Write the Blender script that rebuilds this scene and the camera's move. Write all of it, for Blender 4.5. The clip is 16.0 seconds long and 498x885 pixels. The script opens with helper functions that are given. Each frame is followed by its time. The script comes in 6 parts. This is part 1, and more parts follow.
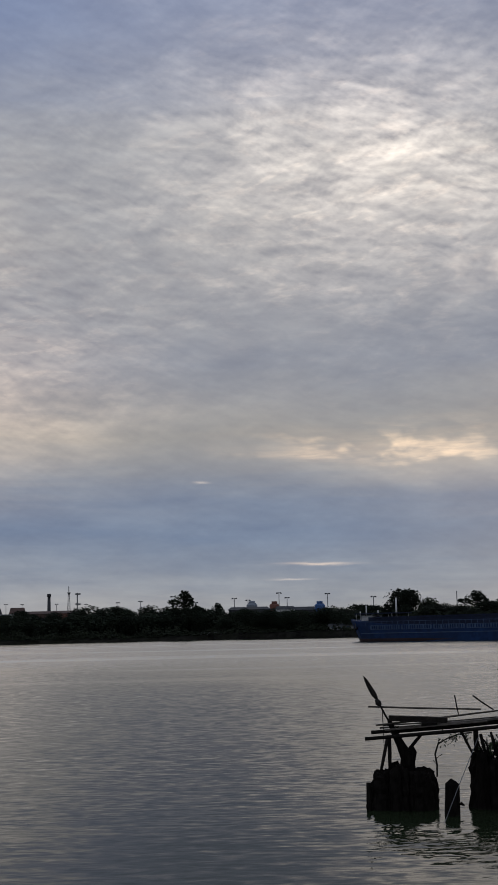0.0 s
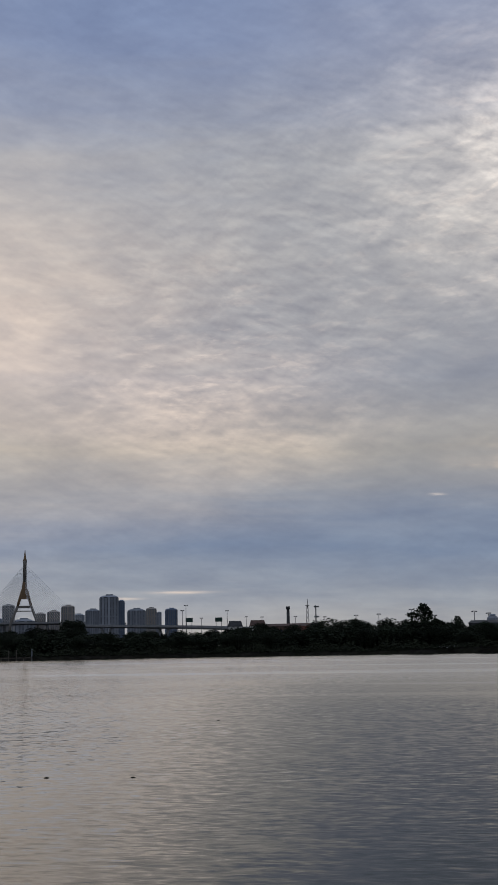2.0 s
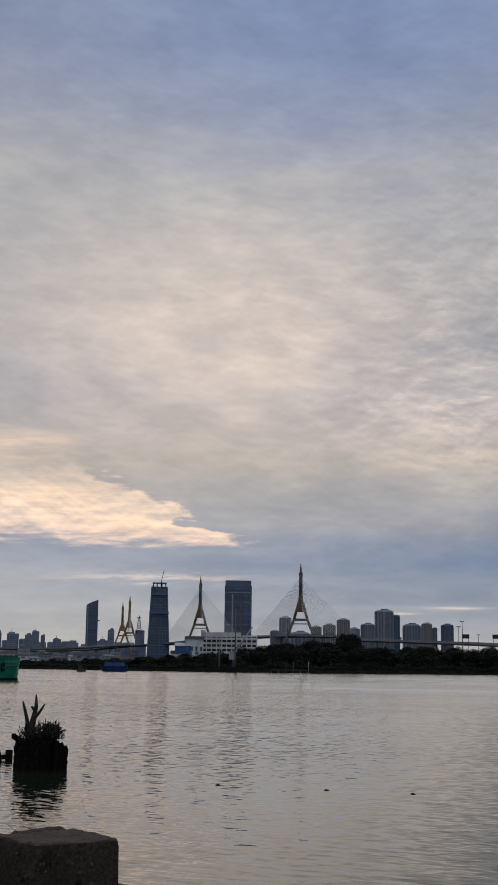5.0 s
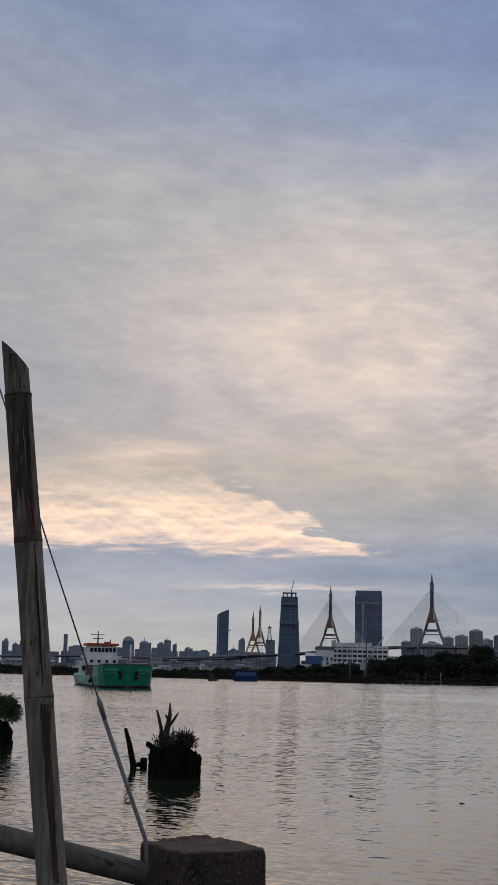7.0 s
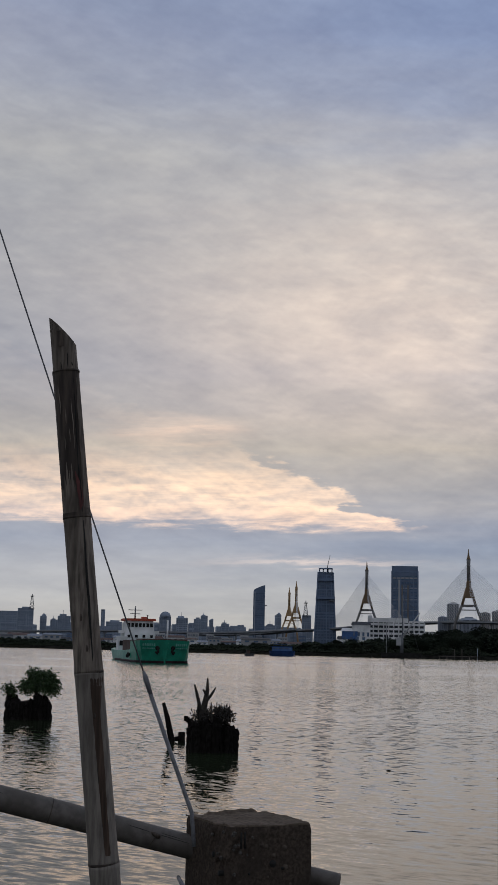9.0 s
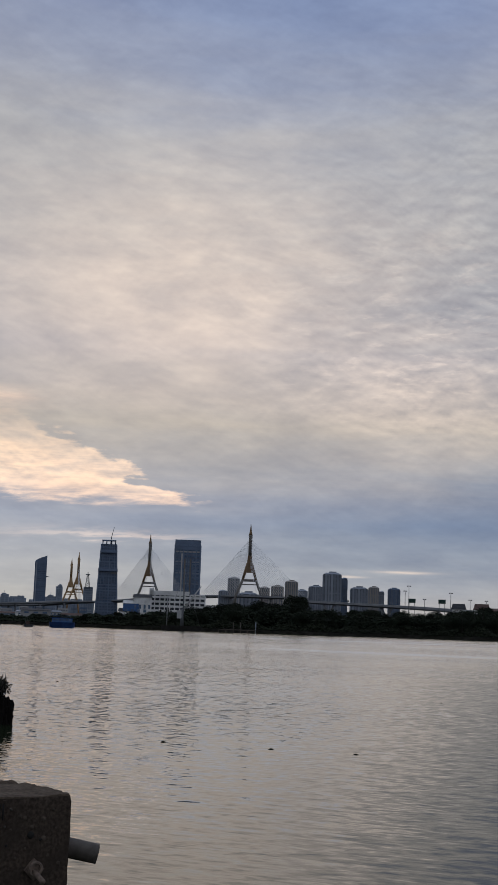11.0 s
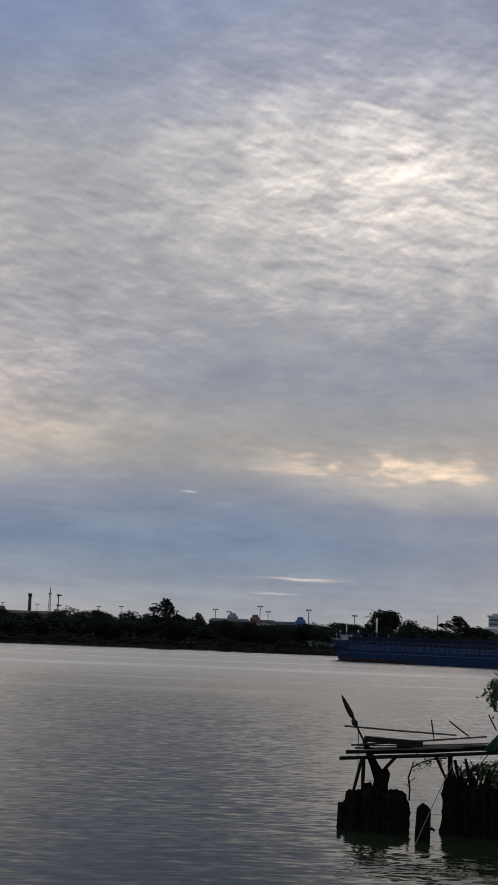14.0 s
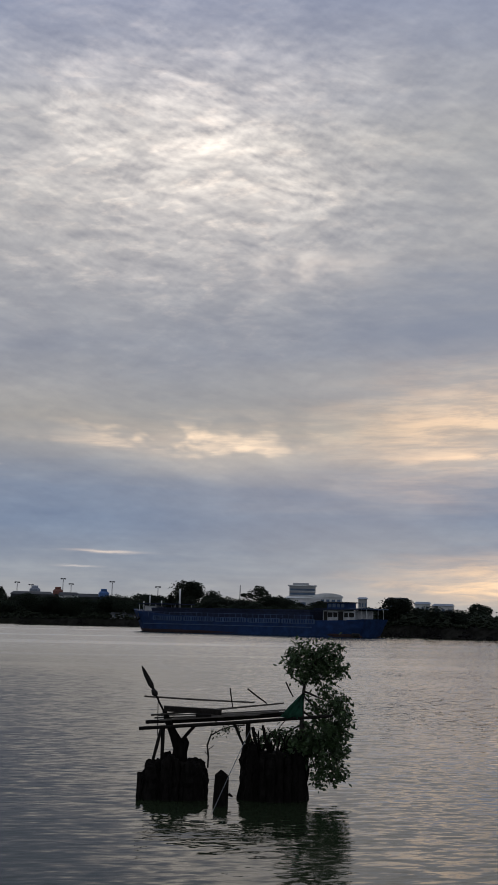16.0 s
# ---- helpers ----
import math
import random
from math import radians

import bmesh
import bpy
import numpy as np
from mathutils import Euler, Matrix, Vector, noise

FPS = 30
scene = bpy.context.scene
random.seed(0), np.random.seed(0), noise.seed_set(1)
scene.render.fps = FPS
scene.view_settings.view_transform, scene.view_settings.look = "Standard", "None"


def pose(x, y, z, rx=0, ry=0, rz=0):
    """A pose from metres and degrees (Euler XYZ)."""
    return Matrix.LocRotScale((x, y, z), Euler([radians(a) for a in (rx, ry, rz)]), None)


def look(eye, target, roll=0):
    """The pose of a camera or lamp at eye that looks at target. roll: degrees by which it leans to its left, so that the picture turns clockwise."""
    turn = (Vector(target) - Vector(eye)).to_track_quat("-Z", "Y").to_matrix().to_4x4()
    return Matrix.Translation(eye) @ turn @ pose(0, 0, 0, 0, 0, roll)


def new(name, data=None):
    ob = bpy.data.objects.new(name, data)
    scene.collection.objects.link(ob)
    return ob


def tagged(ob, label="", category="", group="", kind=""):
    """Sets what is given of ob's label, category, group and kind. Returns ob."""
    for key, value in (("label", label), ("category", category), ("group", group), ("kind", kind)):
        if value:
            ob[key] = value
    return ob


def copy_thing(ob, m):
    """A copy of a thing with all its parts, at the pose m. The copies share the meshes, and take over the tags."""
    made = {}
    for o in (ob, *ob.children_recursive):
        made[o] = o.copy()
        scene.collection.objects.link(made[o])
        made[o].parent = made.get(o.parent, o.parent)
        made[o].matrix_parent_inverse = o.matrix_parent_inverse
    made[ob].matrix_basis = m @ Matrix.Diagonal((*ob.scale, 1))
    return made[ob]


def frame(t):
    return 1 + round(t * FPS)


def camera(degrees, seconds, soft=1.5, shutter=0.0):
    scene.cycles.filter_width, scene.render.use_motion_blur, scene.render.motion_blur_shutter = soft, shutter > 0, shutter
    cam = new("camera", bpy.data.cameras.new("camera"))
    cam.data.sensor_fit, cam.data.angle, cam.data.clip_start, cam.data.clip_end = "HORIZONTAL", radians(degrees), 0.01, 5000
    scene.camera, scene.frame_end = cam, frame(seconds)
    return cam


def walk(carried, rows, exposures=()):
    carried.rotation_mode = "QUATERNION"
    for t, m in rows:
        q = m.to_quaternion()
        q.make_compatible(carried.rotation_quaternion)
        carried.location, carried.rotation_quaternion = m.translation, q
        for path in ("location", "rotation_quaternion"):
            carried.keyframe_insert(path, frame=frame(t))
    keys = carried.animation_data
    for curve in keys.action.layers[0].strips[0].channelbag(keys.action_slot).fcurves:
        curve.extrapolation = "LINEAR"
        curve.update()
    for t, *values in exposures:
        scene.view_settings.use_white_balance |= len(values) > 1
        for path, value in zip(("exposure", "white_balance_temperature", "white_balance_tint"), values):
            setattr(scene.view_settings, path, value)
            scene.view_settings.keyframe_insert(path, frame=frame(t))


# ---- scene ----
cam = camera(22.18, 16.0, soft=1.5)

# ---- the camera: held at arm's length by someone who turns on the spot ----
EYE_HEIGHT, ARM, DRIFT = 3.0, 0.34, 0.036


def eye_at(t, yaw):
    """Where the camera is held; half-way the viewer shifts a little to the left."""
    a, step = radians(yaw), DRIFT * float(np.interp(t, (8.2, 10.3), (0, 1)))
    return Vector((-ARM * math.sin(a) - step * math.cos(a), ARM * math.cos(a) - step * math.sin(a), EYE_HEIGHT))


def held(t, yaw, pitch, roll):
    return Matrix.Translation(eye_at(t, yaw)) @ pose(0, 0, 0, 90 + pitch, 0, yaw) @ pose(0, 0, 0, 0, 0, roll)


PATH = [
    (0, -0.01, 8.41, -1.33), (0.5, 2.54, 9.00, -1.24), (1, 4.93, 9.03, -0.95),
    (1.5, 7.06, 9.27, -0.75), (2, 10.65, 9.18, -0.94), (2.5, 13.68, 9.58, -0.73),
    (3, 15.57, 9.71, -0.51), (3.5, 17.52, 9.79, -0.21), (4, 19.31, 9.64, -0.04),
    (4.5, 21.42, 9.57, 0.25), (4.7, 22.14, 9.67, 0.43), (6.8, 28.33, 10.36, 1.15),
    (7, 29.01, 10.21, 1.17), (7.5, 31.06, 9.87, 1.15), (8, 32.53, 9.55, 1.11),
    (8.2, 32.72, 9.45, 1.07), (10.3, 24.16, 8.38, 1.76), (10.5, 23.46, 8.30, 1.79),
    (11, 20.94, 8.13, 1.96), (11.5, 16.30, 8.29, 2.41), (12, 12.41, 8.99, 2.67),
    (12.5, 9.21, 8.86, 3.31), (13, 5.80, 9.24, 3.17), (13.5, 3.34, 9.13, 2.87),
    (14, -0.41, 8.96, 2.17), (14.5, -3.50, 8.78, 1.89), (15, -4.92, 8.49, 1.56),
    (15.5, -6.66, 8.18, 1.40), (16, -9.33, 7.94, 1.23),
]
walk(cam, [(t, held(t, yaw, pitch, roll)) for t, yaw, pitch, roll in PATH],
     [(0, -0.06), (2, 0.0), (4.5, 0.05), (7, 0.14), (8.2, 0.16), (10.3, 0.12), (12.5, 0.08), (14.5, 0.0), (16, 0.03)])


def polar(az, d, z=0.0):
    """A place at az degrees to the left of north, d metres from the pier."""
    return Vector((-d * math.sin(radians(az)), d * math.cos(radians(az)), z))


STAND_LEFT, STAND_RIGHT = eye_at(8.2, 32.72), eye_at(16, -9.33)


def near(az, elev, d, stand=STAND_LEFT):
    """A place d metres out at that bearing and elevation from where the viewer stands."""
    return Vector((stand.x, stand.y, stand.z + d * math.tan(radians(elev)))) + polar(az, d)


# ---- sky: a broken sheet of cloud at dusk ----
world = bpy.data.worlds.new("dusk_sky")
scene.world = world
world.use_nodes = True
nt = world.node_tree
nt.nodes.clear()


class Net:
    """Short names for shader nodes."""

    def __init__(self, tree):
        self.t = tree

    def n(self, kind):
        return self.t.nodes.new(kind)

    def put(self, socket, value):
        if isinstance(value, bpy.types.NodeSocket):
            self.t.links.new(value, socket)
        elif isinstance(value, (tuple, list)) and len(value) == 3 and len(socket.default_value) == 4:
            socket.default_value = (*value, 1)
        else:
            socket.default_value = value

    def m(self, op, a, b=0.0, c=0.0, clamp=False):
        node = self.n("ShaderNodeMath")
        node.operation, node.use_clamp = op, clamp
        for socket, value in zip(node.inputs, (a, b, c)):
            self.put(socket, value)
        return node.outputs[0]

    def mix(self, f, a, b, blend="MIX"):
        node = self.n("ShaderNodeMix")
        node.data_type, node.blend_type, node.clamp_factor = "RGBA", blend, blend == "MIX"
        self.put(node.inputs[0], f)
        self.put(node.inputs[6], a)
        self.put(node.inputs[7], b)
        return node.outputs[2]

    def noise(self, vector, scale, detail=4.0, rough=0.5, distort=0.0):
        node = self.n("ShaderNodeTexNoise")
        self.put(node.inputs["Vector"], vector)
        node.inputs["Scale"].default_value = scale
        node.inputs["Detail"].default_value = detail
        node.inputs["Roughness"].default_value = rough
        node.inputs["Distortion"].default_value = distort
        return node.outputs["Fac"]

    def ramp(self, f, stops, mode="LINEAR"):
        node = self.n("ShaderNodeValToRGB")
        self.put(node.inputs[0], f)
        cr = node.color_ramp
        cr.interpolation = mode
        while len(cr.elements) < len(stops):
            cr.elements.new(0.5)
        for e, (p, c) in zip(cr.elements, stops):
            e.position, e.color = p, (*(c if isinstance(c, tuple) else (c, c, c)), 1)
        return node.outputs[0]

    def span(self, f, a, b, lo=0.0, hi=1.0, smooth=True):
        node = self.n("ShaderNodeMapRange")
        node.interpolation_type = "SMOOTHSTEP" if smooth else "LINEAR"
        for socket, value in zip(node.inputs, (f, a, b, lo, hi)):
            self.put(socket, value)
        return node.outputs[0]

    def xyz(self, x, y, z):
        node = self.n("ShaderNodeCombineXYZ")
        for socket, value in zip(node.inputs, (x, y, z)):
            self.put(socket, value)
        return node.outputs[0]


k = Net(nt)
way = k.n("ShaderNodeTexCoord").outputs["Generated"]
sep = k.n("ShaderNodeSeparateXYZ")
k.put(sep.inputs[0], way)
sx, sy, sz = sep.outputs
az = k.m("MULTIPLY", k.m("ARCTAN2", k.m("MULTIPLY", sx, -1.0), sy), 57.2958)
el = k.m("MULTIPLY", k.m("ARCSINE", sz), 57.2958)
# cloud sheet as seen in perspective, and its ragged displacement
flat = k.m("ADD", k.m("ABSOLUTE", sz), 0.10)
sheet = k.xyz(k.m("DIVIDE", sx, flat), k.m("DIVIDE", sy, flat), 0.0)
billow = k.noise(sheet, 1.3, 6.0, 0.58, 0.2)
ripple = k.noise(sheet, 9.5, 5.0, 0.6, 0.15)
fine = k.noise(sheet, 23.0, 4.0, 0.6, 0.3)
streak = k.noise(k.xyz(k.m("MULTIPLY", az, 0.055), k.m("MULTIPLY", el, 0.42), 3.0), 1.0, 5.0, 0.55, 0.3)
wisps = k.noise(k.xyz(k.m("MULTIPLY", az, 0.28), k.m("ADD", k.m("MULTIPLY", el, 2.1), k.m("MULTIPLY", az, 0.06)), 7.0), 1.0, 6.0, 0.62, 0.35)
rag = k.m("MULTIPLY", k.m("SUBTRACT", streak, 0.5), 5.0)
azr = k.m("ADD", az, k.m("MULTIPLY", k.m("SUBTRACT", billow, 0.5), 9.0))
elr = k.m("ADD", el, rag)


def cloud(a, e, wa, we, u=azr, v=elr):
    """A soft-edged stretch of cloud round (a, e)."""
    p = k.m("DIVIDE", k.m("SUBTRACT", u, a), wa)
    q = k.m("DIVIDE", k.m("SUBTRACT", v, e), we)
    return k.m("EXPONENT", k.m("MULTIPLY", k.m("ADD", k.m("MULTIPLY", p, p), k.m("MULTIPLY", q, q)), -1.0))


SKY_TOP = 45.0
base = k.ramp(k.m("DIVIDE", k.m("ADD", el, k.m("MULTIPLY", rag, 0.5)), SKY_TOP), [
    (0.0, (0.305, 0.305, 0.305)), (0.045, (0.252, 0.277, 0.32)), (0.10, (0.165, 0.212, 0.302)), (0.125, (0.185, 0.222, 0.298)), (0.155, (0.262, 0.274, 0.302)),
    (0.19, (0.31, 0.30, 0.288)), (0.27, (0.258, 0.272, 0.312)), (0.36, (0.306, 0.309, 0.328)), (0.48, (0.335, 0.337, 0.345)),
    (0.60, (0.25, 0.275, 0.36)), (0.72, (0.19, 0.245, 0.375)), (1.0, (0.19, 0.24, 0.35))])
# rounded cloud cells, lit along their lower edges; they lie in rows that slant down to the right
drift_a = k.noise(k.xyz(k.m("MULTIPLY", az, 0.16), k.m("MULTIPLY", el, 0.3), 1.0), 1.0, 1.0, 0.4)
drift_b = k.noise(k.xyz(k.m("MULTIPLY", az, 0.16), k.m("MULTIPLY", el, 0.3), 6.0), 1.0, 1.0, 0.4)
du = k.m("MULTIPLY", k.m("SUBTRACT", drift_a, 0.5), 0.9)
cu = k.m("ADD", k.m("MULTIPLY", az, 0.42), k.m("ADD", k.m("MULTIPLY", el, 0.10), du))
cv = k.m("ADD", k.m("SUBTRACT", k.m("MULTIPLY", el, 0.85), k.m("MULTIPLY", az, 0.13)), k.m("MULTIPLY", k.m("SUBTRACT", drift_b, 0.5), 0.7))


def cells(drop, scale, detail, z):
    return k.noise(k.xyz(k.m("ADD", cu, drop * 0.3), k.m("ADD", cv, drop), z), scale, detail, 0.5, 0.0)


puff, puff_low = cells(0.0, 0.95, 3.0, 4.0), cells(0.30, 0.95, 3.0, 4.0)
tuft_a, tuft_b = cells(0.0, 2.3, 3.0, 9.0), cells(0.15, 2.3, 3.0, 9.0)
relief = k.m("ADD", k.m("MULTIPLY", k.m("SUBTRACT", puff_low, puff), 1.25), k.m("MULTIPLY", k.m("SUBTRACT", tuft_b, tuft_a), 1.35))
lit = k.m("MULTIPLY", k.span(puff, 0.36, 0.66, 0.66, 1.25), k.m("ADD", k.span(ripple, 0.36, 0.68, 0.88, 1.1), k.m("MULTIPLY", relief, 1.25)))
lit = k.m("MAXIMUM", lit, 0.12)
# small flecks whose thin edges catch the light
crest = k.m("SUBTRACT", 1.0, k.m("ABSOLUTE", k.m("MULTIPLY", k.m("SUBTRACT", k.noise(k.xyz(k.m("ADD", k.m("MULTIPLY", az, 0.42), k.m("MULTIPLY", el, 0.2)), k.m("ADD", k.m("MULTIPLY", el, 1.25), k.m("MULTIPLY", az, 0.13)), 2.0), 0.9, 2.5, 0.55, 0.35), 0.5), 7.0)))
flecks = k.m("MULTIPLY", k.span(crest, 0.2, 1.0), k.m("MULTIPLY", k.span(ripple, 0.44, 0.62), k.span(fine, 0.4, 0.6, 0.3, 1.0)))
soft_lit = k.m("MULTIPLY", k.span(billow, 0.3, 0.7, 0.75, 1.25), k.m("MULTIPLY", k.span(puff, 0.3, 0.7, 0.86, 1.14), k.m("ADD", 1.0, k.m("MULTIPLY", relief, 0.25))))
bands = k.m("MULTIPLY", k.span(streak, 0.35, 0.66, 0.6, 1.3), k.span(wisps, 0.34, 0.66, 0.55, 1.4))


def add(colour, f, glow):
    return k.mix(f, colour, glow, "ADD")


sky = base
blue = k.mix(k.m("MULTIPLY", cloud(17.0, 28.0, 15.0, 6.0), 0.65), sky, (0.155, 0.22, 0.385))
sky = k.mix(1.0, blue, k.mix(k.span(billow, 0.3, 0.72), (0.91, 0.925, 0.96), (1.11, 1.09, 1.06)), "MULTIPLY")
sky = k.mix(k.span(el, 9.0, 16.0), sky, k.mix(1.0, sky, k.mix(k.span(ripple, 0.32, 0.7), (0.955, 0.96, 0.975), (1.06, 1.055, 1.04)), "MULTIPLY"))
mackerel = k.m("ADD", cloud(-7.5, 20.5, 9.5, 4.8), k.m("MULTIPLY", cloud(11.0, 16.0, 7.5, 6.0), 0.8))
shaded = k.m("ADD", 1.0, k.m("MULTIPLY", relief, k.m("ADD", 0.12, k.m("MULTIPLY", mackerel, 0.36))))
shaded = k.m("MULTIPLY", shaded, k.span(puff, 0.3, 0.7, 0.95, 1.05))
sky = k.mix(1.0, sky, k.xyz(shaded, shaded, k.m("ADD", k.m("MULTIPLY", shaded, 0.8), 0.2)), "MULTIPLY")
sky = add(sky, k.m("MULTIPLY", cloud(-6.5, 21.0, 8.5, 4.6), lit), (0.315, 0.268, 0.225))
sky = add(sky, k.m("MULTIPLY", k.m("ADD", cloud(-6.0, 20.0, 9.5, 5.5), k.m("MULTIPLY", cloud(12.5, 13.0, 6.5, 3.6), 0.62)), flecks), (0.20, 0.155, 0.115))
sky = k.mix(k.m("MULTIPLY", cloud(-18.5, 13.6, 4.8, 1.3), 0.75), sky, (0.195, 0.222, 0.292))
sky = add(sky, k.m("MULTIPLY", cloud(-12.2, 15.6, 2.6, 0.6), k.span(puff, 0.38, 0.6, 0.3, 1.4)), (0.17, 0.135, 0.10))
sky = add(sky, k.m("MULTIPLY", cloud(-6.8, 8.45, 4.2, 0.55), k.m("MULTIPLY", bands, k.span(puff, 0.40, 0.58, 0.25, 1.5))), (0.30, 0.20, 0.11))
sky = add(sky, k.m("MULTIPLY", cloud(-7.0, 7.6, 6.0, 1.1), soft_lit), (0.07, 0.05, 0.03))
sky = add(sky, k.m("MULTIPLY", cloud(25.0, 14.5, 11.0, 5.5), soft_lit), (0.24, 0.162, 0.095))
sky = add(sky, k.m("MULTIPLY", cloud(12.0, 10.5, 5.5, 2.2), lit), (0.16, 0.114, 0.076))
sky = add(sky, k.m("MULTIPLY", cloud(13.8, 9.0, 5.5, 2.3), soft_lit), (0.085, 0.06, 0.042))
# the bright break in the cloud: level below, its upper edge slanting down to the right
slant = k.m("ADD", k.m("MULTIPLY", k.m("SUBTRACT", az, 23.9), 0.40), 5.80)
edge = k.m("SUBTRACT", k.m("ADD", el, k.m("ADD", k.m("MULTIPLY", rag, 0.4), k.m("ADD", k.m("MULTIPLY", k.m("SUBTRACT", wisps, 0.5), 2.0), k.m("MULTIPLY", k.m("SUBTRACT", tuft_a, 0.5), 1.3)))), slant)
wedge = k.m("MULTIPLY", k.span(edge, 0.12, -0.22), k.span(k.m("ADD", el, k.m("ADD", k.m("MULTIPLY", rag, 0.3), k.m("MULTIPLY", k.m("SUBTRACT", wisps, 0.5), 1.6))), 5.15, 5.7))
wedge = k.m("MULTIPLY", wedge, k.span(el, 9.4, 6.4, 0.05, 1.0))
wedge = k.m("MULTIPLY", wedge, k.m("MULTIPLY", k.span(az, 52.0, 33.0, 0.35, 1.0), k.m("ADD", k.span(wisps, 0.34, 0.64, 0.62, 1.18), k.m("MULTIPLY", relief, 0.9))))
sky = add(sky, wedge, (0.45, 0.262, 0.115))
sky = add(sky, k.m("MULTIPLY", cloud(34.0, 7.0, 16.0, 4.5), soft_lit), (0.06, 0.045, 0.03))
sky = add(sky, cloud(38.0, 2.6, 15.0, 3.2, az, el), (0.12, 0.098, 0.062))
sky = add(sky, k.m("MULTIPLY", cloud(33.5, 9.2, 2.4, 0.9), bands), (0.27, 0.145, 0.075))
sky = add(sky, k.m("MULTIPLY", cloud(-20.0, 8.5, 5.2, 2.1), bands), (0.46, 0.275, 0.12))
sky = add(sky, k.m("MULTIPLY", cloud(-22.0, 1.8, 5.5, 1.0), bands), (0.50, 0.28, 0.08))
low = k.m("ADD", el, k.m("MULTIPLY", k.m("SUBTRACT", wisps, 0.5), 1.6))
elt = k.m("ADD", el, k.m("ADD", k.m("MULTIPLY", rag, 0.06), k.m("MULTIPLY", k.m("SUBTRACT", wisps, 0.5), 0.35)))
sky = add(sky, cloud(-3.0, 2.9, 1.3, 0.06, az, elt), (0.38, 0.265, 0.155))
sky = add(sky, cloud(-1.8, 2.22, 0.75, 0.045, az, elt), (0.22, 0.17, 0.12))
sky = add(sky, cloud(13.8, 2.5, 1.1, 0.07, az, elt), (0.30, 0.20, 0.11))
sky = add(sky, cloud(16.2, 2.25, 0.6, 0.05, az, elt), (0.24, 0.17, 0.10))
sky = add(sky, cloud(2.2, 6.6, 0.30, 0.055, az, elt), (0.22, 0.17, 0.12))
sky = add(sky, k.m("MULTIPLY", cloud(-13.5, 6.3, 6.5, 1.5), soft_lit), (0.075, 0.052, 0.026))
sky = add(sky, cloud(-14.0, 3.8, 8.0, 2.2, az, el), (0.06, 0.038, 0.008))
sky = add(sky, cloud(-15.0, 0.6, 7.0, 1.1, az, el), (0.075, 0.055, 0.035))
sky = add(sky, cloud(11.0, 0.9, 9.0, 1.3, az, el), (0.055, 0.038, 0.02))
sky = add(sky, k.m("MULTIPLY", cloud(27.3, 3.8, 3.6, 0.17, az, low), k.span(wisps, 0.36, 0.62, 0.2, 1.2)), (0.25, 0.165, 0.10))
# behind the viewer the cloud is plain and darker, away from the low sun
sky = k.mix(k.span(sy, 0.55, -0.35), sky, (0.27, 0.295, 0.345))
clear = k.n("ShaderNodeTexSky")
clear.sky_type, clear.sun_disc = "NISHITA", False
clear.sun_elevation, clear.sun_rotation = radians(4), radians(-5)
clear_sky = k.mix(1.0, clear.outputs[0], (0.08, 0.08, 0.08), "MULTIPLY")
sky = k.mix(k.m("MULTIPLY", k.span(billow, 0.62, 0.3), k.span(el, 18.0, 40.0, 0.0, 0.25)), sky, clear_sky)
bg = k.n("ShaderNodeBackground")
k.put(bg.inputs[0], sky)
bg.inputs[1].default_value = 1.15
k.put(k.n("ShaderNodeOutputWorld").inputs[0], bg.outputs[0])
world.cycles.sampling_method = "MANUAL"
world.cycles.sample_map_resolution = 1024

# the sun, low ahead and spread out by the cloud
sun = new("sun", bpy.data.lights.new("sun", "SUN"))
sun.data.energy, sun.data.angle, sun.data.color = 0.12, radians(60), (1.0, 0.86, 0.7)
sun.matrix_world = look(polar(5, 300, 160), (0, 0, 0))

# ---- materials ----
def material(name, colour, rough=0.7, metal=0.0, grain=8.0, vary=0.3, bump=0.2, stain=None, stretch=(1, 1, 1), fresh=0.0, spec=0.4):
    """Colour varied at two scales, with a fine relief; grain: marks per metre; fresh: variation from piece to piece."""
    mt = bpy.data.materials.new(name)
    mt.use_nodes = True
    q = Net(mt.node_tree)
    bsdf = mt.node_tree.nodes["Principled BSDF"]
    mapping = q.n("ShaderNodeMapping")
    q.put(mapping.inputs[0], q.n("ShaderNodeTexCoord").outputs["Object"])
    mapping.inputs["Scale"].default_value = stretch
    v = mapping.outputs[0]
    small = q.noise(v, grain, 5.0, 0.6)
    large = q.noise(v, grain * 0.13, 4.0, 0.55, 0.5)
    lo, hi = tuple(c * (1 - vary) for c in colour), tuple(min(1, c * (1 + vary)) for c in colour)
    col = q.mix(q.span(small, 0.3, 0.7), lo, hi)
    col = q.mix(q.span(large, 0.42, 0.68, 0, 0.65), col, stain or tuple(c * (1 - 0.9 * vary) for c in colour))
    if fresh:
        info = q.n("ShaderNodeObjectInfo").outputs["Random"]
        tone = q.span(info, 0, 1, 1 - fresh, 1 + fresh, False)
        col = q.mix(1.0, col, q.xyz(tone, tone, tone), "MULTIPLY")
    q.put(bsdf.inputs["Base Color"], col)
    q.put(bsdf.inputs["Roughness"], q.span(large, 0.2, 0.8, max(0.03, rough - 0.1), min(1, rough + 0.1)))
    bsdf.inputs["Metallic"].default_value = metal
    bsdf.inputs["Specular IOR Level"].default_value = spec
    if bump:
        b = q.n("ShaderNodeBump")
        b.inputs["Strength"].default_value = bump
        b.inputs["Distance"].default_value = 0.15 / grain
        q.put(b.inputs["Height"], small)
        q.put(bsdf.inputs["Normal"], b.outputs[0])
    return mt


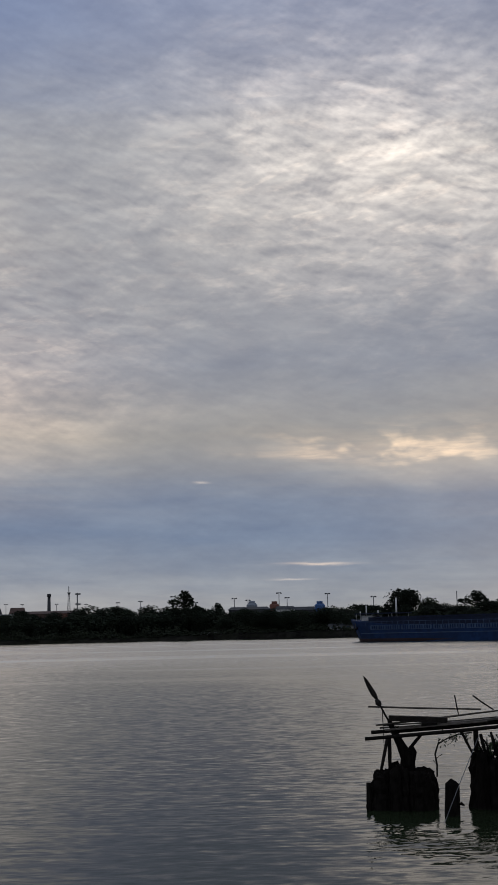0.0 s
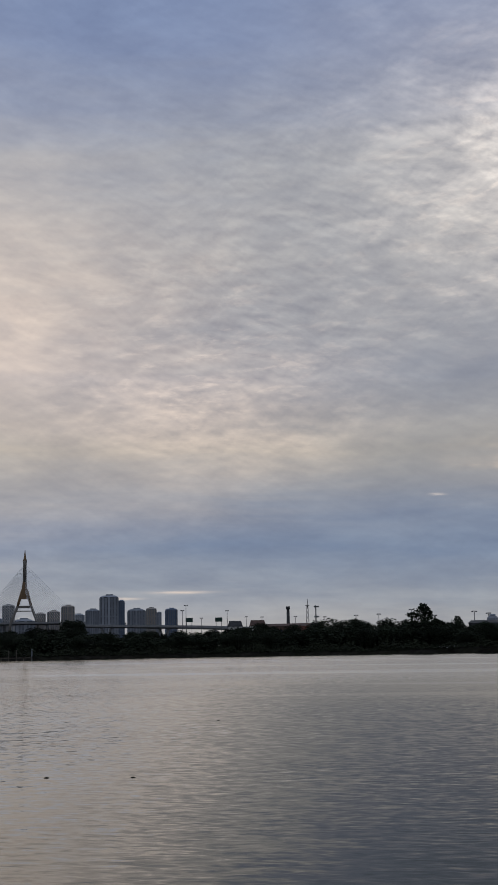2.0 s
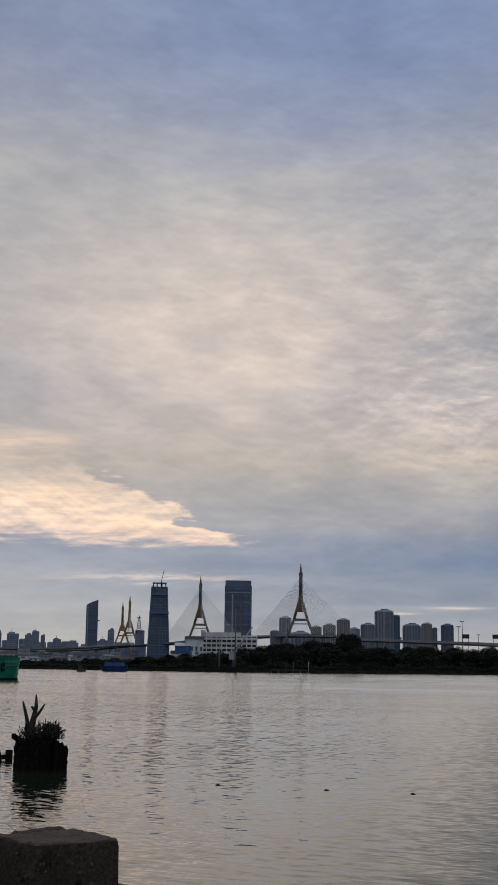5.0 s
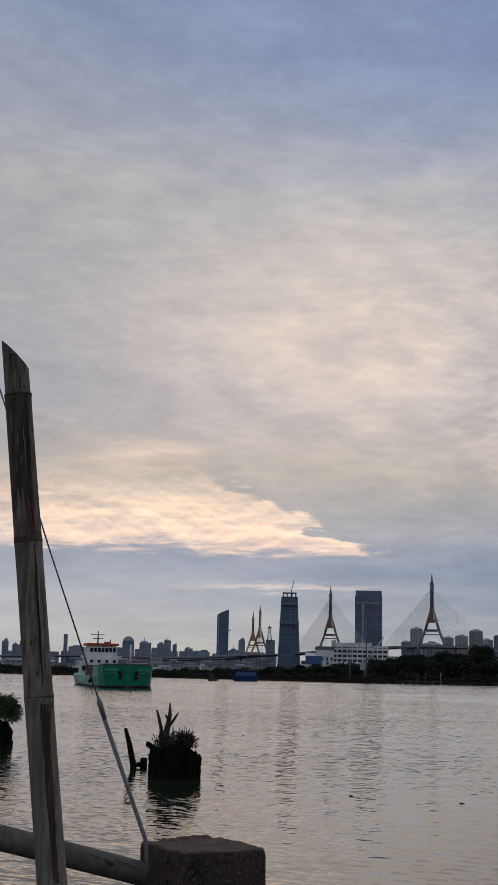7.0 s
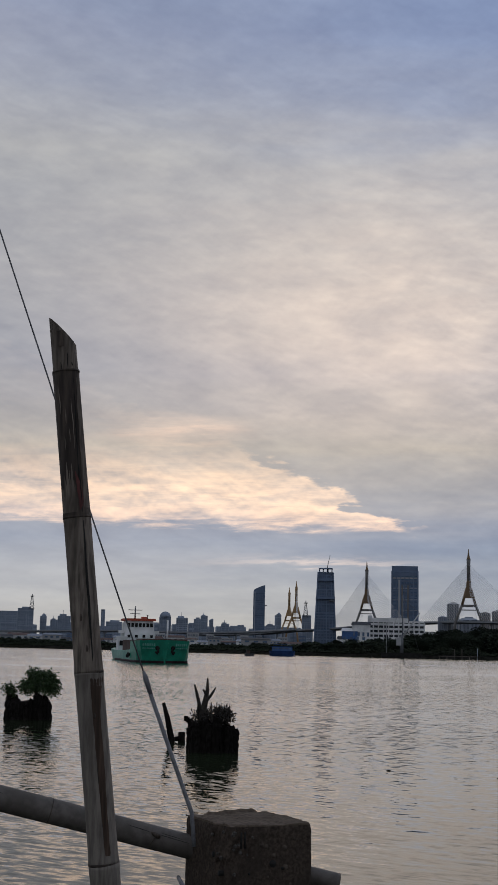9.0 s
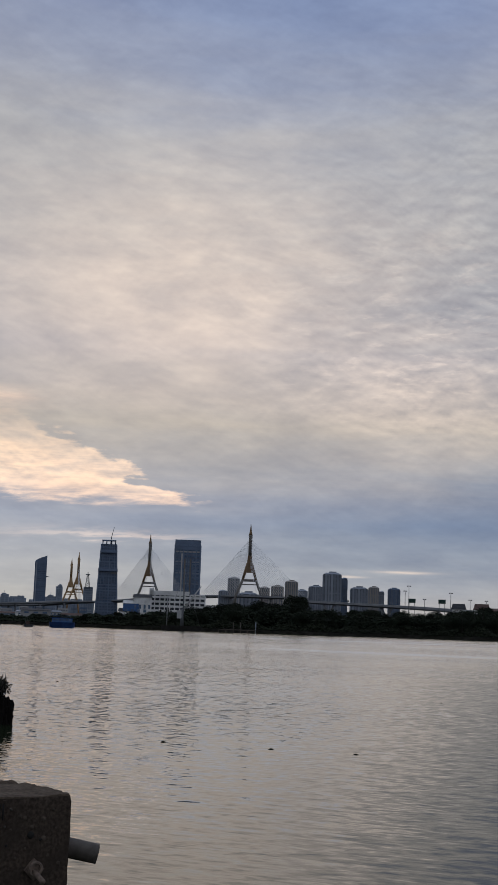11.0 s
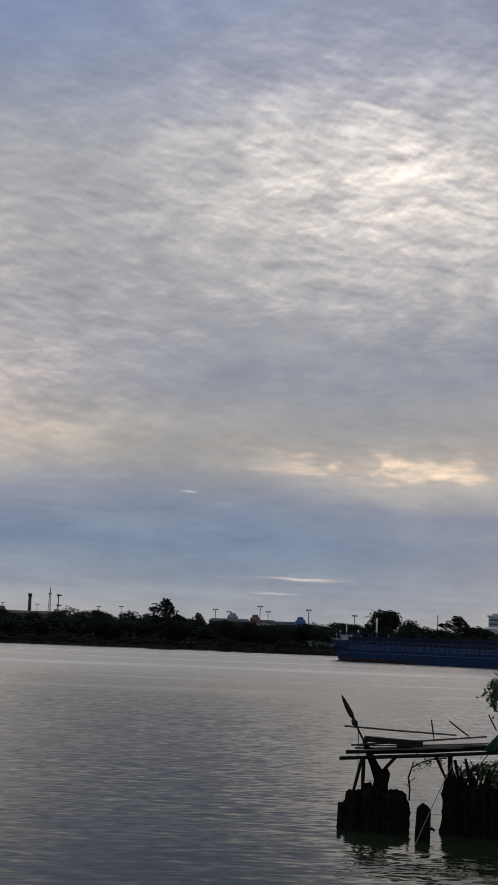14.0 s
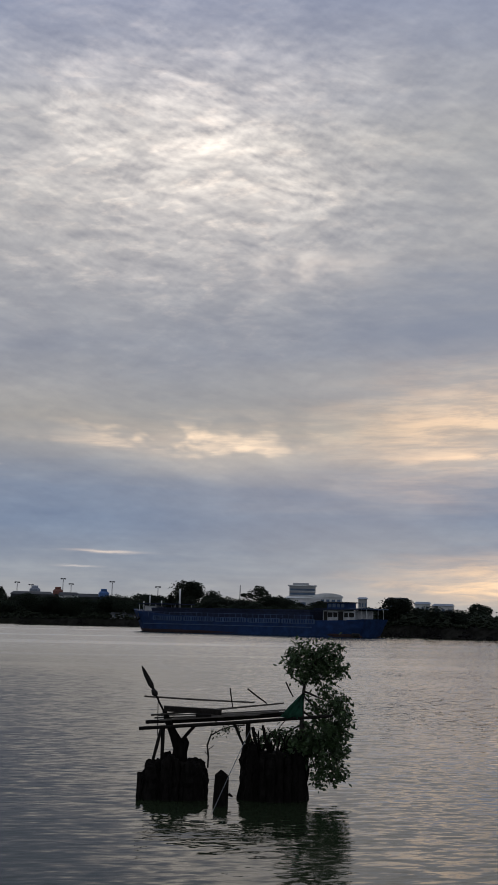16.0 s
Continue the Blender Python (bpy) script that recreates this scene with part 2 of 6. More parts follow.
M_CONCRETE = material("weathered_concrete", (0.062, 0.047, 0.037), 0.95, grain=120, vary=0.45, bump=1.0, stain=(0.043, 0.034, 0.028), spec=0.1)
M_POST_TOP_SKYLIT = material("pale_aggregate_stone", (0.115, 0.088, 0.067), 0.9, grain=90, vary=0.35, bump=0.4, fresh=0.3, spec=0.1)
M_PEBBLE = material("concrete_pebble", (0.085, 0.067, 0.054), 0.95, grain=90, vary=0.35, bump=0.4, fresh=0.25, spec=0.1)
M_CHIP = material("broken_concrete", (0.085, 0.076, 0.068), 0.95, grain=140, vary=0.6, bump=1.0, stain=(0.05, 0.044, 0.04), spec=0.1)
M_BAMBOO = material("grey_bamboo", (0.175, 0.152, 0.13), 0.7, grain=130, vary=0.35, bump=0.5, stain=(0.105, 0.088, 0.074), stretch=(1, 1, 0.12), spec=0.25)
M_BAMBOO_PALE = material("silvered_bamboo", (0.17, 0.14, 0.115), 0.75, grain=140, vary=0.55, bump=0.7, stain=(0.075, 0.06, 0.049), stretch=(1, 1, 0.1), spec=0.2)
M_BAMBOO_RAIL = material("grey_bamboo_rail", (0.115, 0.10, 0.088), 0.6, grain=45, vary=0.25, bump=0.25, stain=(0.082, 0.07, 0.06), spec=0.25)
M_BAMBOO_DARK = material("stained_bamboo", (0.062, 0.046, 0.036), 0.65, grain=120, vary=0.5, bump=0.6, stain=(0.03, 0.023, 0.02), stretch=(1, 1, 0.1), spec=0.25)
M_BAMBOO_BROWN = material("brown_bare_bamboo", (0.07, 0.045, 0.032), 0.75, grain=130, vary=0.5, bump=0.6, stain=(0.035, 0.024, 0.019), stretch=(1, 1, 0.06), spec=0.2)
M_RED = material("red_paint_mark", (0.11, 0.032, 0.028), 0.7, grain=40, vary=0.4)
M_ROPE = material("grey_cable", (0.16, 0.16, 0.17), 0.55, grain=80, vary=0.25, bump=0.3)
M_WIRE = material("dark_wire", (0.13, 0.13, 0.14), 0.5, grain=60, vary=0.2, bump=0)
M_RUST = material("rusty_iron", (0.2, 0.15, 0.12), 0.65, 0.3, grain=50, vary=0.4, bump=0.4)
M_HOLE = material("dark_hollow", (0.015, 0.014, 0.013), 0.95, grain=30, vary=0.2, bump=0)
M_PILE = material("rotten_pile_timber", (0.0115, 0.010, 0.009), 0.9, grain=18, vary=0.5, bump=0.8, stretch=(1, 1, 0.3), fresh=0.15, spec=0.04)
M_PLANK = material("grey_driftwood", (0.10, 0.085, 0.072), 0.8, grain=20, vary=0.4, bump=0.5, stretch=(0.15, 1, 1), fresh=0.3)
M_PLANK_DARK = material("dark_wet_timber", (0.022, 0.019, 0.017), 0.8, grain=20, vary=0.4, bump=0.5, fresh=0.3, spec=0.06)
M_TARP = material("green_tarpaulin", (0.012, 0.10, 0.055), 0.55, grain=12, vary=0.35, bump=0.5)
M_LEAF = material("shrub_leaf", (0.042, 0.074, 0.025), 0.5, grain=9, vary=0.45, bump=0, spec=0.3)
M_TREE = material("bank_foliage", (0.021, 0.028, 0.018), 0.85, grain=0.9, vary=0.35, bump=0, fresh=0.35, spec=0.1)
M_BUSH = material("undergrowth", (0.025, 0.031, 0.019), 0.9, grain=0.5, vary=0.4, bump=0, spec=0.1)
M_BARK = material("dark_bark", (0.04, 0.034, 0.028), 0.9, grain=10, vary=0.4, bump=0.4)
M_BANK = material("dark_mud_bank", (0.022, 0.021, 0.018), 0.95, grain=0.5, vary=0.5, bump=0.5, stain=(0.018, 0.02, 0.013), spec=0.0)
M_ROCK = material("revetment_stone", (0.022, 0.021, 0.02), 0.95, grain=1.2, vary=0.5, bump=0.8, spec=0.0)
M_WHITE = material("white_painted_wall", (0.74, 0.74, 0.74), 0.7, grain=0.6, vary=0.08, bump=0, stain=(0.45, 0.45, 0.44))
M_GREYWALL = material("grey_tower_wall", (0.27, 0.30, 0.36), 0.75, grain=0.06, vary=0.12, bump=0, fresh=0.2)
M_PALEWALL = material("pale_tower_wall", (0.40, 0.40, 0.41), 0.75, grain=0.06, vary=0.1, bump=0, fresh=0.15)
M_DARKWALL = material("slate_tower_wall", (0.118, 0.162, 0.245), 0.6, grain=0.06, vary=0.12, bump=0, fresh=0.2)
M_BARGE = material("black_barge_paint", (0.022, 0.021, 0.02), 0.85, grain=1, vary=0.3, bump=0, spec=0.1)
M_WINDOW = material("tower_window_glass", (0.088, 0.132, 0.205), 0.3, grain=0.3, vary=0.3, bump=0, fresh=0.2)
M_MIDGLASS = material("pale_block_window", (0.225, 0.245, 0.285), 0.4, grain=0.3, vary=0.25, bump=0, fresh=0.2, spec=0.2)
# paler and bluer: distance haze is mixed into the far wall and glass colours
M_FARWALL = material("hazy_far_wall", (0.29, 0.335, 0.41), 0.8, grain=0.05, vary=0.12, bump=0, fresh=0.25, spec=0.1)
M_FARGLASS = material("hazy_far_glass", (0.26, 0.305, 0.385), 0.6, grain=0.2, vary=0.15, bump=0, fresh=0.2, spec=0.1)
M_GOLD = material("ochre_pylon_paint", (0.36, 0.225, 0.11), 0.6, grain=0.1, vary=0.15, bump=0)
M_OCHRE = material("dull_ochre_pylon_paint", (0.20, 0.13, 0.072), 0.7, grain=0.1, vary=0.15, bump=0)
M_BEIGE = material("beige_tower_wall", (0.34, 0.315, 0.30), 0.75, grain=0.06, vary=0.1, bump=0, fresh=0.12)
M_PYLON = material("grey_pylon_concrete", (0.17, 0.16, 0.15), 0.8, grain=0.1, vary=0.15, bump=0)
M_DECK = material("bridge_concrete", (0.24, 0.25, 0.27), 0.8, grain=0.1, vary=0.15, bump=0)
M_CABLE = material("pale_stay_cable", (0.75, 0.76, 0.78), 0.6, grain=0.1, vary=0.05, bump=0)
M_ROOF = material("rust_brown_roof", (0.11, 0.07, 0.06), 0.85, grain=0.6, vary=0.3, bump=0)
M_ROOF_DARK = material("dark_sheet_roof", (0.05, 0.052, 0.058), 0.8, grain=0.5, vary=0.3, bump=0)
M_BRICKRED = material("red_brown_plaster", (0.20, 0.085, 0.065), 0.8, grain=0.6, vary=0.25, bump=0)
M_BLUE = material("blue_tank_paint", (0.05, 0.12, 0.30), 0.6, grain=0.6, vary=0.2, bump=0)
M_STEEL = material("grey_mast_steel", (0.16, 0.165, 0.175), 0.6, 0.3, grain=1, vary=0.2, bump=0)
M_HULL_BLUE = material("faded_blue_hull", (0.012, 0.036, 0.115), 0.7, grain=0.8, vary=0.3, bump=0.1, stain=(0.016, 0.03, 0.075), spec=0.15)
M_SHADED_WHITE = material("grimy_white_ship_paint", (0.52, 0.53, 0.54), 0.7, grain=0.9, vary=0.3, bump=0, stain=(0.20, 0.19, 0.18))
M_TRIM_BLUE = material("pale_blue_trim", (0.045, 0.085, 0.17), 0.6, grain=1, vary=0.25, bump=0)
M_HATCH = material("navy_hatch_cover", (0.009, 0.017, 0.048), 0.8, grain=0.8, vary=0.3, bump=0.1)
M_BOOT = material("dark_red_boot_paint", (0.032, 0.016, 0.018), 0.8, grain=1, vary=0.3, bump=0)
M_HULL_GREEN = material("green_hull_paint", (0.015, 0.24, 0.155), 0.5, grain=0.7, vary=0.22, bump=0.1, stain=(0.02, 0.13, 0.085))
M_HULL_LIGHT = material("pale_green_hull_paint", (0.10, 0.30, 0.24), 0.5, grain=0.7, vary=0.2, bump=0)
M_ORANGE = material("red_orange_paint", (0.42, 0.075, 0.035), 0.6, grain=1, vary=0.15, bump=0)
M_BROWN = material("brown_hold_coaming", (0.085, 0.05, 0.04), 0.8, grain=1, vary=0.3, bump=0)
M_SIGN = material("green_sign_face", (0.008, 0.04, 0.032), 0.5, grain=1, vary=0.1, bump=0)


def river_material():
    mt = bpy.data.materials.new("river_water")
    mt.use_nodes = True
    q = Net(mt.node_tree)
    bsdf = mt.node_tree.nodes["Principled BSDF"]
    obj = q.n("ShaderNodeTexCoord").outputs["Object"]
    turn = q.n("ShaderNodeMapping")
    q.put(turn.inputs[0], obj)
    turn.inputs["Rotation"].default_value = (0, 0, radians(-14))
    turn.inputs["Scale"].default_value = (0.36, 1.0, 1.0)

    def slope(scale, detail, size):
        node = q.n("ShaderNodeTexNoise")
        q.put(node.inputs["Vector"], turn.outputs[0])
        node.inputs["Scale"].default_value = scale
        node.inputs["Detail"].default_value = detail
        node.inputs["Roughness"].default_value = 0.6
        node.inputs["Distortion"].default_value = 0.35
        parts = q.n("ShaderNodeSeparateColor")
        q.put(parts.inputs[0], node.outputs["Color"])
        return [q.m("MULTIPLY", q.m("SUBTRACT", c, 0.5), size) for c in parts.outputs[:2]]

    # ripples are stronger in cat's-paws of wind than between them
    wind = q.span(q.noise(obj, 0.03, 3.0, 0.5), 0.35, 0.65, 0.7, 1.25)
    # small-ripple lane from the pier, left of north; added tilt darkens its reflection
    place = q.n("ShaderNodeSeparateXYZ")
    q.put(place.inputs[0], obj)
    px, py, _ = place.outputs
    lane = q.m("DIVIDE", q.m("ADD", px, q.m("MULTIPLY", py, 0.035)), q.m("ADD", q.m("MULTIPLY", py, 0.19), 0.3))
    dim_lane = q.m("EXPONENT", q.m("MULTIPLY", q.m("MULTIPLY", lane, lane), -1.0))
    dim_lane = q.m("MULTIPLY", dim_lane, q.span(py, 150.0, 40.0, 0.3, 1.0))
    wind = q.m("MULTIPLY", wind, q.m("SUBTRACT", 1.0, q.m("MULTIPLY", dim_lane, 0.4)))
    # an added lean towards the pier, growing far out, lifts reflections to higher sky
    lean = q.m("ADD", q.span(py, 22.0, 110.0, 0.012, 0.05), q.m("MULTIPLY", dim_lane, 0.172))
    # long smooth slicks out in the stream
    long = q.n("ShaderNodeMapping")
    q.put(long.inputs[0], obj)
    long.inputs["Rotation"].default_value = (0, 0, radians(4))
    long.inputs["Scale"].default_value = (0.007, 0.045, 1.0)
    slick = q.m("MULTIPLY", q.span(q.noise(long.outputs[0], 1.0, 3.0, 0.55), 0.52, 0.62), q.span(py, 45.0, 120.0))
    wind = q.m("MULTIPLY", wind, q.m("SUBTRACT", 1.0, q.m("MULTIPLY", slick, 0.55)))
    lean = q.m("MULTIPLY", lean, q.m("SUBTRACT", 1.0, q.m("MULTIPLY", slick, 0.4)))
    sx1, sy1 = slope(6.0, 1.0, WATER_SWELL)
    sx2, sy2 = slope(15.0, 1.5, WATER_CHOP)
    nx = q.m("MULTIPLY", q.m("MULTIPLY", q.m("ADD", sx1, sx2), wind), 0.5)
    # the fronts of the ripples, towards the pier, are the steeper side
    ny = q.m("SUBTRACT", q.m("MULTIPLY", q.m("ADD", sy1, sy2), wind), lean)
    ny = q.m("SMOOTH_MIN", ny, 0.028, 0.03)
    unit = q.n("ShaderNodeVectorMath")
    unit.operation = "NORMALIZE"
    q.put(unit.inputs[0], q.xyz(nx, ny, 1.0))
    q.put(bsdf.inputs["Normal"], unit.outputs[0])
    q.put(bsdf.inputs["Base Color"], q.mix(q.noise(obj, 0.02), (0.015, 0.023, 0.011), (0.021, 0.030, 0.015)))
    bsdf.inputs["Roughness"].default_value = 0.035
    bsdf.inputs["IOR"].default_value = 1.333
    return mt


WATER_SWELL, WATER_CHOP = 0.38, 0.22
M_WATER = river_material()


# ---- building helpers ----
def box(bm, centre, size, turn=None, taper=1.0):
    """A box; taper narrows its top."""
    made = bmesh.ops.create_cube(bm, size=1.0)["verts"]
    for vt in made:
        s = taper if vt.co.z > 0 else 1.0
        vt.co = Vector((vt.co.x * size[0] * s, vt.co.y * size[1] * s, vt.co.z * size[2]))
        if turn:
            vt.co = turn @ vt.co
        vt.co += Vector(centre)
    return made


def tube(bm, points, radii, sides=8, cap=True):
    """A round bar through the points."""
    pts = [Vector(p) for p in points]
    if not isinstance(radii, (list, tuple)):
        radii = [radii] * len(pts)
    rings, last = [], None
    for i, p in enumerate(pts):
        d = (pts[min(i + 1, len(pts) - 1)] - pts[max(i - 1, 0)]).normalized()
        if last is None:
            side = d.orthogonal().normalized()
        else:
            side = (last - d * last.dot(d)).normalized()
        last = side
        up = d.cross(side)
        rings.append([bm.verts.new(p + (side * math.cos(2 * math.pi * j / sides) + up * math.sin(2 * math.pi * j / sides)) * radii[i]) for j in range(sides)])
    for a, b in zip(rings, rings[1:]):
        for j in range(sides):
            bm.faces.new((a[j], a[(j + 1) % sides], b[(j + 1) % sides], b[j]))
    if cap:
        bm.faces.new(rings[0][::-1])
        bm.faces.new(rings[-1])
    return rings


def prism(bm, outline, z0, z1, top=None):
    """An upright block over an outline of (x, y); top: a second outline for its upper edge."""
    lo = [bm.verts.new((x, y, z0)) for x, y in outline]
    hi = [bm.verts.new((x, y, z1)) for x, y in (top or outline)]
    n = len(lo)
    for i in range(n):
        bm.faces.new((lo[i], lo[(i + 1) % n], hi[(i + 1) % n], hi[i]))
    bm.faces.new(lo[::-1])
    bm.faces.new(hi)


def thing(name, m, label, category, group="", kind=""):
    ob = new(name)
    ob.empty_display_size = 0.2
    ob.matrix_world = m
    return tagged(ob, label, category, group, kind)


def finish(bm, name, mt, smooth=False):
    bmesh.ops.recalc_face_normals(bm, faces=bm.faces[:])
    me = bpy.data.meshes.new(name)
    bm.to_mesh(me)
    bm.free()
    me.materials.append(mt)
    if smooth:
        me.polygons.foreach_set("use_smooth", [True] * len(me.polygons))
    return me


def part(name, bm, mt, parent, label="", smooth=False):
    ob = new(name, finish(bm, name, mt, smooth))
    ob.parent = parent
    return tagged(ob, label)


def whole(name, bm, mt, label, category, kind="", m=None, smooth=False):
    ob = new(name, finish(bm, name, mt, smooth))
    if m is not None:
        ob.matrix_world = m
    return tagged(ob, label, category, "", kind)


def box_part(name, centre, size, mt, parent, label="", turn=None, taper=1.0):
    bm = bmesh.new()
    box(bm, centre, size, turn, taper)
    return part(name, bm, mt, parent, label)


def tube_part(name, points, radii, mt, parent, label="", sides=8):
    bm = bmesh.new()
    tube(bm, points, radii, sides)
    return part(name, bm, mt, parent, label, True)


def facing(az, d, z=0.0, turn=0.0):
    """A pose at that place, with its x axis to the right and its y axis away as seen from the pier."""
    return Matrix.Translation(polar(az, d, z)) @ pose(0, 0, 0, 0, 0, az + turn)


# ---- river and far bank ----
bm = bmesh.new()
bmesh.ops.create_circle(bm, cap_ends=True, segments=96, radius=4900)
whole("water", bm, M_WATER, "wide grey river with small wind ripples", "river", "structure")

SHORE = [(-75, 150), (-30, 235), (-18, 268), (-10, 350), (-4, 425), (2, 455), (10, 455), (25, 430), (33, 490), (43, 610), (60, 760), (80, 900)]
SHORE_AZ, SHORE_D = [a for a, _ in SHORE], [d for _, d in SHORE]


def shore(az):
    return float(np.interp(az, SHORE_AZ, SHORE_D))


def wall_height(az):
    return float(np.interp(az, [-30, -3, 1, 4, 30, 45], [2.3, 2.3, 2.0, 1.2, 1.1, 1.3]))


bm = bmesh.new()
rows = []
for i in range(0, 311):
    a = -75 + i * 0.5
    d, hgt = shore(a) + 2.2 * noise.noise((a * 1.7, 0, 0)), wall_height(a)
    rows.append([bm.verts.new(polar(a, d + off, z)) for off, z in ((-1.5, -0.6), (0.4, hgt * 0.7), (2.0, hgt), (14, hgt + 0.5), (80, 1.6), (4700 - d, 1.6))])
for r0, r1 in zip(rows, rows[1:]):
    for j in range(5):
        bm.faces.new((r0[j], r0[j + 1], r1[j + 1], r1[j]))
whole("ground", bm, M_BANK, "dark muddy river bank with low stone edge", "river bank", "structure")

# ---- at the pier: post, bamboo rail, bamboo pole, cable ----
def lumpy_post():
    root = thing("concrete_post", Matrix.Translation(near(30.28, 0, 3.24) - Vector((0, 0, 3.0))) @ pose(0, 0, 0, 0, 0, 57.5), "weathered square concrete pier post with chipped edges", "post")
    s, top, cut, per = 0.116, 2.575, 0.008, 22
    levels = [-1.2, 0.4, 1.5, 2.0] + [2.1 + 0.475 * i / 34 for i in range(35)]

    def outline(z):
        """The post's rounded square at that height, corner by corner; broken away at the corner towards the pier."""
        ring = []
        for a0, (cx, cy), (nx, ny) in ((0, (1, 1), (-1, 0)), (90, (-1, 1), (0, -1)), (180, (-1, -1), (1, 0)), (270, (1, -1), (0, 1))):
            spots = []
            for kk in range(5):
                a = radians(a0 + kk * 22.5)
                spots.append((cx * (s - cut) + cut * math.cos(a), cy * (s - cut) + cut * math.sin(a)))
            for kk in range(1, per):
                f = cut / (2 * s) + (1 - cut / s) * kk / per
                spots.append((cx * s + nx * 2 * s * f, cy * s + ny * 2 * s * f))
            for x, y in spots:
                p = Vector((x, y, z))
                out = Vector((x, y, 0)).normalized()
                rough = 0.0013 * noise.noise(p * 60) + 0.002 * noise.noise(p * 14) + 0.0009 * noise.noise(p * 150)
                corner = math.hypot(x + s, y + s)
                broken = corner + 0.03 * noise.noise(p * 30) + 0.02 * noise.noise(p * 75)
                reach = float(np.interp(z, (2.40, 2.47, 2.53, 2.575), (0.0, 0.035, 0.075, 0.085)))
                if broken < reach:
                    rough -= 0.006 + 0.5 * (reach - broken) * 0.35 + 0.004 * noise.noise(p * 90)
                if z > top - 0.012:
                    rough -= 0.003 + 0.003 * noise.noise(p * 55)
                ring.append(p + out * rough)
        return ring

    bm = bmesh.new()
    rings = [[bm.verts.new(p) for p in outline(z)] for z in levels]
    n = len(rings[0])
    for a, b in zip(rings, rings[1:]):
        for j in range(n):
            bm.faces.new((a[j], a[(j + 1) % n], b[(j + 1) % n], b[j]))
    bm.faces.new(rings[-1])
    part("shaft", bm, M_CONCRETE, root)
    # the uneven top bed, with a crumbling rim that stands highest at the back
    bm = bmesh.new()
    edge = outline(top)
    beds = []
    for f in (1.0, 0.985, 0.95, 0.88, 0.75, 0.5, 0.2):
        ring = []
        for p in edge:
            x, y = p.x * f, p.y * f
            rise = 0.003 * noise.noise((x * 45, y * 45, 2)) + 0.004 * noise.noise((x * 12, y * 12, 4)) + 0.004
            if f > 0.9:
                rise += 0.003 * noise.noise((x * 70, y * 70, 8)) + (0.007 if y > 0.06 and -0.06 < x < 0.08 else 0.0)
            ring.append(bm.verts.new((x, y, top + (-0.004 if f == 1.0 else rise))))
        beds.append(ring)
    for a, b in zip(beds, beds[1:]):
        for j in range(n):
            bm.faces.new((a[j], a[(j + 1) % n], b[(j + 1) % n], b[j]))
    bm.faces.new(beds[-1])
    bm.faces.new(beds[0][::-1])
    # skylight falling on the top is painted in as a paler colour
    part("top_bed", bm, M_POST_TOP_SKYLIT, root, "worn paler top with a crumbling rim")
    # the broken corner: angular lumps of bare concrete, and a stub of two bars
    rng = random.Random(31)
    for i in range(16):
        z = 2.565 - rng.random() ** 1.4 * 0.13
        run = rng.uniform(0.012, 0.012 + max(0.0, (z - 2.42) * 0.55))
        if i % 4 == 0:
            spot = (-s + 0.002, -s + run, z)
        else:
            spot = (-s + run, -s + 0.002, z)
        bm = bmesh.new()
        bmesh.ops.create_icosphere(bm, subdivisions=1, radius=rng.uniform(0.003, 0.006))
        for vt in bm.verts:
            vt.co = vt.co * rng.uniform(0.7, 1.25) + Vector(spot)
        part("lump", bm, M_CHIP, root)
    for x in (-0.077, -0.067):
        tube_part("groove", [(x, -s - 0.0005, 2.565), (x, -s - 0.0005, 2.528)], 0.0022, M_HOLE, root, sides=6)
    # drilled holes and a bolt with its square washer and ring
    for x, z, r in ((0.008, 2.490, 0.0085), (0.034, 2.478, 0.0035), (-0.055, 2.470, 0.0030)):
        tube_part("bolt_hole", [(x, -s - 0.0025, z), (x, -0.09, z)], r, M_HOLE, root, sides=14)
    for y, z in ((-0.05, 2.508), (-0.045, 2.433), (-0.085, 2.47)):
        tube_part("bolt_hole", [(-s - 0.0025, y, z), (-0.09, y, z)], 0.0065, M_HOLE, root, sides=12)
    box_part("washer", (0.018, -0.1215, 2.412), (0.036, 0.008, 0.036), M_RUST, root, "square rusty washer", Matrix.Rotation(radians(45), 3, "Y"))
    tube_part("bolt", [(0.018, -0.11, 2.412), (0.02, -0.168, 2.39)], 0.007, M_RUST, root, sides=10)
    bm = bmesh.new()
    tube(bm, [(0.018 + 0.015 * math.cos(a), -0.132, 2.414 + 0.015 * math.sin(a)) for a in [2 * math.pi * i / 16 for i in range(17)]], 0.004, 6)
    part("ring", bm, M_RUST, root)
    # stones of the mix worn bare
    for x, z, r in ((-0.022, 2.534, 0.0075), (-0.010, 2.530, 0.007), (0.010, 2.508, 0.007), (0.040, 2.524, 0.007), (0.042, 2.480, 0.0085), (0.073, 2.50, 0.006), (-0.045, 2.505, 0.005), (0.065, 2.545, 0.005), (0.055, 2.44, 0.006), (-0.03, 2.44, 0.005), (0.085, 2.42, 0.006), (-0.005, 2.46, 0.004)):
        tube_part("pebble", [(x, -s - 0.0012, z), (x + 0.001, -0.11, z)], [r * rng.uniform(0.7, 0.95), r], M_PEBBLE, root, sides=9)


lumpy_post()


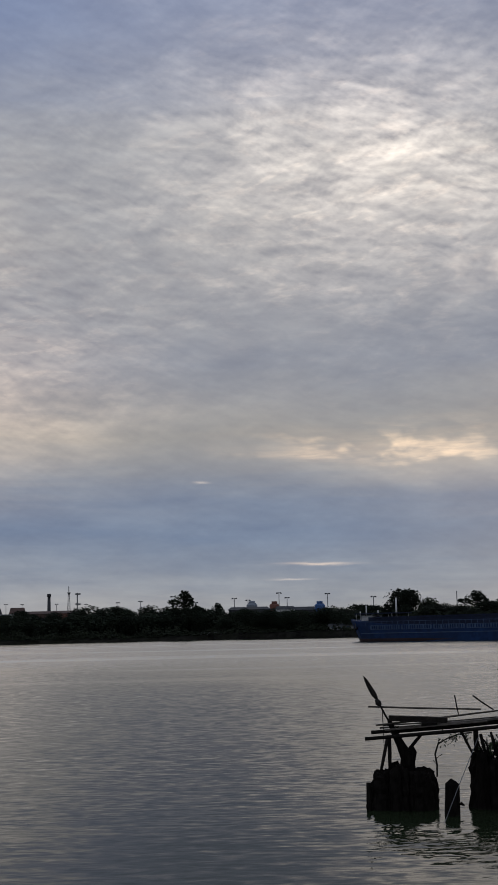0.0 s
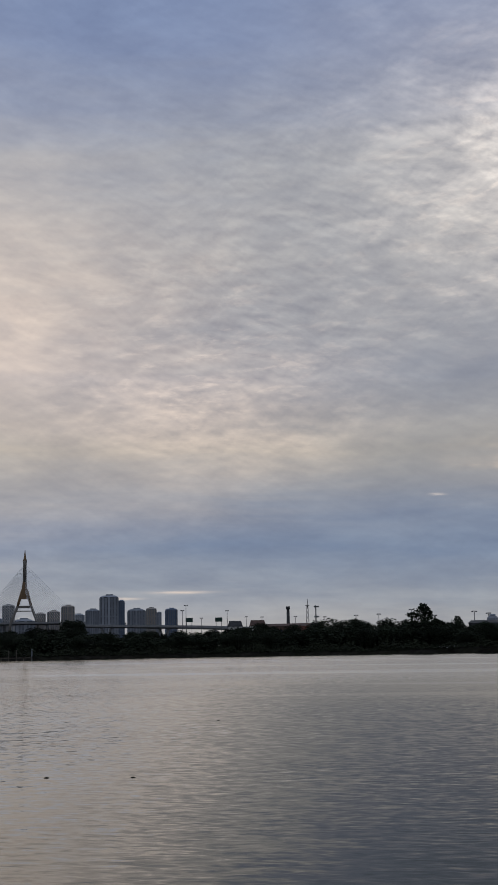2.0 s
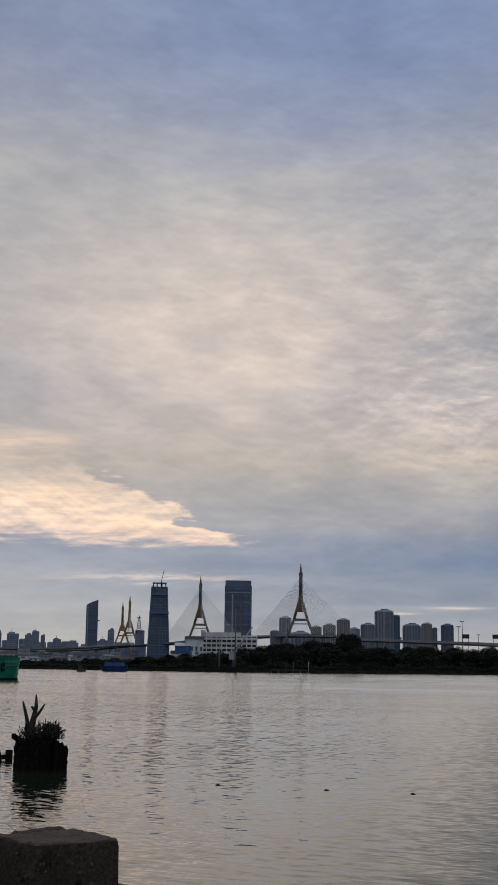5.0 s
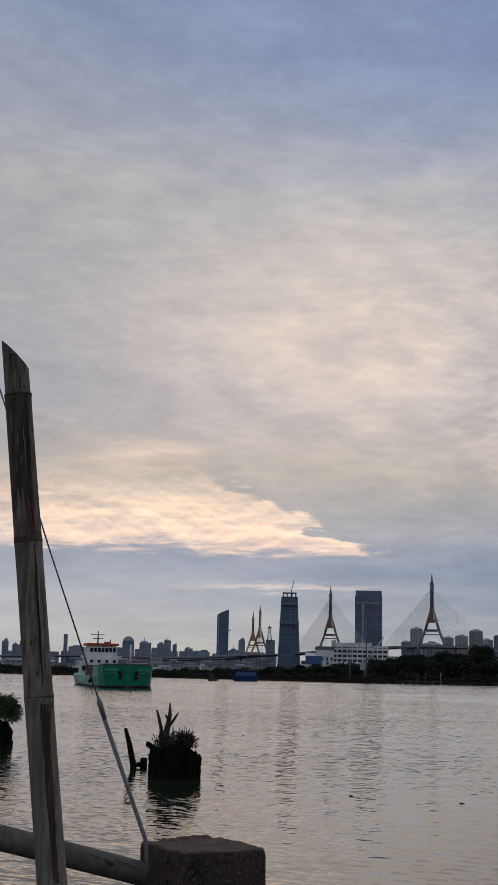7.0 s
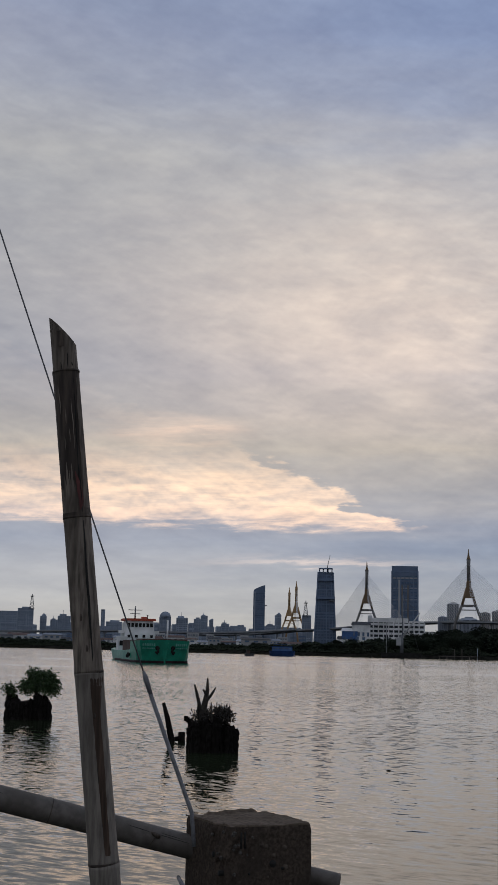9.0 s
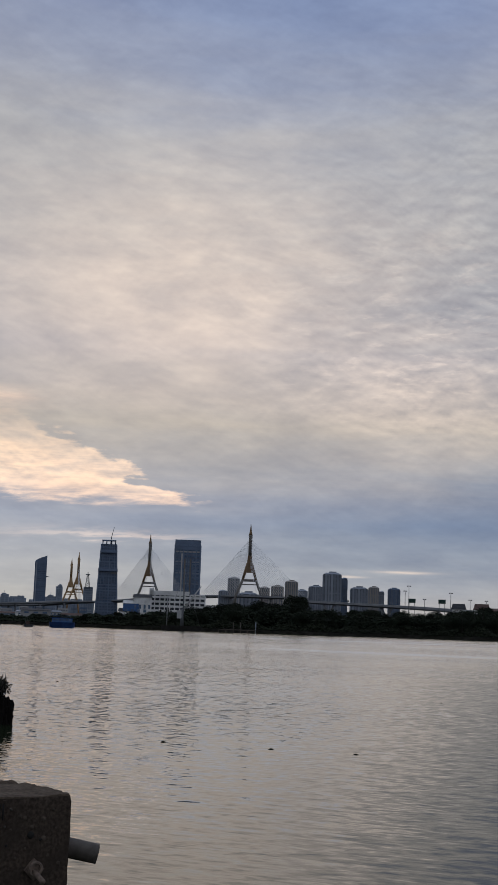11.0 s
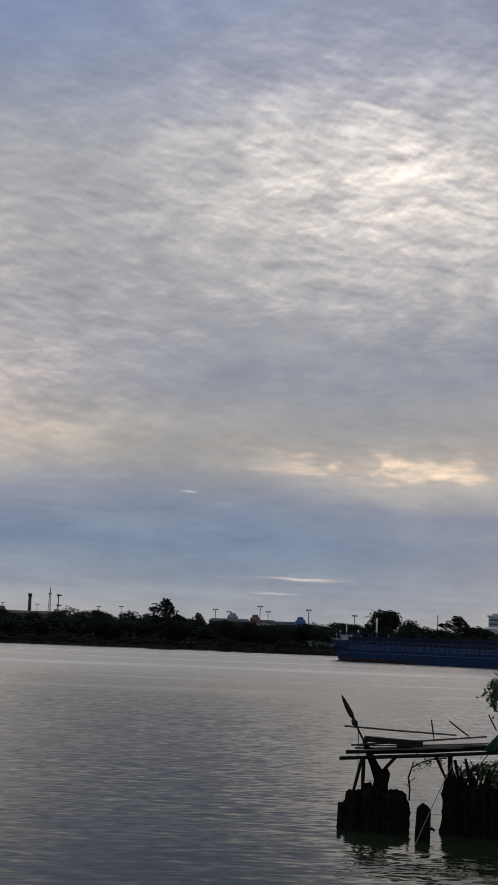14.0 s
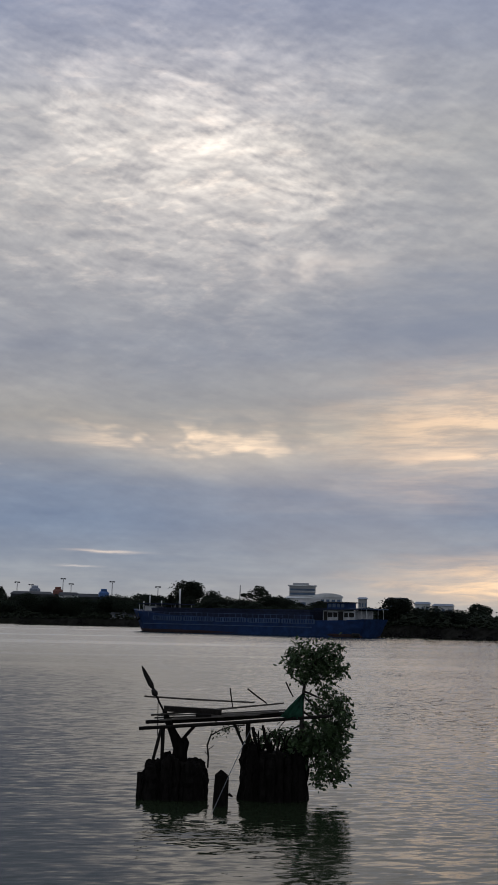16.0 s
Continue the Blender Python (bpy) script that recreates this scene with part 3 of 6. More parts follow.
def bamboo(bm, a, b, r0, r1, nodes, sides=20):
    """A cane from a to b: slightly swollen joints at the given fractions."""
    a, b = Vector(a), Vector(b)
    fs = {0.0, 1.0}
    for f in nodes:
        for dlt in (-0.012, -0.004, 0.0, 0.004, 0.012):
            fs.add(min(1, max(0, f + dlt)))
    for i in range(1, 24):
        fs.add(i / 24)
    fs = sorted(fs)
    pts, rr = [], []
    for f in fs:
        near = min([abs(f - g) for g in nodes] + [1])
        swell = 1.0 + (0.055 if near < 0.001 else 0.07 if near < 0.005 else 0.0) - (0.03 if near < 0.001 else 0.0)
        w = noise.noise_vector((f * 5, r0 * 90, 3)) * 0.0015 * min(1.0, (b - a).length)
        pts.append(a.lerp(b, f) + Vector((w.x, w.y, w.z)))
        rr.append((r0 + (r1 - r0) * f) * swell)
    return tube(bm, pts, rr, sides)


POLE_D = 2.25
low, high = near(36.49, -9.18, POLE_D), near(39.22, 13.55, POLE_D)
lean = (high - low).normalized()
pole_head = high
pole_foot = low - lean * (low.z / lean.z)
root = thing("bamboo_pole", Matrix.Translation(pole_foot), "thick upright grey bamboo pole with slanting cut top and splits", "pole")
right = polar(39.2, 1).cross(Vector((0, 0, 1))).normalized()
SPAN = pole_head - pole_foot


def pole_radius(f):
    return 0.0325 + (0.0235 - 0.0325) * max(0.0, f)


JOINTS = [-0.3, 0.18, 0.38, 0.545] + [(3.0 + POLE_D * math.tan(radians(e)) - pole_foot.z) / SPAN.z for e in (-9.3, -1.3, 5.5, 11.95)] + [1.0]
SKIN = (M_BAMBOO, M_BAMBOO, M_BAMBOO, M_BAMBOO, M_BAMBOO, M_BAMBOO_PALE, M_BAMBOO_DARK, M_BAMBOO_PALE)
for i, (f0, f1) in enumerate(zip(JOINTS, JOINTS[1:])):
    bm = bmesh.new()
    fs = [f0 + (f1 - f0) * g for g in (0, 0.012, 0.04, 0.1, 0.25, 0.5, 0.75, 0.9, 0.96, 0.988, 1)]
    grow = (1.03, 1.02, 1.0, 0.99, 0.985, 0.985, 0.985, 0.99, 1.0, 1.02, 1.03) if f1 < 1 else (0.97, 0.965, 0.96, 0.955, 0.95, 0.95, 0.95, 0.95, 0.95, 0.95, 0.95)
    wob = [noise.noise_vector((f * 9, 1, 3)) * 0.0012 for f in fs]
    tube(bm, [SPAN * f + Vector((w.x, w.y, 0)) for f, w in zip(fs, wob)], [pole_radius(f) * g for f, g in zip(fs, grow)], 26)
    for vt in bm.verts:
        if f1 == 1.0 and (vt.co - SPAN).length < 0.035:
            vt.co += lean * (0.0065 - (vt.co - SPAN).dot(right) * 1.22)
    part("internode", bm, SKIN[i], root, ("silvery cut top" if f1 == 1.0 else "dark brown stained length" if SKIN[i] is M_BAMBOO_DARK else ""), True)
    if i and f0 > 0:
        tube_part("joint", [SPAN * (f0 - 0.0007), SPAN * f0, SPAN * (f0 + 0.0005)], [pole_radius(f0) * 1.025, pole_radius(f0) * 1.045, pole_radius(f0) * 1.02], M_BAMBOO_DARK, root, "dark raised joint ring", 26)
view = -polar(38, 1)
right = (right - lean * right.dot(lean)).normalized()


def on_pole(f, side, out=0.0):
    """A place on the pole's near side; f: fraction of its height, side: -1 left edge to 1 right edge."""
    r = pole_radius(f) * 0.985
    ang = math.asin(max(-0.98, min(0.98, side)))
    return (pole_head - pole_foot) * f + right * (math.sin(ang) * (r + out)) + view * (math.cos(ang) * (r + out))


J5, J6, J7 = JOINTS[5], JOINTS[6], JOINTS[7]


def crack(f0, f1, s0, s1, w, label="long dark drying split"):
    """A crack that runs up the cane between two heights, thinning out at both ends."""
    tube_part("split", [on_pole(f0 + (f1 - f0) * i / 20, s0 + (s1 - s0) * i / 20 + 0.035 * noise.noise((i * 0.4, f0 * 50, 1)), -0.0006) for i in range(21)], [w * (0.35 + 0.65 * math.sin(math.pi * (i + 0.5) / 21)) for i in range(21)], M_HOLE, root, label, 6)


def strip(f0, f1, left, wide, mt, label, out=0.0007):
    """A peeled or painted strip; left and wide: functions of the height fraction, in half widths of the cane."""
    bm = bmesh.new()
    rows = []
    for i in range(31):
        g = i / 30
        f = f0 + (f1 - f0) * g
        lo, ww = left(g) + 0.05 * noise.noise((f * 160, 3, left(0))), wide(g) * (1 + 0.25 * noise.noise((f * 130, 7, 1)))
        rows.append([bm.verts.new(on_pole(f, lo + ww * j / 6, out)) for j in range(7)])
    for r0, r1 in zip(rows, rows[1:]):
        for j in range(6):
            bm.faces.new((r0[j], r0[j + 1], r1[j + 1], r1[j]))
    part("bark_patch", bm, mt, root, label, True)


crack(J5 + 0.002, J6, 0.30, 0.42, 0.0027)
crack(J5 - (J5 - JOINTS[4]) * 0.6, J5 - 0.002, 0.34, 0.36, 0.0011)
crack(J6, J6 + (J7 - J6) * 0.35, 0.42, 0.38, 0.0022)
crack(J6 + (J7 - J6) * 0.3, J7 - 0.002, 0.36, 0.55, 0.0012)
crack(J5 + (J6 - J5) * 0.05, J5 + (J6 - J5) * 0.6, 0.62, 0.72, 0.0009, "fine dark crack")
crack(J7 + 0.002, 0.99, 0.15, 0.25, 0.0009, "fine dark crack")
crack(J7 + 0.002, 0.985, 0.55, 0.5, 0.0008, "fine dark crack")
crack(J7 + 0.004, 0.98, -0.35, -0.3, 0.0007, "fine dark crack")
# below the joint a brown channel where the skin has come away
strip(JOINTS[4] + 0.004, J5 - 0.002, lambda g: 0.12 - 0.12 * g, lambda g: 0.34 + 0.26 * g + 0.28 * g ** 12, M_BAMBOO_BROWN, "brown stripped channel")
crack(JOINTS[4] + 0.004, J5 - 0.003, 0.14, 0.04, 0.0014, "dark edge of the stripped channel")
# skin worn pale near the joint, and the red mark on it
for lo, ww, reach in ((-0.96, 0.2, 0.2), (-0.78, 0.22, 0.28), (-0.58, 0.2, 0.37), (-0.4, 0.18, 0.31), (-0.24, 0.2, 0.36), (-0.06, 0.16, 0.24)):
    strip(J6 + 0.002, J6 + (J7 - J6) * reach, lambda g, lo=lo, ww=ww: lo + ww * 0.5 * g ** 3, lambda g, ww=ww: ww * (1.05 - g ** 3), M_BAMBOO_PALE, "greyed bare skin")
for lo, ww, f, g in ((-0.5, 0.1, 0.45, 0.55), (-0.3, 0.07, 0.62, 0.75), (-0.1, 0.06, 0.5, 0.6), (0.2, 0.07, 0.42, 0.8), (-0.65, 0.08, 0.7, 0.9)):
    strip(J6 + (J7 - J6) * f, J6 + (J7 - J6) * g, lambda h, lo=lo: lo, lambda h, ww=ww: ww * math.sin(math.pi * (h * 0.94 + 0.03)), M_BAMBOO_PALE, "greyed bare skin")
strip(J6 + 0.004, J7 - 0.004, lambda g: 0.55 + 0.12 * g, lambda g: 0.34 - 0.16 * g, M_BAMBOO_PALE, "greyed bare skin")
strip(J6 + (J7 - J6) * 0.04, J6 + (J7 - J6) * 0.30, lambda g: 0.22 - 0.12 * g, lambda g: 0.05 + 0.3 * math.sin(math.pi * g ** 0.8), M_RED, "faded red paint mark", 0.0011)
strip(J7 + 0.012, J7 + 0.02, lambda g: -0.5, lambda g: 0.5, M_BAMBOO_DARK, "dark scuff")
for f, sd in ((0.60, -0.2), (0.655, -0.1), (0.81, 0.1), (0.842, -0.05), (0.857, -0.3), (0.70, -0.3)):
    tube_part("scar", [on_pole(f, sd, -0.001), on_pole(f + 0.002, sd + 0.05, 0.0008), on_pole(f + 0.004, sd + 0.03, -0.001)], [0.001, 0.0022, 0.001], M_BAMBOO_DARK, root, sides=6)

root = thing("bamboo_rail", Matrix.Translation(near(33, -8.5, 3.3)), "grey bamboo handrail cane lashed behind the post", "rail")
bm = bmesh.new()
org = near(33, -8.5, 3.3)
bamboo(bm, near(58, -2.2, 3.3) - org, near(31.0, -9.0, 3.3) - org, 0.034, 0.029, [0.12, 0.3])
part("cane", bm, M_BAMBOO_RAIL, root, smooth=True)
rail_a, rail_b = near(58, -2.2, 3.3) - org, near(31.0, -9.0, 3.3) - org
rail_way = (rail_b - rail_a).normalized()
rail_out = (-polar(38, 1) - rail_way * (-polar(38, 1)).dot(rail_way)).normalized()
rail_up = rail_way.cross(rail_out)
rail_up = rail_up if rail_up.z > 0 else -rail_up


def on_rail(f, turn, out=0.0):
    """A place on the near side of the rail; turn: degrees up from the middle."""
    r = 0.034 - 0.005 * f + out
    return rail_a.lerp(rail_b, f) + (rail_out * math.cos(radians(turn)) + rail_up * math.sin(radians(turn))) * r


for f, turn in ((0.572, 32), (0.87, 22)):
    tube_part("knot", [on_rail(f - 0.008, turn + 8, -0.006), on_rail(f - 0.002, turn, 0.001), on_rail(f + 0.004, turn - 6, 0.003), on_rail(f + 0.009, turn - 10, -0.005)], [0.003, 0.0055, 0.0065, 0.003], M_BAMBOO_DARK, root, "dark branch knot", 9)
    for d_f, d_t, ln in ((0.01, 14, 0.035), (0.006, 4, 0.05), (-0.045, 12, 0.035)):
        tube_part("split", [on_rail(f + d_f + ln * i / 8, turn + d_t - 6 * i / 8 + 2 * noise.noise((i, f, 1)), -0.0004) for i in range(9)], [0.0010 * (0.4 + 0.6 * math.sin(math.pi * (i + 0.5) / 9)) for i in range(9)], M_HOLE, root, "fine dark crack", 5)
    tube_part("node_line", [on_rail(f + 0.003 * math.sin(a * 0.05), a, -0.0003) for a in range(-80, 30, 10)], 0.0011, M_BAMBOO_DARK, root, "dark joint line", 5)
for f in (0.705, 0.47):
    tube_part("node_line", [on_rail(f, a, -0.0002) for a in range(-80, 100, 10)], 0.0011, M_BAMBOO_DARK, root, "dark joint line", 5)
root = thing("bamboo_rail", Matrix.Translation(near(27.3, -9.6, 3.3)), "short cut end of dark bamboo rail beyond the post", "rail")
org = near(27.3, -9.6, 3.3)
bm = bmesh.new()
ends = near(30.5, -9.15, 3.3) - org, near(26.3, -9.95, 3.3) - org
rings = bamboo(bm, ends[0], ends[1], 0.0255, 0.0245, [0.5])
part("cane", bm, M_BAMBOO_RAIL, root, smooth=True)
tube_part("hollow", [ends[1] - (ends[1] - ends[0]).normalized() * 0.02, ends[1] + (ends[1] - ends[0]).normalized() * 0.001], 0.019, M_HOLE, root, "dark hollow inside")

# the stay: a thin wire above, a sleeved cable below
root = thing("stay_cable", Matrix.Translation(near(32.7, -7, 3.2)), "thin stay wire running down to a sleeved grey cable", "cable")
org = near(32.7, -7, 3.2)


def along(az, elev, d):
    return near(az, elev, d) - org


tube_part("wire", [along(48.6, 31.5, 3.2), along(44.75, 23.7, 3.2), along(39.3, 10.3, 3.19), along(37.5, 5.3, 3.19), along(34.95, -1.5, 3.19)], 0.0020, M_WIRE, root)
tube_part("sleeve", [along(35.05, -1.2, 3.19), along(34.95, -1.5, 3.19), along(34.7, -2.2, 3.19)], [0.003, 0.007, 0.0055], M_ROPE, root, "bulky grey splice", 10)
tube_part("cable", [along(34.75, -2.1, 3.19), along(33.5, -5.3, 3.19), along(32.75, -7.2, 3.18), along(32.6, -8.6, 3.16)], 0.0052, M_ROPE, root, "grey plastic cable", 10)
root = thing("rope", Matrix.Translation(near(32.5, -10.5, 3.1)), "pale rope tied round the concrete post", "rope")
org = near(32.5, -10.5, 3.1)
tube_part("loop", [along(33.25, -9.85, 3.2), along(33.1, -10.1, 3.1), along(32.4, -10.9, 3.05), along(31.4, -11.7, 3.03), along(30.2, -11.9, 3.04)], 0.0048, M_ROPE, root)
root = thing("bamboo_pole", Matrix.Translation(near(47.5, 0, 3.5) - Vector((0, 0, 3))), "dark bamboo crosspiece on an upright pole", "pole")
org = near(47.5, 0, 3.5) - Vector((0, 0, 3))
tube_part("upright", [Vector((0, 0, -1)), Vector((0, 0, 3.4))], 0.035, M_BAMBOO, root, sides=14)
tube_part("crosspiece", [near(52, 3.2, 3.55) - org, near(43.33, 2.78, 3.5) - org], 0.013, M_BAMBOO_DARK, root, sides=12)

# ---- vegetation of the far bank ----
def clump_mesh(name, centres, sizes, mt, seed):
    """Many small ragged leaf clumps in one mesh."""
    rng = np.random.default_rng(seed)
    n = len(centres)
    base = np.array([(1, 0, 0), (-1, 0, 0), (0, 1, 0), (0, -1, 0), (0, 0, 1), (0, 0, -1)], float)
    v = base[None] * rng.uniform(0.45, 1.25, (n, 6, 1)) + rng.normal(0, 0.18, (n, 6, 3))
    v = v * np.asarray(sizes)[:, None, None] * np.array([1.0, 1.0, 0.72]) + np.asarray(centres)[:, None, :]
    tri = np.array([(0, 2, 4), (2, 1, 4), (1, 3, 4), (3, 0, 4), (2, 0, 5), (1, 2, 5), (3, 1, 5), (0, 3, 5)])
    faces = (tri[None] + 6 * np.arange(n)[:, None, None]).reshape(-1, 3)
    me = bpy.data.meshes.new(name)
    me.from_pydata(v.reshape(-1, 3).tolist(), [], faces.tolist())
    me.materials.append(mt)
    return me


def crown_points(rng, lobes, per, radius):
    """Leaf clump places over the outer shell of a few lobes."""
    out = []
    for c, r in lobes:
        d = rng.normal(size=(per, 3))
        d /= np.linalg.norm(d, axis=1)[:, None]
        out.append(np.array(c) + d * np.array(r) * rng.uniform(0.55, 1.05, (per, 1)))
    return np.concatenate(out)


def bank_tree(style, seed, label):
    """A tree one metre tall with its foot at the origin, to be scaled where it stands."""
    rng = np.random.default_rng(seed)
    root = thing("tree", Matrix.Identity(4), label, "tree", "trees on the far bank")
    if style == "round":
        lobes = [((rng.uniform(-.2, .2), rng.uniform(-.2, .2), rng.uniform(.45, .75)), (rng.uniform(.18, .28),) * 2 + (rng.uniform(.14, .24),)) for _ in range(7)]
        lobes += [((rng.uniform(-.3, .3), rng.uniform(-.2, .2), .25), (.22, .2, .2)) for _ in range(3)]
    elif style == "dome":
        lobes = [((0, 0, .55), (.42, .42, .42))] + [((rng.uniform(-.25, .25), rng.uniform(-.2, .2), rng.uniform(.3, .72)), (.22, .22, .2)) for _ in range(5)]
    elif style == "open":
        lobes = [((0.05, 0, .89), (.12, .14, .08)), ((-.22, 0, .72), (.16, .15, .06)), ((.16, .1, .70), (.14, .15, .08)), ((.36, 0, .55), (.16, .15, .07)),
                 ((-.28, .1, .5), (.18, .15, .09)), ((.05, 0, .45), (.25, .22, .12)), ((-.05, 0, .78), (.16, .14, .12)), ((.12, 0, .8), (.12, .12, .08)), ((.18, 0, .6), (.2, .18, .12)), ((-.12, 0, .58), (.2, .18, .12)), ((-.1, 0, .25), (.4, .3, .2)), ((.25, 0, .25), (.3, .3, .2))]
    else:
        lobes = [((rng.uniform(-.5, .5), rng.uniform(-.2, .2), rng.uniform(.2, .75)), (.25, .22, .2)) for _ in range(9)]
    pts = crown_points(rng, lobes, {"dome": 560, "open": 150}.get(style, 300), 1)
    pts = pts[pts[:, 2] > 0.04]
    pts[:, 2] = np.minimum(pts[:, 2], 1.0)
    me = clump_mesh("crown", pts, rng.uniform(0.011, 0.032, len(pts)), M_TREE, seed)
    crown = new("crown", me)
    crown.parent = root
    bm = bmesh.new()
    tube(bm, [(0, 0, -0.02), (0.01, 0, 0.25), (-0.01, 0.01, 0.55), (0.02, 0, 0.8)], [0.028, 0.022, 0.014, 0.005], 7)
    trunk = part("trunk", bm, M_BARK, root)
    for c, r in lobes[:4]:
        bm = bmesh.new()
        tube(bm, [(0, 0, 0.2), (c[0] * 0.5, c[1] * 0.5, c[2] * 0.7), c], [0.014, 0.009, 0.003], 5)
        part("limb", bm, M_BARK, trunk)
    return root


TREES = {"round": bank_tree("round", 1, "dark green leafy tree on the far river bank"), "round2": bank_tree("round", 2, "dark green leafy tree on the far river bank"),
         "round3": bank_tree("round", 3, "dark green leafy tree on the far river bank"), "dome": bank_tree("dome", 4, "large dense dome-shaped dark tree on the far bank"),
         "open": bank_tree("open", 5, "tall open-crowned dark tree rising over its neighbours"), "wide": bank_tree("wide", 6, "broad spreading dark tree on the far bank"),
         "wide2": bank_tree("wide", 7, "broad spreading dark tree on the far bank")}
USED = set()


def plant(style, az, d, top_el, width=1.0):
    """A tree whose top stands at that elevation from the pier; width: its breadth against its height."""
    tall = 3.0 + d * math.tan(radians(top_el)) - 1.5
    m = Matrix.Translation(polar(az, d, 1.5)) @ pose(0, 0, 0, 0, 0, random.uniform(-25, 25) + az)
    src = TREES[style]
    if style in USED:
        ob = copy_thing(src, m)
    else:
        ob = src
        USED.add(style)
    ob.matrix_basis = m
    ob.scale = (tall * width, tall * width, tall)
    return ob


# the trees that stand out
for style, az, dd, top, w in (("open", 3.1, 25, 1.90, 0.9), ("round2", 2.3, 30, 1.26, 0.9), ("wide", 4.1, 32, 1.3, 0.8), ("open", 1.6, 45, 1.30, 0.8), ("dome", -6.62, 25, 1.84, 0.98), ("round", -7.75, 50, 1.55, 0.9),
                              ("wide", -8.6, 60, 1.15, 1.0), ("open", -9.85, 45, 1.58, 1.15), ("round3", -10.8, 60, 1.28, 1.0), ("dome", -15.95, 9, 1.22, 1.35), ("round", -3.0, 12, 1.16, 1.3), ("wide2", -2.1, 10, 1.05, 1.2), ("round3", -0.9, 12, 1.10, 1.3), ("round2", 0.2, 12, 1.12, 1.3), ("wide", -18.3, 10, 0.95, 1.4),
                              ("round2", -19.7, 40, 1.06, 1.2), ("wide", -21.6, 45, 0.95, 1.2), ("dome", 18.7, 45, 1.47, 1.0), ("round", 20.4, 40, 1.28, 1.0),
                              ("round2", 21.2, 38, 1.05, 1.1), ("dome", -4.6, 45, 1.15, 1.2), ("wide2", -3.9, 60, 1.16, 1.0), ("round3", -2.2, 50, 1.0, 1.0)):
    plant(style, az, shore(az) + dd, top, w)
# the tree line between them
TOP_AZ = (-26, -18.5, -17.2, -14.6, -12.5, -9.0, -5.2, -1.5, 1.0, 2.3, 4.5, 6.5, 8.5, 10.5, 14, 17, 19.5, 22, 24.5, 26, 29, 33, 38, 45, 50)
TOP_EL = (0.75, 0.66, 0.66, 0.76, 0.98, 1.10, 1.02, 0.98, 1.0, 1.22, 1.26, 1.30, 1.13, 1.06, 0.88, 0.86, 1.14, 0.90, 0.58, 0.44, 0.20, 0.08, 0.16, 0.34, 0.34)
az = -25.5
styles = ("round", "round2", "round3", "wide", "wide2", "dome")
while az < 48:
    for row, off in ((0, 14), (1, 26), (1, 40)):
        a = az + random.uniform(-0.35, 0.35)
        top = float(np.interp(a, TOP_AZ, TOP_EL))
        d = shore(a) + off + random.uniform(-5, 8)
        plant(random.choice(styles), a, d, top * (random.uniform(0.62, 0.85) if row == 0 else random.uniform(0.82, 1.13)) - (0.06 if row == 0 else 0), random.uniform(0.8, 1.4))
    az += 0.8 if az < 33 else 1.2
# undergrowth along the water's edge
rng = np.random.default_rng(11)
a = rng.uniform(-27, 50, 20000)
d = np.interp(a, SHORE_AZ, SHORE_D) + rng.uniform(0.3, 20, 20000)
z = np.abs(rng.normal(0, 1.0, 20000)) * np.interp(a, [-27, -1, 3, 25, 28, 37, 42, 50], [1.3, 1.2, 1.9, 1.6, 0.45, 0.4, 0.8, 0.9]) * (0.6 + 0.5 * np.sin(a * 3.1) * np.sin(a * 1.3 + 1)) + np.interp(a, [-30, -3, 1, 4, 45], [2.3, 2.3, 2.0, 1.3, 1.3])
pts = np.stack([-d * np.sin(np.radians(a)), d * np.cos(np.radians(a)), z], 1)
ob = new("bushes", clump_mesh("bushes", pts, rng.uniform(0.25, 0.7, 20000), M_BUSH, 12))
tagged(ob, "tangled dark undergrowth along the far water's edge", "bushes", "", "stuff")

# the thicket that fills in beneath the crowns
rng = np.random.default_rng(14)
a = rng.uniform(-27, 50, 42000)
d = np.interp(a, SHORE_AZ, SHORE_D) + rng.uniform(14, 40, 42000)
top = 3.0 + d * np.tan(np.radians(np.interp(a, TOP_AZ, TOP_EL))) - 0.6
z = 1.4 + (top - 1.4) * rng.uniform(0, 1, 42000) * (0.72 + 0.12 * np.sin(a * 5.3) * np.sin(a * 2.1))
pts = np.stack([-d * np.sin(np.radians(a)), d * np.cos(np.radians(a)), z], 1)
ob = new("thicket", clump_mesh("thicket", pts, rng.uniform(0.35, 0.85, 42000), M_TREE, 15))
tagged(ob, "dense dark thicket behind the far water's edge", "thicket", "", "stuff")

# stones of the sea wall on the near stretch of the far bank
rng = np.random.default_rng(21)
a = rng.uniform(-27, 2, 3500)
u = rng.uniform(0, 1, 3500)
d = np.interp(a, SHORE_AZ, SHORE_D) - 1.2 + u * 3.4
pts = np.stack([-d * np.sin(np.radians(a)), d * np.cos(np.radians(a)), -0.1 + u * 2.35], 1)
ob = new("stones", clump_mesh("stones", pts, rng.uniform(0.25, 0.6, 3500), M_ROCK, 22))
tagged(ob, "dark rubble stones of the far sea wall", "stones", "", "stuff")


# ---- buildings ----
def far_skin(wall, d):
    """Haze is put into the colours of the towers furthest off."""
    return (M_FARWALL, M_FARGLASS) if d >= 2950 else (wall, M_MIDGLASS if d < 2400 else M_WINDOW)


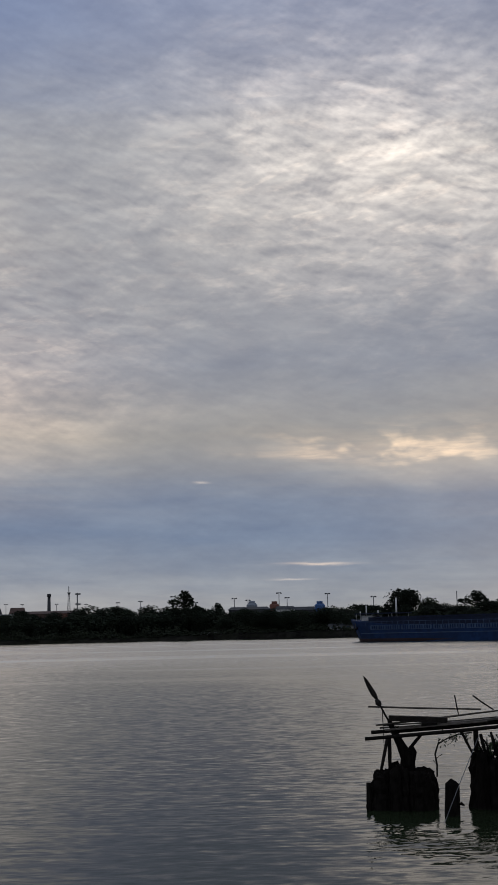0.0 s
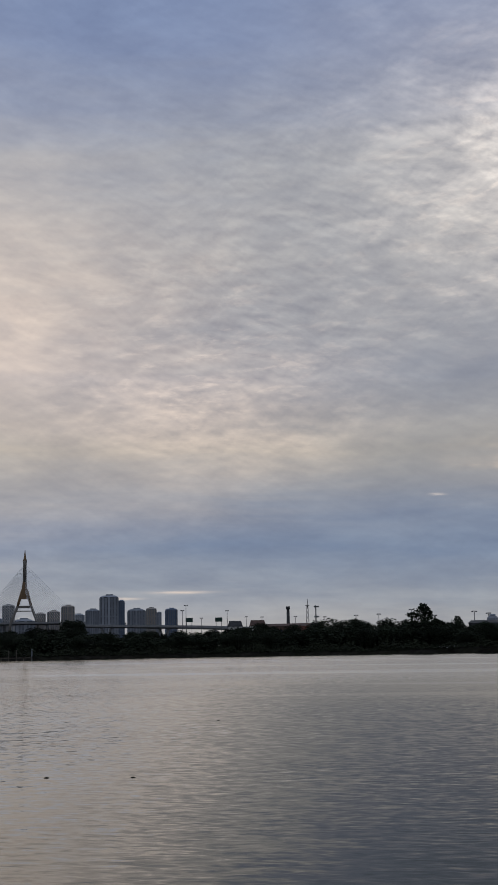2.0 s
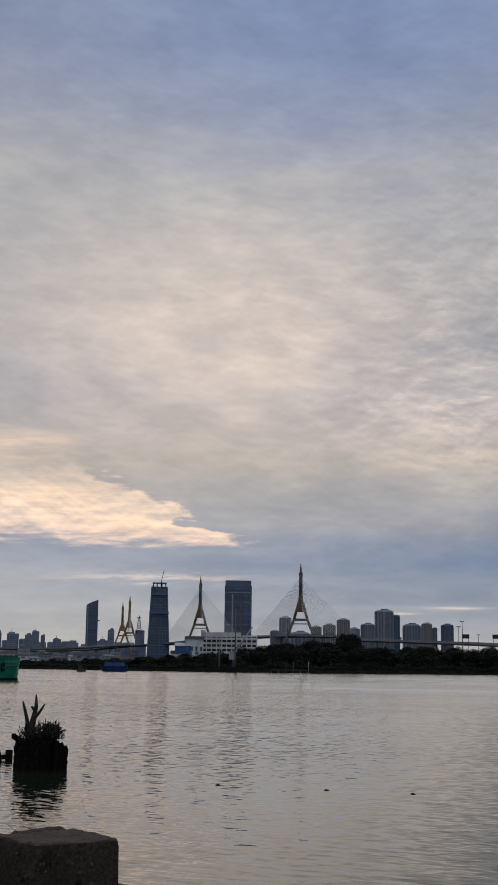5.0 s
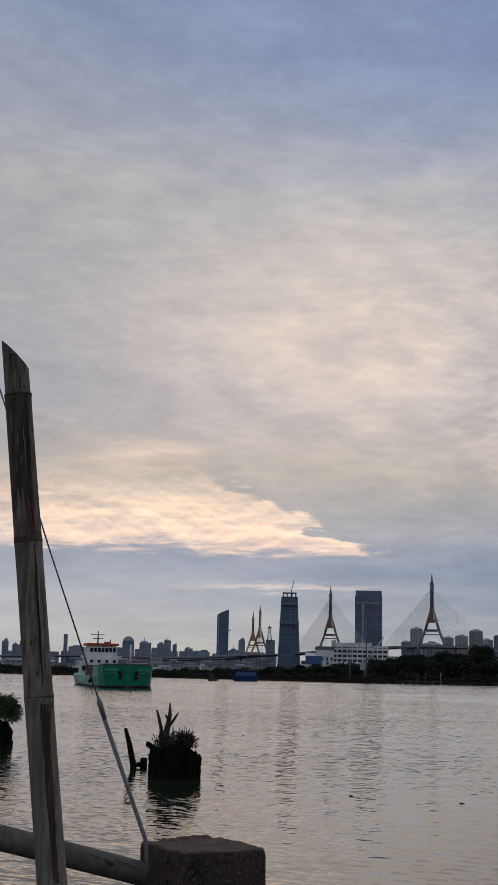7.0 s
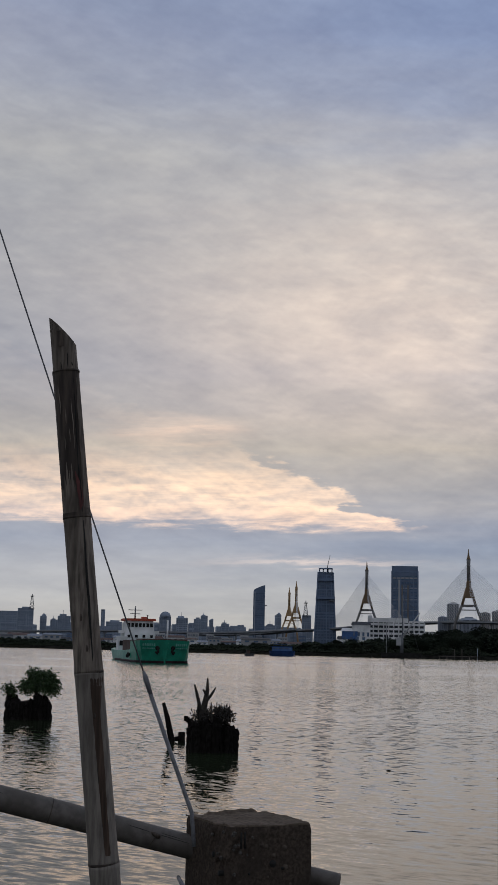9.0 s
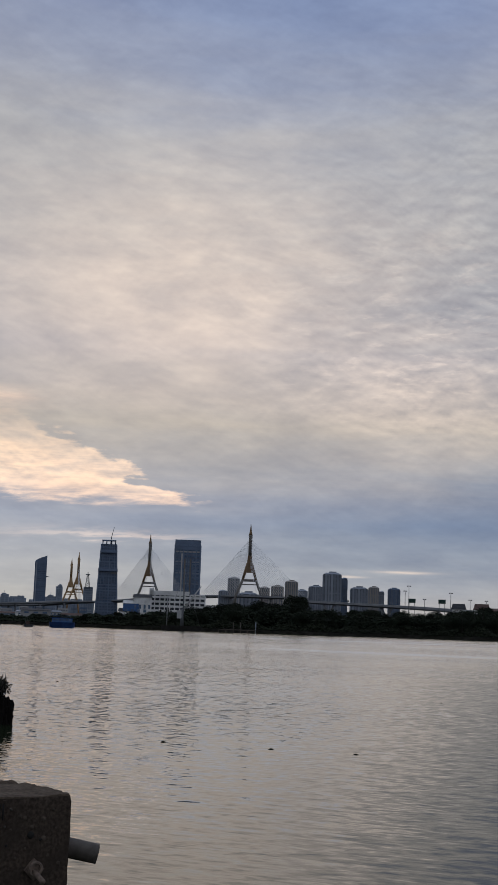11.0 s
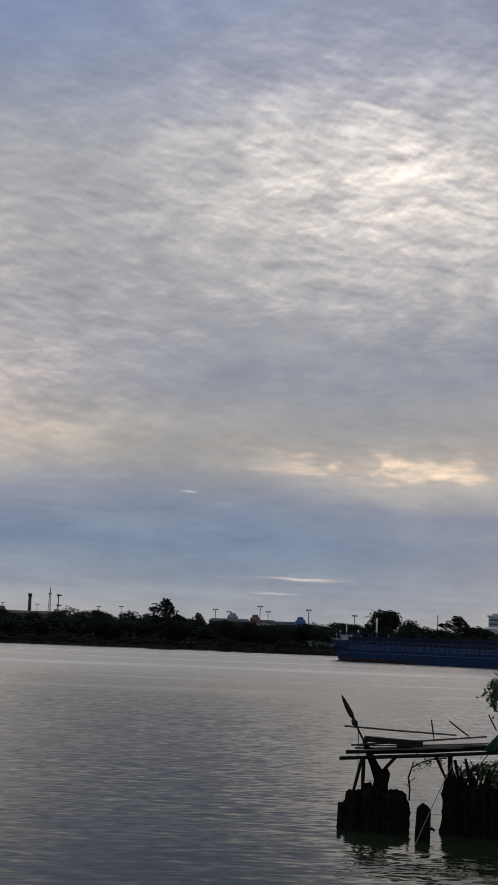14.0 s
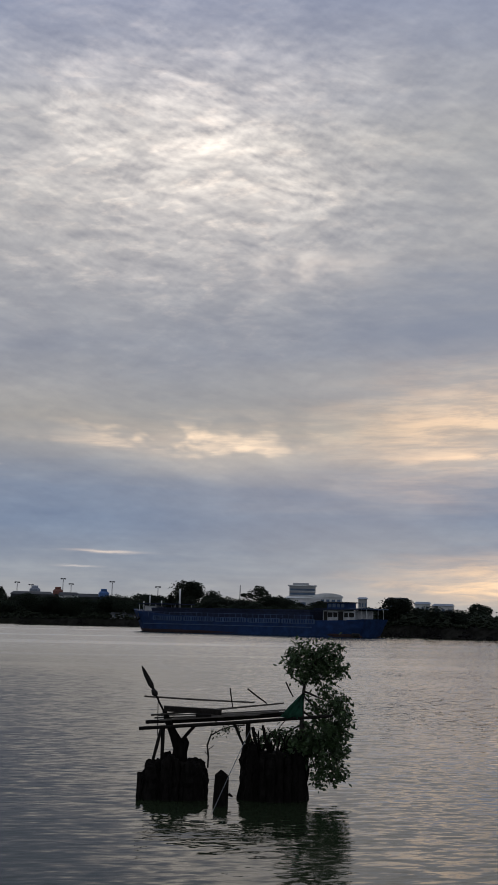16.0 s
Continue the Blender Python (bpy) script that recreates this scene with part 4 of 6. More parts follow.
def tower(name, az0, az1, el, d, wall, label, category="tower", base=-2.0, storeys=None, depth=None, crown=0.0, taper=1.0, bays=None, group="city skyline", banded=False):
    """A high block between two bearings whose roof stands at elevation el: window glass set back behind floor slabs and piers."""
    w = 2 * d * math.tan(radians(abs(az1 - az0)) / 2)
    hgt = 3 + d * math.tan(radians(el)) - 1.5
    root = thing(name, facing((az0 + az1) / 2, d, 1.5), label, category, group)
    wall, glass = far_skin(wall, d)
    dep = depth or w * 0.7
    s = storeys or max(3, int(hgt / 5.0))
    n = bays or max(3, int(w / 5.0))
    bm = bmesh.new()
    box(bm, (0, dep / 2 + 0.6, hgt / 2), (w - 1.2, dep - 1.2, hgt), None, taper)
    part("glazing", bm, glass, root)
    if banded:
        for i in range(n + 1):
            x = (i / n - 0.5) * (w - 0.8)
            wide = w / n * (0.62 if i % 2 else 0.42)
            box_part("pier", (x, dep / 2, hgt / 2), (wide, dep + (0.8 if i % 2 else 0.2), hgt - (0 if i % 2 else 2.0)), wall, root)
        for i in range(1, s, 2):
            box_part("floor_slab", (0, dep / 2 + 0.3, hgt * i / s), (w * 0.98, dep, 0.7), wall, root)
        bm = bmesh.new()
        prism(bm, [(-w / 2, 0), (w / 2, 0), (w / 2, dep), (-w / 2, dep)], hgt, hgt + w * 0.09, [(-w * 0.3, dep * 0.2), (w * 0.32, dep * 0.2), (w * 0.32, dep * 0.8), (-w * 0.3, dep * 0.8)])
        part("sloping_crown", bm, wall, root)
        box_part("roof_house", (w * 0.03, dep / 2, hgt + w * 0.1), (w * 0.4, dep * 0.4, w * 0.12), wall, root)
        return root
    for i in range(s + 1):
        z = hgt * i / s
        f = 1 + (taper - 1) * z / hgt
        box_part("floor_slab", (0, dep / 2 + 0.3, min(z, hgt - 0.4)), (w * f, dep * f, hgt / s * 0.42), wall, root)
    for i in range(n + 1):
        x = (i / n - 0.5) * (w - 0.8)
        q = x * taper
        wide = w / n * (0.5 if i in (0, n) else 0.3)
        bm = bmesh.new()
        tube(bm, [(x, 0.25, 0), (q, 0.25 + dep * (1 - taper) / 2, hgt)], wide / 2, 4)
        part("pier", bm, wall, root)
    if d >= 2950 and not crown and taper == 1.0 and category == "tower" and d not in (3000, 3010):
        kind = int(az0 * 100) % 4
        if kind == 0:
            box_part("setback", (-w * 0.1, dep / 2, hgt + w * 0.08), (w * 0.55, dep * 0.7, w * 0.18), wall, root)
            tube_part("roof_mast", [(-w * 0.1, dep / 2, hgt + w * 0.15), (-w * 0.1, dep / 2, hgt + w * 0.5)], [0.9, 0.5], wall, root, sides=5)
        elif kind == 1:
            box_part("setback", (w * 0.08, dep / 2, hgt + w * 0.12), (w * 0.7, dep * 0.7, w * 0.26), wall, root)
            box_part("setback", (w * 0.12, dep / 2, hgt + w * 0.32), (w * 0.36, dep * 0.4, w * 0.2), wall, root)
        elif kind == 2:
            bm = bmesh.new()
            prism(bm, [(-w / 2, 0), (w / 2, 0), (w / 2, dep), (-w / 2, dep)], hgt, hgt + w * 0.35, [(w * 0.1, 0), (w / 2, 0), (w / 2, dep), (w * 0.1, dep)])
            part("slanting_roof", bm, wall, root)
    if crown == 9 and d >= 2950:
        tube_part("dome", [(0, dep / 2, hgt + w * 0.5 * math.sin(radians(a))) for a in (0, 20, 40, 60, 75, 88)], [w * 0.5 * math.cos(radians(a)) for a in (0, 20, 40, 60, 75, 88)], wall, root, "rounded top storeys", 14)
    elif crown:
        box_part("roof_house", (w * 0.05, dep / 2, hgt + crown / 4), (w * 0.6 * taper, dep * 0.6, crown), wall, root)
    return root


PALE, BEIGE, GREY, DARK = "pale grey high-rise block with upright bands", "beige high-rise block with a sloping crown", "grey concrete high-rise block in the distance", "dark glass-fronted high-rise in the distance"
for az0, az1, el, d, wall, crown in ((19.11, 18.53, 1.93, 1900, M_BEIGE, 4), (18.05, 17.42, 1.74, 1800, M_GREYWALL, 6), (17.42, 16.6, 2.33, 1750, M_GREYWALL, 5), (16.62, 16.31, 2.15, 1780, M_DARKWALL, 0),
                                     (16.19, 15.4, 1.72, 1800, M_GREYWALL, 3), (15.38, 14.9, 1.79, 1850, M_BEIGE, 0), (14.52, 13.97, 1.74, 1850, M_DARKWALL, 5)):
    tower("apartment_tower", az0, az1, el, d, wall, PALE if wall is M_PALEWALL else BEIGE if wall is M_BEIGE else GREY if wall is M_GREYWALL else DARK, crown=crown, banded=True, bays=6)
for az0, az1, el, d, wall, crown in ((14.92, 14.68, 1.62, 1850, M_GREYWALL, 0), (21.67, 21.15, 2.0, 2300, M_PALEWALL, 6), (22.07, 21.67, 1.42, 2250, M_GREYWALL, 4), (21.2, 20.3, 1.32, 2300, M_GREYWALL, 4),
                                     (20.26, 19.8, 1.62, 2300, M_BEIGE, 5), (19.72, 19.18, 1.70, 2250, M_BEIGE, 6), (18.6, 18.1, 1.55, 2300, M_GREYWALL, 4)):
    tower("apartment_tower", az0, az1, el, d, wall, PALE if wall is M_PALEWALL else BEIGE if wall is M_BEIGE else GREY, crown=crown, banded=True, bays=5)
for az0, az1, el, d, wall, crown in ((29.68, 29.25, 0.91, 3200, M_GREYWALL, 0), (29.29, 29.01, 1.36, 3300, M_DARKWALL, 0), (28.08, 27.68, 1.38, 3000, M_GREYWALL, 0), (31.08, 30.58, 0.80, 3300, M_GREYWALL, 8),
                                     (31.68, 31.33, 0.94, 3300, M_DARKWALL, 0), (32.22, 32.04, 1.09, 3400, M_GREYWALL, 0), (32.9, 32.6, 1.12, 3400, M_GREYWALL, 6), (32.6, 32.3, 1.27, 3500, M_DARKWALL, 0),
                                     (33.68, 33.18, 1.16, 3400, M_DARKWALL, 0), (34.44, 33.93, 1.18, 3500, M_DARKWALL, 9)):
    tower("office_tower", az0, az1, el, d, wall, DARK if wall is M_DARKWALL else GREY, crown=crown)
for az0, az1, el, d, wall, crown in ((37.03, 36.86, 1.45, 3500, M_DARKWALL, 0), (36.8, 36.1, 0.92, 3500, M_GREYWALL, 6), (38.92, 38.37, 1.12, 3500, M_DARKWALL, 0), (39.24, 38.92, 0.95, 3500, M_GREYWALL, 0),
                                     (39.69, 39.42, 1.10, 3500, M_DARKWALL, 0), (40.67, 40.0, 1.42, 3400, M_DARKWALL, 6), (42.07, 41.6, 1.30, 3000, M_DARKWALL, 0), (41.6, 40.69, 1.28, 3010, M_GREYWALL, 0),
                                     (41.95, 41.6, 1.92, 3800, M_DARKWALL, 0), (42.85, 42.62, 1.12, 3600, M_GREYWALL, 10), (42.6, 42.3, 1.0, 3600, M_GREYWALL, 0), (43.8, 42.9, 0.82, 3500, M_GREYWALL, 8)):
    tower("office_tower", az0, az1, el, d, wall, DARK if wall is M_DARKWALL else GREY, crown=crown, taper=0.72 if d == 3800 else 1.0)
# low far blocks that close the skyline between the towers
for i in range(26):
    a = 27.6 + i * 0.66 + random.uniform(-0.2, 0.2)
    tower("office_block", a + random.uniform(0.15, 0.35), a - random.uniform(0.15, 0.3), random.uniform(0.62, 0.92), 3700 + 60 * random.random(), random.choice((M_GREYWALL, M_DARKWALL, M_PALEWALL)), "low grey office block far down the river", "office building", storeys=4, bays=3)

# pale low blocks at the water beneath the elevated roads
rng = random.Random(77)
for i in range(22):
    a = 27.9 + i * 0.74 + rng.uniform(-0.25, 0.25)
    tower("riverside_block", a + rng.uniform(0.1, 0.3), a - rng.uniform(0.1, 0.3), rng.uniform(0.26, 0.5), 2050 + 100 * rng.random(), rng.choice((M_PALEWALL, M_GREYWALL, M_PALEWALL, M_DARKWALL)), "low pale riverside block in the far distance", "building", storeys=3, bays=4)

# the two unfinished towers and the slender curved one beside the bridge
root = tower("glass_tower", 27.56, 26.54, 3.32, 2650, M_DARKWALL, "tall tapering dark tower with construction crane on its roof", storeys=26, taper=0.68, crown=0, bays=7)
hgt = 3 + 2650 * math.tan(radians(3.32)) - 1.5
for x in (-13, -5, 5, 13):
    tube_part("roof_column", [(x, 6, hgt - 1), (x, 6, hgt + 7)], 1.2, M_DARKWALL, root, sides=6)
box_part("roof_beam", (0, 8, hgt + 8), (29, 14, 2.4), M_DARKWALL, root)
tube_part("crane_mast", [(3, 8, hgt), (4, 8, hgt + 14), (9, 8, hgt + 36)], [1.0, 0.8, 0.5], M_STEEL, root, sides=5)
box_part("edge_protection", (0, 14, hgt * 0.66), (40, 34, 5), M_DARKWALL, root, "dark safety netting")
box_part("edge_protection", (0, 14, hgt * 0.9), (33, 31, 4), M_DARKWALL, root, "dark safety netting")
box_part("work_platform", (13, 2, hgt * 0.62), (12, 9, 2.2), M_STEEL, root)
root = tower("glass_tower", 24.10, 22.94, 3.42, 2450, M_DARKWALL, "square dark tower block with pale centre bays", storeys=24, crown=0, bays=6)
w, hgt = 2 * 2450 * math.tan(radians(0.58)), 3 + 2450 * math.tan(radians(3.42)) - 1.5
box_part("crown", (0, 18, hgt + 5.5), (w * 1.0, 34, 9), M_DARKWALL, root, "darker setback crown")
box_part("crown", (0, 16, hgt - 6), (w * 1.02, 34, 6), M_DARKWALL, root, "darker setback crown")
box_part("sky_lobby", (0, 16.5, hgt - 13), (w * 1.005, 34, 2.4), M_PALEWALL, root, "pale open storey")
for z in (0.22, 0.36, 0.5, 0.64, 0.78):
    box_part("sky_lobby", (0, 16.8, hgt * z), (w * 1.008, 34.6, 1.1), M_GREYWALL, root, "pale open storey")
box_part("pale_bay", (-w * 0.22, -0.5, hgt * 0.45), (w * 0.05, 1.4, hgt * 0.88), M_PALEWALL, root, "pale lift shaft")
box_part("corner_column", (-w * 0.485, -0.4, hgt * 0.48), (w * 0.05, 1.4, hgt * 0.95), M_GREYWALL, root)
box_part("corner_column", (w * 0.485, -0.4, hgt * 0.48), (w * 0.04, 1.4, hgt * 0.95), M_GREYWALL, root)
for x in (-0.1, 0.12):
    box_part("pale_bay", (w * x, -0.4, hgt * 0.42), (w * 0.06, 1.2, hgt * 0.8), M_PYLON, root, "brown unglazed bay")
root = thing("curved_tower", facing(30.01, 2900, 1.5), "slender dark glass tower with a slanting curved top", "tower", "city skyline")
bm = bmesh.new()
prof = [(-13.2, 0), (13.2, 0), (13.2, 138.5), (9, 137), (2, 134.5), (-6, 131), (-11, 128), (-13.2, 124)]
lo = [bm.verts.new((x, 0, z)) for x, z in prof]
hi = [bm.verts.new((x, 24, z)) for x, z in prof]
bm.faces.new(lo)
bm.faces.new(hi[::-1])
for i in range(len(prof)):
    j = (i + 1) % len(prof)
    bm.faces.new((lo[j], lo[i], hi[i], hi[j]))
part("shaft", bm, M_DARKWALL, root)
for i in range(1, 30):
    box_part("window_band", (0, -0.2, i * 4.1), (25, 0.8, 1.3), M_WINDOW, root)
box_part("side_fin", (-9.5, -0.6, 62), (2, 1.4, 122), M_GREYWALL, root)
box_part("crane_arm", (13.5, 2, 92), (9, 3, 1.8), M_STEEL, root)


def lattice(name, az, d, z0, z1, w, label, group=""):
    """A lattice mast with cross bracing and an aerial head."""
    root = thing(name, facing(az, d, 1.5), label, "mast", group)
    for sx in (-1, 1):
        for sy in (-1, 1):
            tube_part("leg", [(sx * w, sy * w, z0), (sx * w * 0.25, sy * w * 0.25, z1)], w * 0.14, M_STEEL, root, sides=4)
    bm = bmesh.new()
    n = 9
    for i in range(n):
        f0, f1 = i / n, (i + 1) / n
        a0, a1 = w * (1 - 0.75 * f0), w * (1 - 0.75 * f1)
        y0, y1 = z0 + (z1 - z0) * f0, z0 + (z1 - z0) * f1
        tube(bm, [(-a0, -a0, y0), (a1, -a1, y1)], w * 0.09, 4)
        tube(bm, [(a0, -a0, y0), (-a1, -a1, y1)], w * 0.09, 4)
    part("bracing", bm, M_STEEL, root)
    tube_part("aerial", [(0, 0, z1 - 1), (0, 0, z1 + (z1 - z0) * 0.15)], w * 0.16, M_STEEL, root, sides=5)
    box_part("platform", (0, 0, z1), (w * 1.6, w * 1.6, w * 0.3), M_STEEL, root)
    return root


lattice("lattice_mast", 27.92, 3000, 68, 103, 6, "grey lattice mast on a far roof", "masts")
lattice("lattice_mast", 40.08, 3400, 84, 118, 6, "grey lattice mast among far towers", "masts")

# white stepped parking building behind the trees
root = thing("parking_building", facing(23.9, 1000, 1.5), "white multi-storey building with dark open decks", "building")
W = 2 * 1000 * math.tan(radians(1.26))
for i in range(5):
    box_part("parapet", (0, -0.4, 6.0 + i * 3.5), (W, 1.2, 1.7), M_WHITE, root)
box_part("open_deck", (0, 11, 11), (W - 1, 20, 21), M_ROOF_DARK, root, "dark open parking decks")
for i in range(12):
    box_part("column", ((i / 11 - 0.5) * (W - 1), -0.2, 11), (0.9, 1.0, 21), M_WHITE, root)
box_part("upper_wall", (-W * 0.14, 6, 23.2), (W * 0.7, 14, 3.4), M_WHITE, root)
box_part("stair_tower", (-W * 0.46, 3, 24.2), (W * 0.08, 8, 5), M_WHITE, root)
box_part("roof_slab", (W * 0.36, 8, 22.2), (W * 0.26, 16, 1.2), M_WHITE, root)
for x, w, z in ((0.6, 10, 9.5), (0.69, 6, 7)):
    box_part("annex", (W * x, 4, z / 2 + 4), (w, 12, z + 3), M_WHITE, root)
# blue-roofed works next to it
for az, w, z, mt, lab in ((25.75, 19, 14, M_BLUE, "blue-painted riverside shed with pale roof"), (25.45, 14, 19, M_WHITE, "white riverside works building"), (26.2, 10, 8, M_WHITE, "small white riverside house")):
    root = thing("shed", facing(az, 980, 1.5), lab, "shed", "riverside sheds")
    box_part("wall", (0, 5, z / 2), (w, 10, z), mt, root)
    bm = bmesh.new()
    prism(bm, [(-w / 2 - 0.6, -0.6), (w / 2 + 0.6, -0.6), (w / 2 + 0.6, 10.6), (-w / 2 - 0.6, 10.6)], z, z + 2.4, [(-w / 2, 5), (w / 2, 5), (w / 2, 5.4), (-w / 2, 5.4)])
    part("roof", bm, M_WHITE if mt is M_BLUE else M_ROOF_DARK, root)
    for i in range(4):
        box_part("window", ((i / 3 - 0.5) * w * 0.75, -0.05, z * 0.62), (w * 0.11, 0.3, z * 0.16), M_WINDOW, root)


# ---- the cable-stayed bridges ----
def pylon(name, az, d, tip, deck, label, mt=M_PYLON):
    """An A-shaped pylon: wide legs, a crossbeam, an ochre neck with a small opening, a mast and a finial."""
    root = thing(name, facing(az, d, 0, 0), label, "bridge pylon", "bridge pylons")
    k9 = tip / 173.0
    gold = M_GOLD if mt is M_GOLD else M_OCHRE
    for sx in (-1, 1):
        tube_part("leg", [(sx * 29 * k9, 0, 0), (sx * 22.5 * k9, 0, deck), (sx * 11.2 * k9, 0, 78 * k9)], [2.5, 2.4, 2.2], mt, root, sides=6)
        tube_part("neck_leg", [(sx * 11.2 * k9, 0, 78 * k9), (sx * 7.4 * k9, 0, 92 * k9), (sx * 3.6 * k9, 0, 106 * k9)], [2.3, 2.4, 2.3], gold, root, "ochre neck leg", 6)
    bm = bmesh.new()
    prism(bm, [(-6.6 * k9, -2.2), (6.6 * k9, -2.2), (6.6 * k9, 2.2), (-6.6 * k9, 2.2)], 90 * k9, 122 * k9, [(-3.0, -2.2), (3.0, -2.2), (3.0, 2.2), (-3.0, 2.2)])
    part("gold_gusset", bm, gold, root, "ochre tapering neck")
    for z, t in ((77, 4.2), (70, 1.6)):
        box_part("crossbeam", (0, 0, z * k9), (24 * k9 if z == 77 else 28 * k9, 3.0, t), mt, root)
    tube_part("mast", [(0, 0, 119 * k9), (0, 0, 148 * k9), (0, 0, 155 * k9)], [3.2, 3.0, 3.5], mt, root, sides=8)
    tube_part("finial", [(0, 0, 155 * k9), (0, 0, 158 * k9), (0, 0, 163 * k9), (0, 0, tip)], [3.5, 2.4, 1.5, 0.5], gold, root, "tapering gold finial", 8)
    return root


def stays(name, az, d, tip, deck, way, reach, label, count=22):
    """A fan of stay cables on both sides of a pylon; way: the deck's direction."""
    root = thing(name, facing(az, d), label, "bridge cables", "bridge cables")
    foot = polar(az, d)
    inv = facing(az, d).inverted()
    for sgn in (-1, 1):
        for i in range(1, count + 1):
            hi = tip * (0.60 + 0.26 * i / count)
            p = inv @ (foot + way * (sgn * reach * (0.12 + 0.88 * i / count)) + Vector((0, 0, deck + 1)))
            tube_part("cable", [(0, 0, hi), p], 0.21, M_CABLE, root, sides=4)
    return root


N, N2 = polar(20.72, 2190), polar(25.21, 2538)
way_n = (N2 - N).normalized()
pylon("bridge_pylon", 20.72, 2190, 173, 50, "tall grey A-shaped bridge pylon with ochre head")
pylon("bridge_pylon", 25.21, 2538, 173, 46, "tall grey A-shaped bridge pylon with ochre head")
stays("bridge_cables", 20.72, 2190, 173, 51, way_n, 175, "fan of thin pale bridge stay cables")
stays("bridge_cables", 25.21, 2538, 173, 46, way_n, 175, "fan of thin pale bridge stay cables")
pylon("bridge_pylon", 28.35, 3150, 163, 44, "distant ochre A-shaped bridge pylon", M_GOLD)
pylon("bridge_pylon", 28.66, 3490, 163, 44, "distant ochre A-shaped bridge pylon", M_GOLD)
way_s = (polar(28.66, 3490) - polar(28.35, 3150)).normalized()
stays("bridge_cables", 28.35, 3150, 163, 44, way_s, 150, "fan of thin pale bridge stay cables", 7)


def viaduct(name, line, wide, thick, label, pier_gap, vee=False):
    """A road deck along points (az, d, z of the road) on piers."""
    root = thing(name, Matrix.Identity(4), label, "bridge deck")
    pts = [polar(*p) for p in line]
    bm = bmesh.new()
    rows = []
    for i, p in enumerate(pts):
        dirn = (pts[min(i + 1, len(pts) - 1)] - pts[max(i - 1, 0)])
        side = Vector((dirn.y, -dirn.x, 0)).normalized() * wide / 2
        rows.append([bm.verts.new(p + side * s + Vector((0, 0, dz))) for s, dz in ((1, 1.2), (1, -thick * 0.4), (0.5, -thick), (-0.5, -thick), (-1, -thick * 0.4), (-1, 1.2))])
    for a, b in zip(rows, rows[1:]):
        for j in range(6):
            bm.faces.new((a[j], a[(j + 1) % 6], b[(j + 1) % 6], b[j]))
    part("deck", bm, M_DECK, root)
    for a, b in zip(pts, pts[1:]):
        n = max(1, int((b - a).length / pier_gap))
        for i in range(n):
            p = a.lerp(b, (i + 0.5) / n)
            along_d = (b - a).normalized()
            if vee:
                for s in (-1, 1):
                    tube_part("pier", [p + Vector((0, 0, -p.z)), p + Vector((0, 0, -p.z * 0.55)), p + along_d * 9 * s + Vector((0, 0, -thick))], [2.4, 2.2, 1.6], M_DECK, root, sides=6)
            else:
                tube_part("pier", [p + Vector((0, 0, -p.z)), p + Vector((0, 0, -thick - 3)), p + Vector((0, 0, -thick))], [1.8, 1.8, 3.4], M_DECK, root, sides=6)
    return root


viaduct("main_bridge_deck", [(20.72 - 4.2, 2010, 44), (20.72 - 2.0, 2090, 48), (20.72, 2190, 50.5), (22.34, 2310, 51), (24, 2440, 49), (25.21, 2538, 46.5), (26.6, 2660, 41), (28.34, 2800, 38), (30, 2900, 30), (32.6, 3000, 26)], 28, 3.6, "long grey concrete bridge deck over the river", 120)
viaduct("approach_viaduct", [(18.2, 1500, 31.5), (16, 1430, 29), (13.05, 1330, 25.5), (11, 1270, 22.5), (9.08, 1220, 21), (6.5, 1150, 17)], 14, 2.6, "elevated concrete approach road on forked piers", 62, True)
viaduct("river_expressway", [(28.4, 2350, 34), (30.5, 2300, 27.5), (32.6, 2250, 23.5), (36.1, 2250, 24.5), (39, 2300, 22), (44, 2400, 17)], 16, 3.0, "low grey elevated expressway along the far bank", 45)


# ---- lamps, masts and works of the far bank ----
def street_lamp(az, d, el, label="tall lamp mast with twin floodlight heads"):
    tall = 3 + d * math.tan(radians(el)) - 1.5
    root = thing("lamp_mast", facing(az, d, 1.5), label, "street lamp", "lamp masts")
    tube_part("mast", [(0, 0, 0), (0, 0, tall)], [0.3, 0.16], M_STEEL, root, sides=6)
    box_part("crossarm", (0, 0, tall), (2.4, 0.25, 0.25), M_STEEL, root)
    for x in (-0.9, 0.9):
        box_part("lamp_head", (x, -0.1, tall - 0.25), (0.9, 0.7, 0.5), M_ROOF_DARK, root)


for az, d, el in ((13.75, 900, 1.70), (13.59, 900, 1.92), (11.75, 900, 1.66), (10.9, 1000, 1.38), (12.9, 1050, 1.35), (6.0, 800, 1.36), (5.0, 800, 1.40), (7.4, 900, 1.32),
                  (3.55, 640, 1.58), (-1.19, 640, 1.64), (-1.55, 660, 1.42), (-3.36, 620, 1.56), (0.81, 640, 1.44), (-5.4, 600, 1.38), (0.2, 680, 1.35), (2.55, 660, 1.3), (8.7, 1000, 1.35), (10.2, 1000, 1.36)):
    street_lamp(az, d, el)
d = 900
for az, el, w, lab in ((9.03, 1.80, 2.1, "dark brick factory chimney"),):
    tall = 3 + d * math.tan(radians(el)) - 1.5
    root = thing("factory_chimney", facing(az, d, 1.5), lab, "chimney")
    tube_part("shaft", [(0, 0, 0), (0, 0, tall * 0.93)], [w * 0.75, w * 0.5], M_ROOF_DARK, root, sides=12)
    tube_part("cap", [(0, 0, tall * 0.93), (0, 0, tall)], [w * 0.68, w * 0.68], M_ROOF_DARK, root, sides=12)
lattice("phone_mast", 8.16, 800, 0, 27, 1.5, "grey lattice telephone mast behind the trees", "masts")
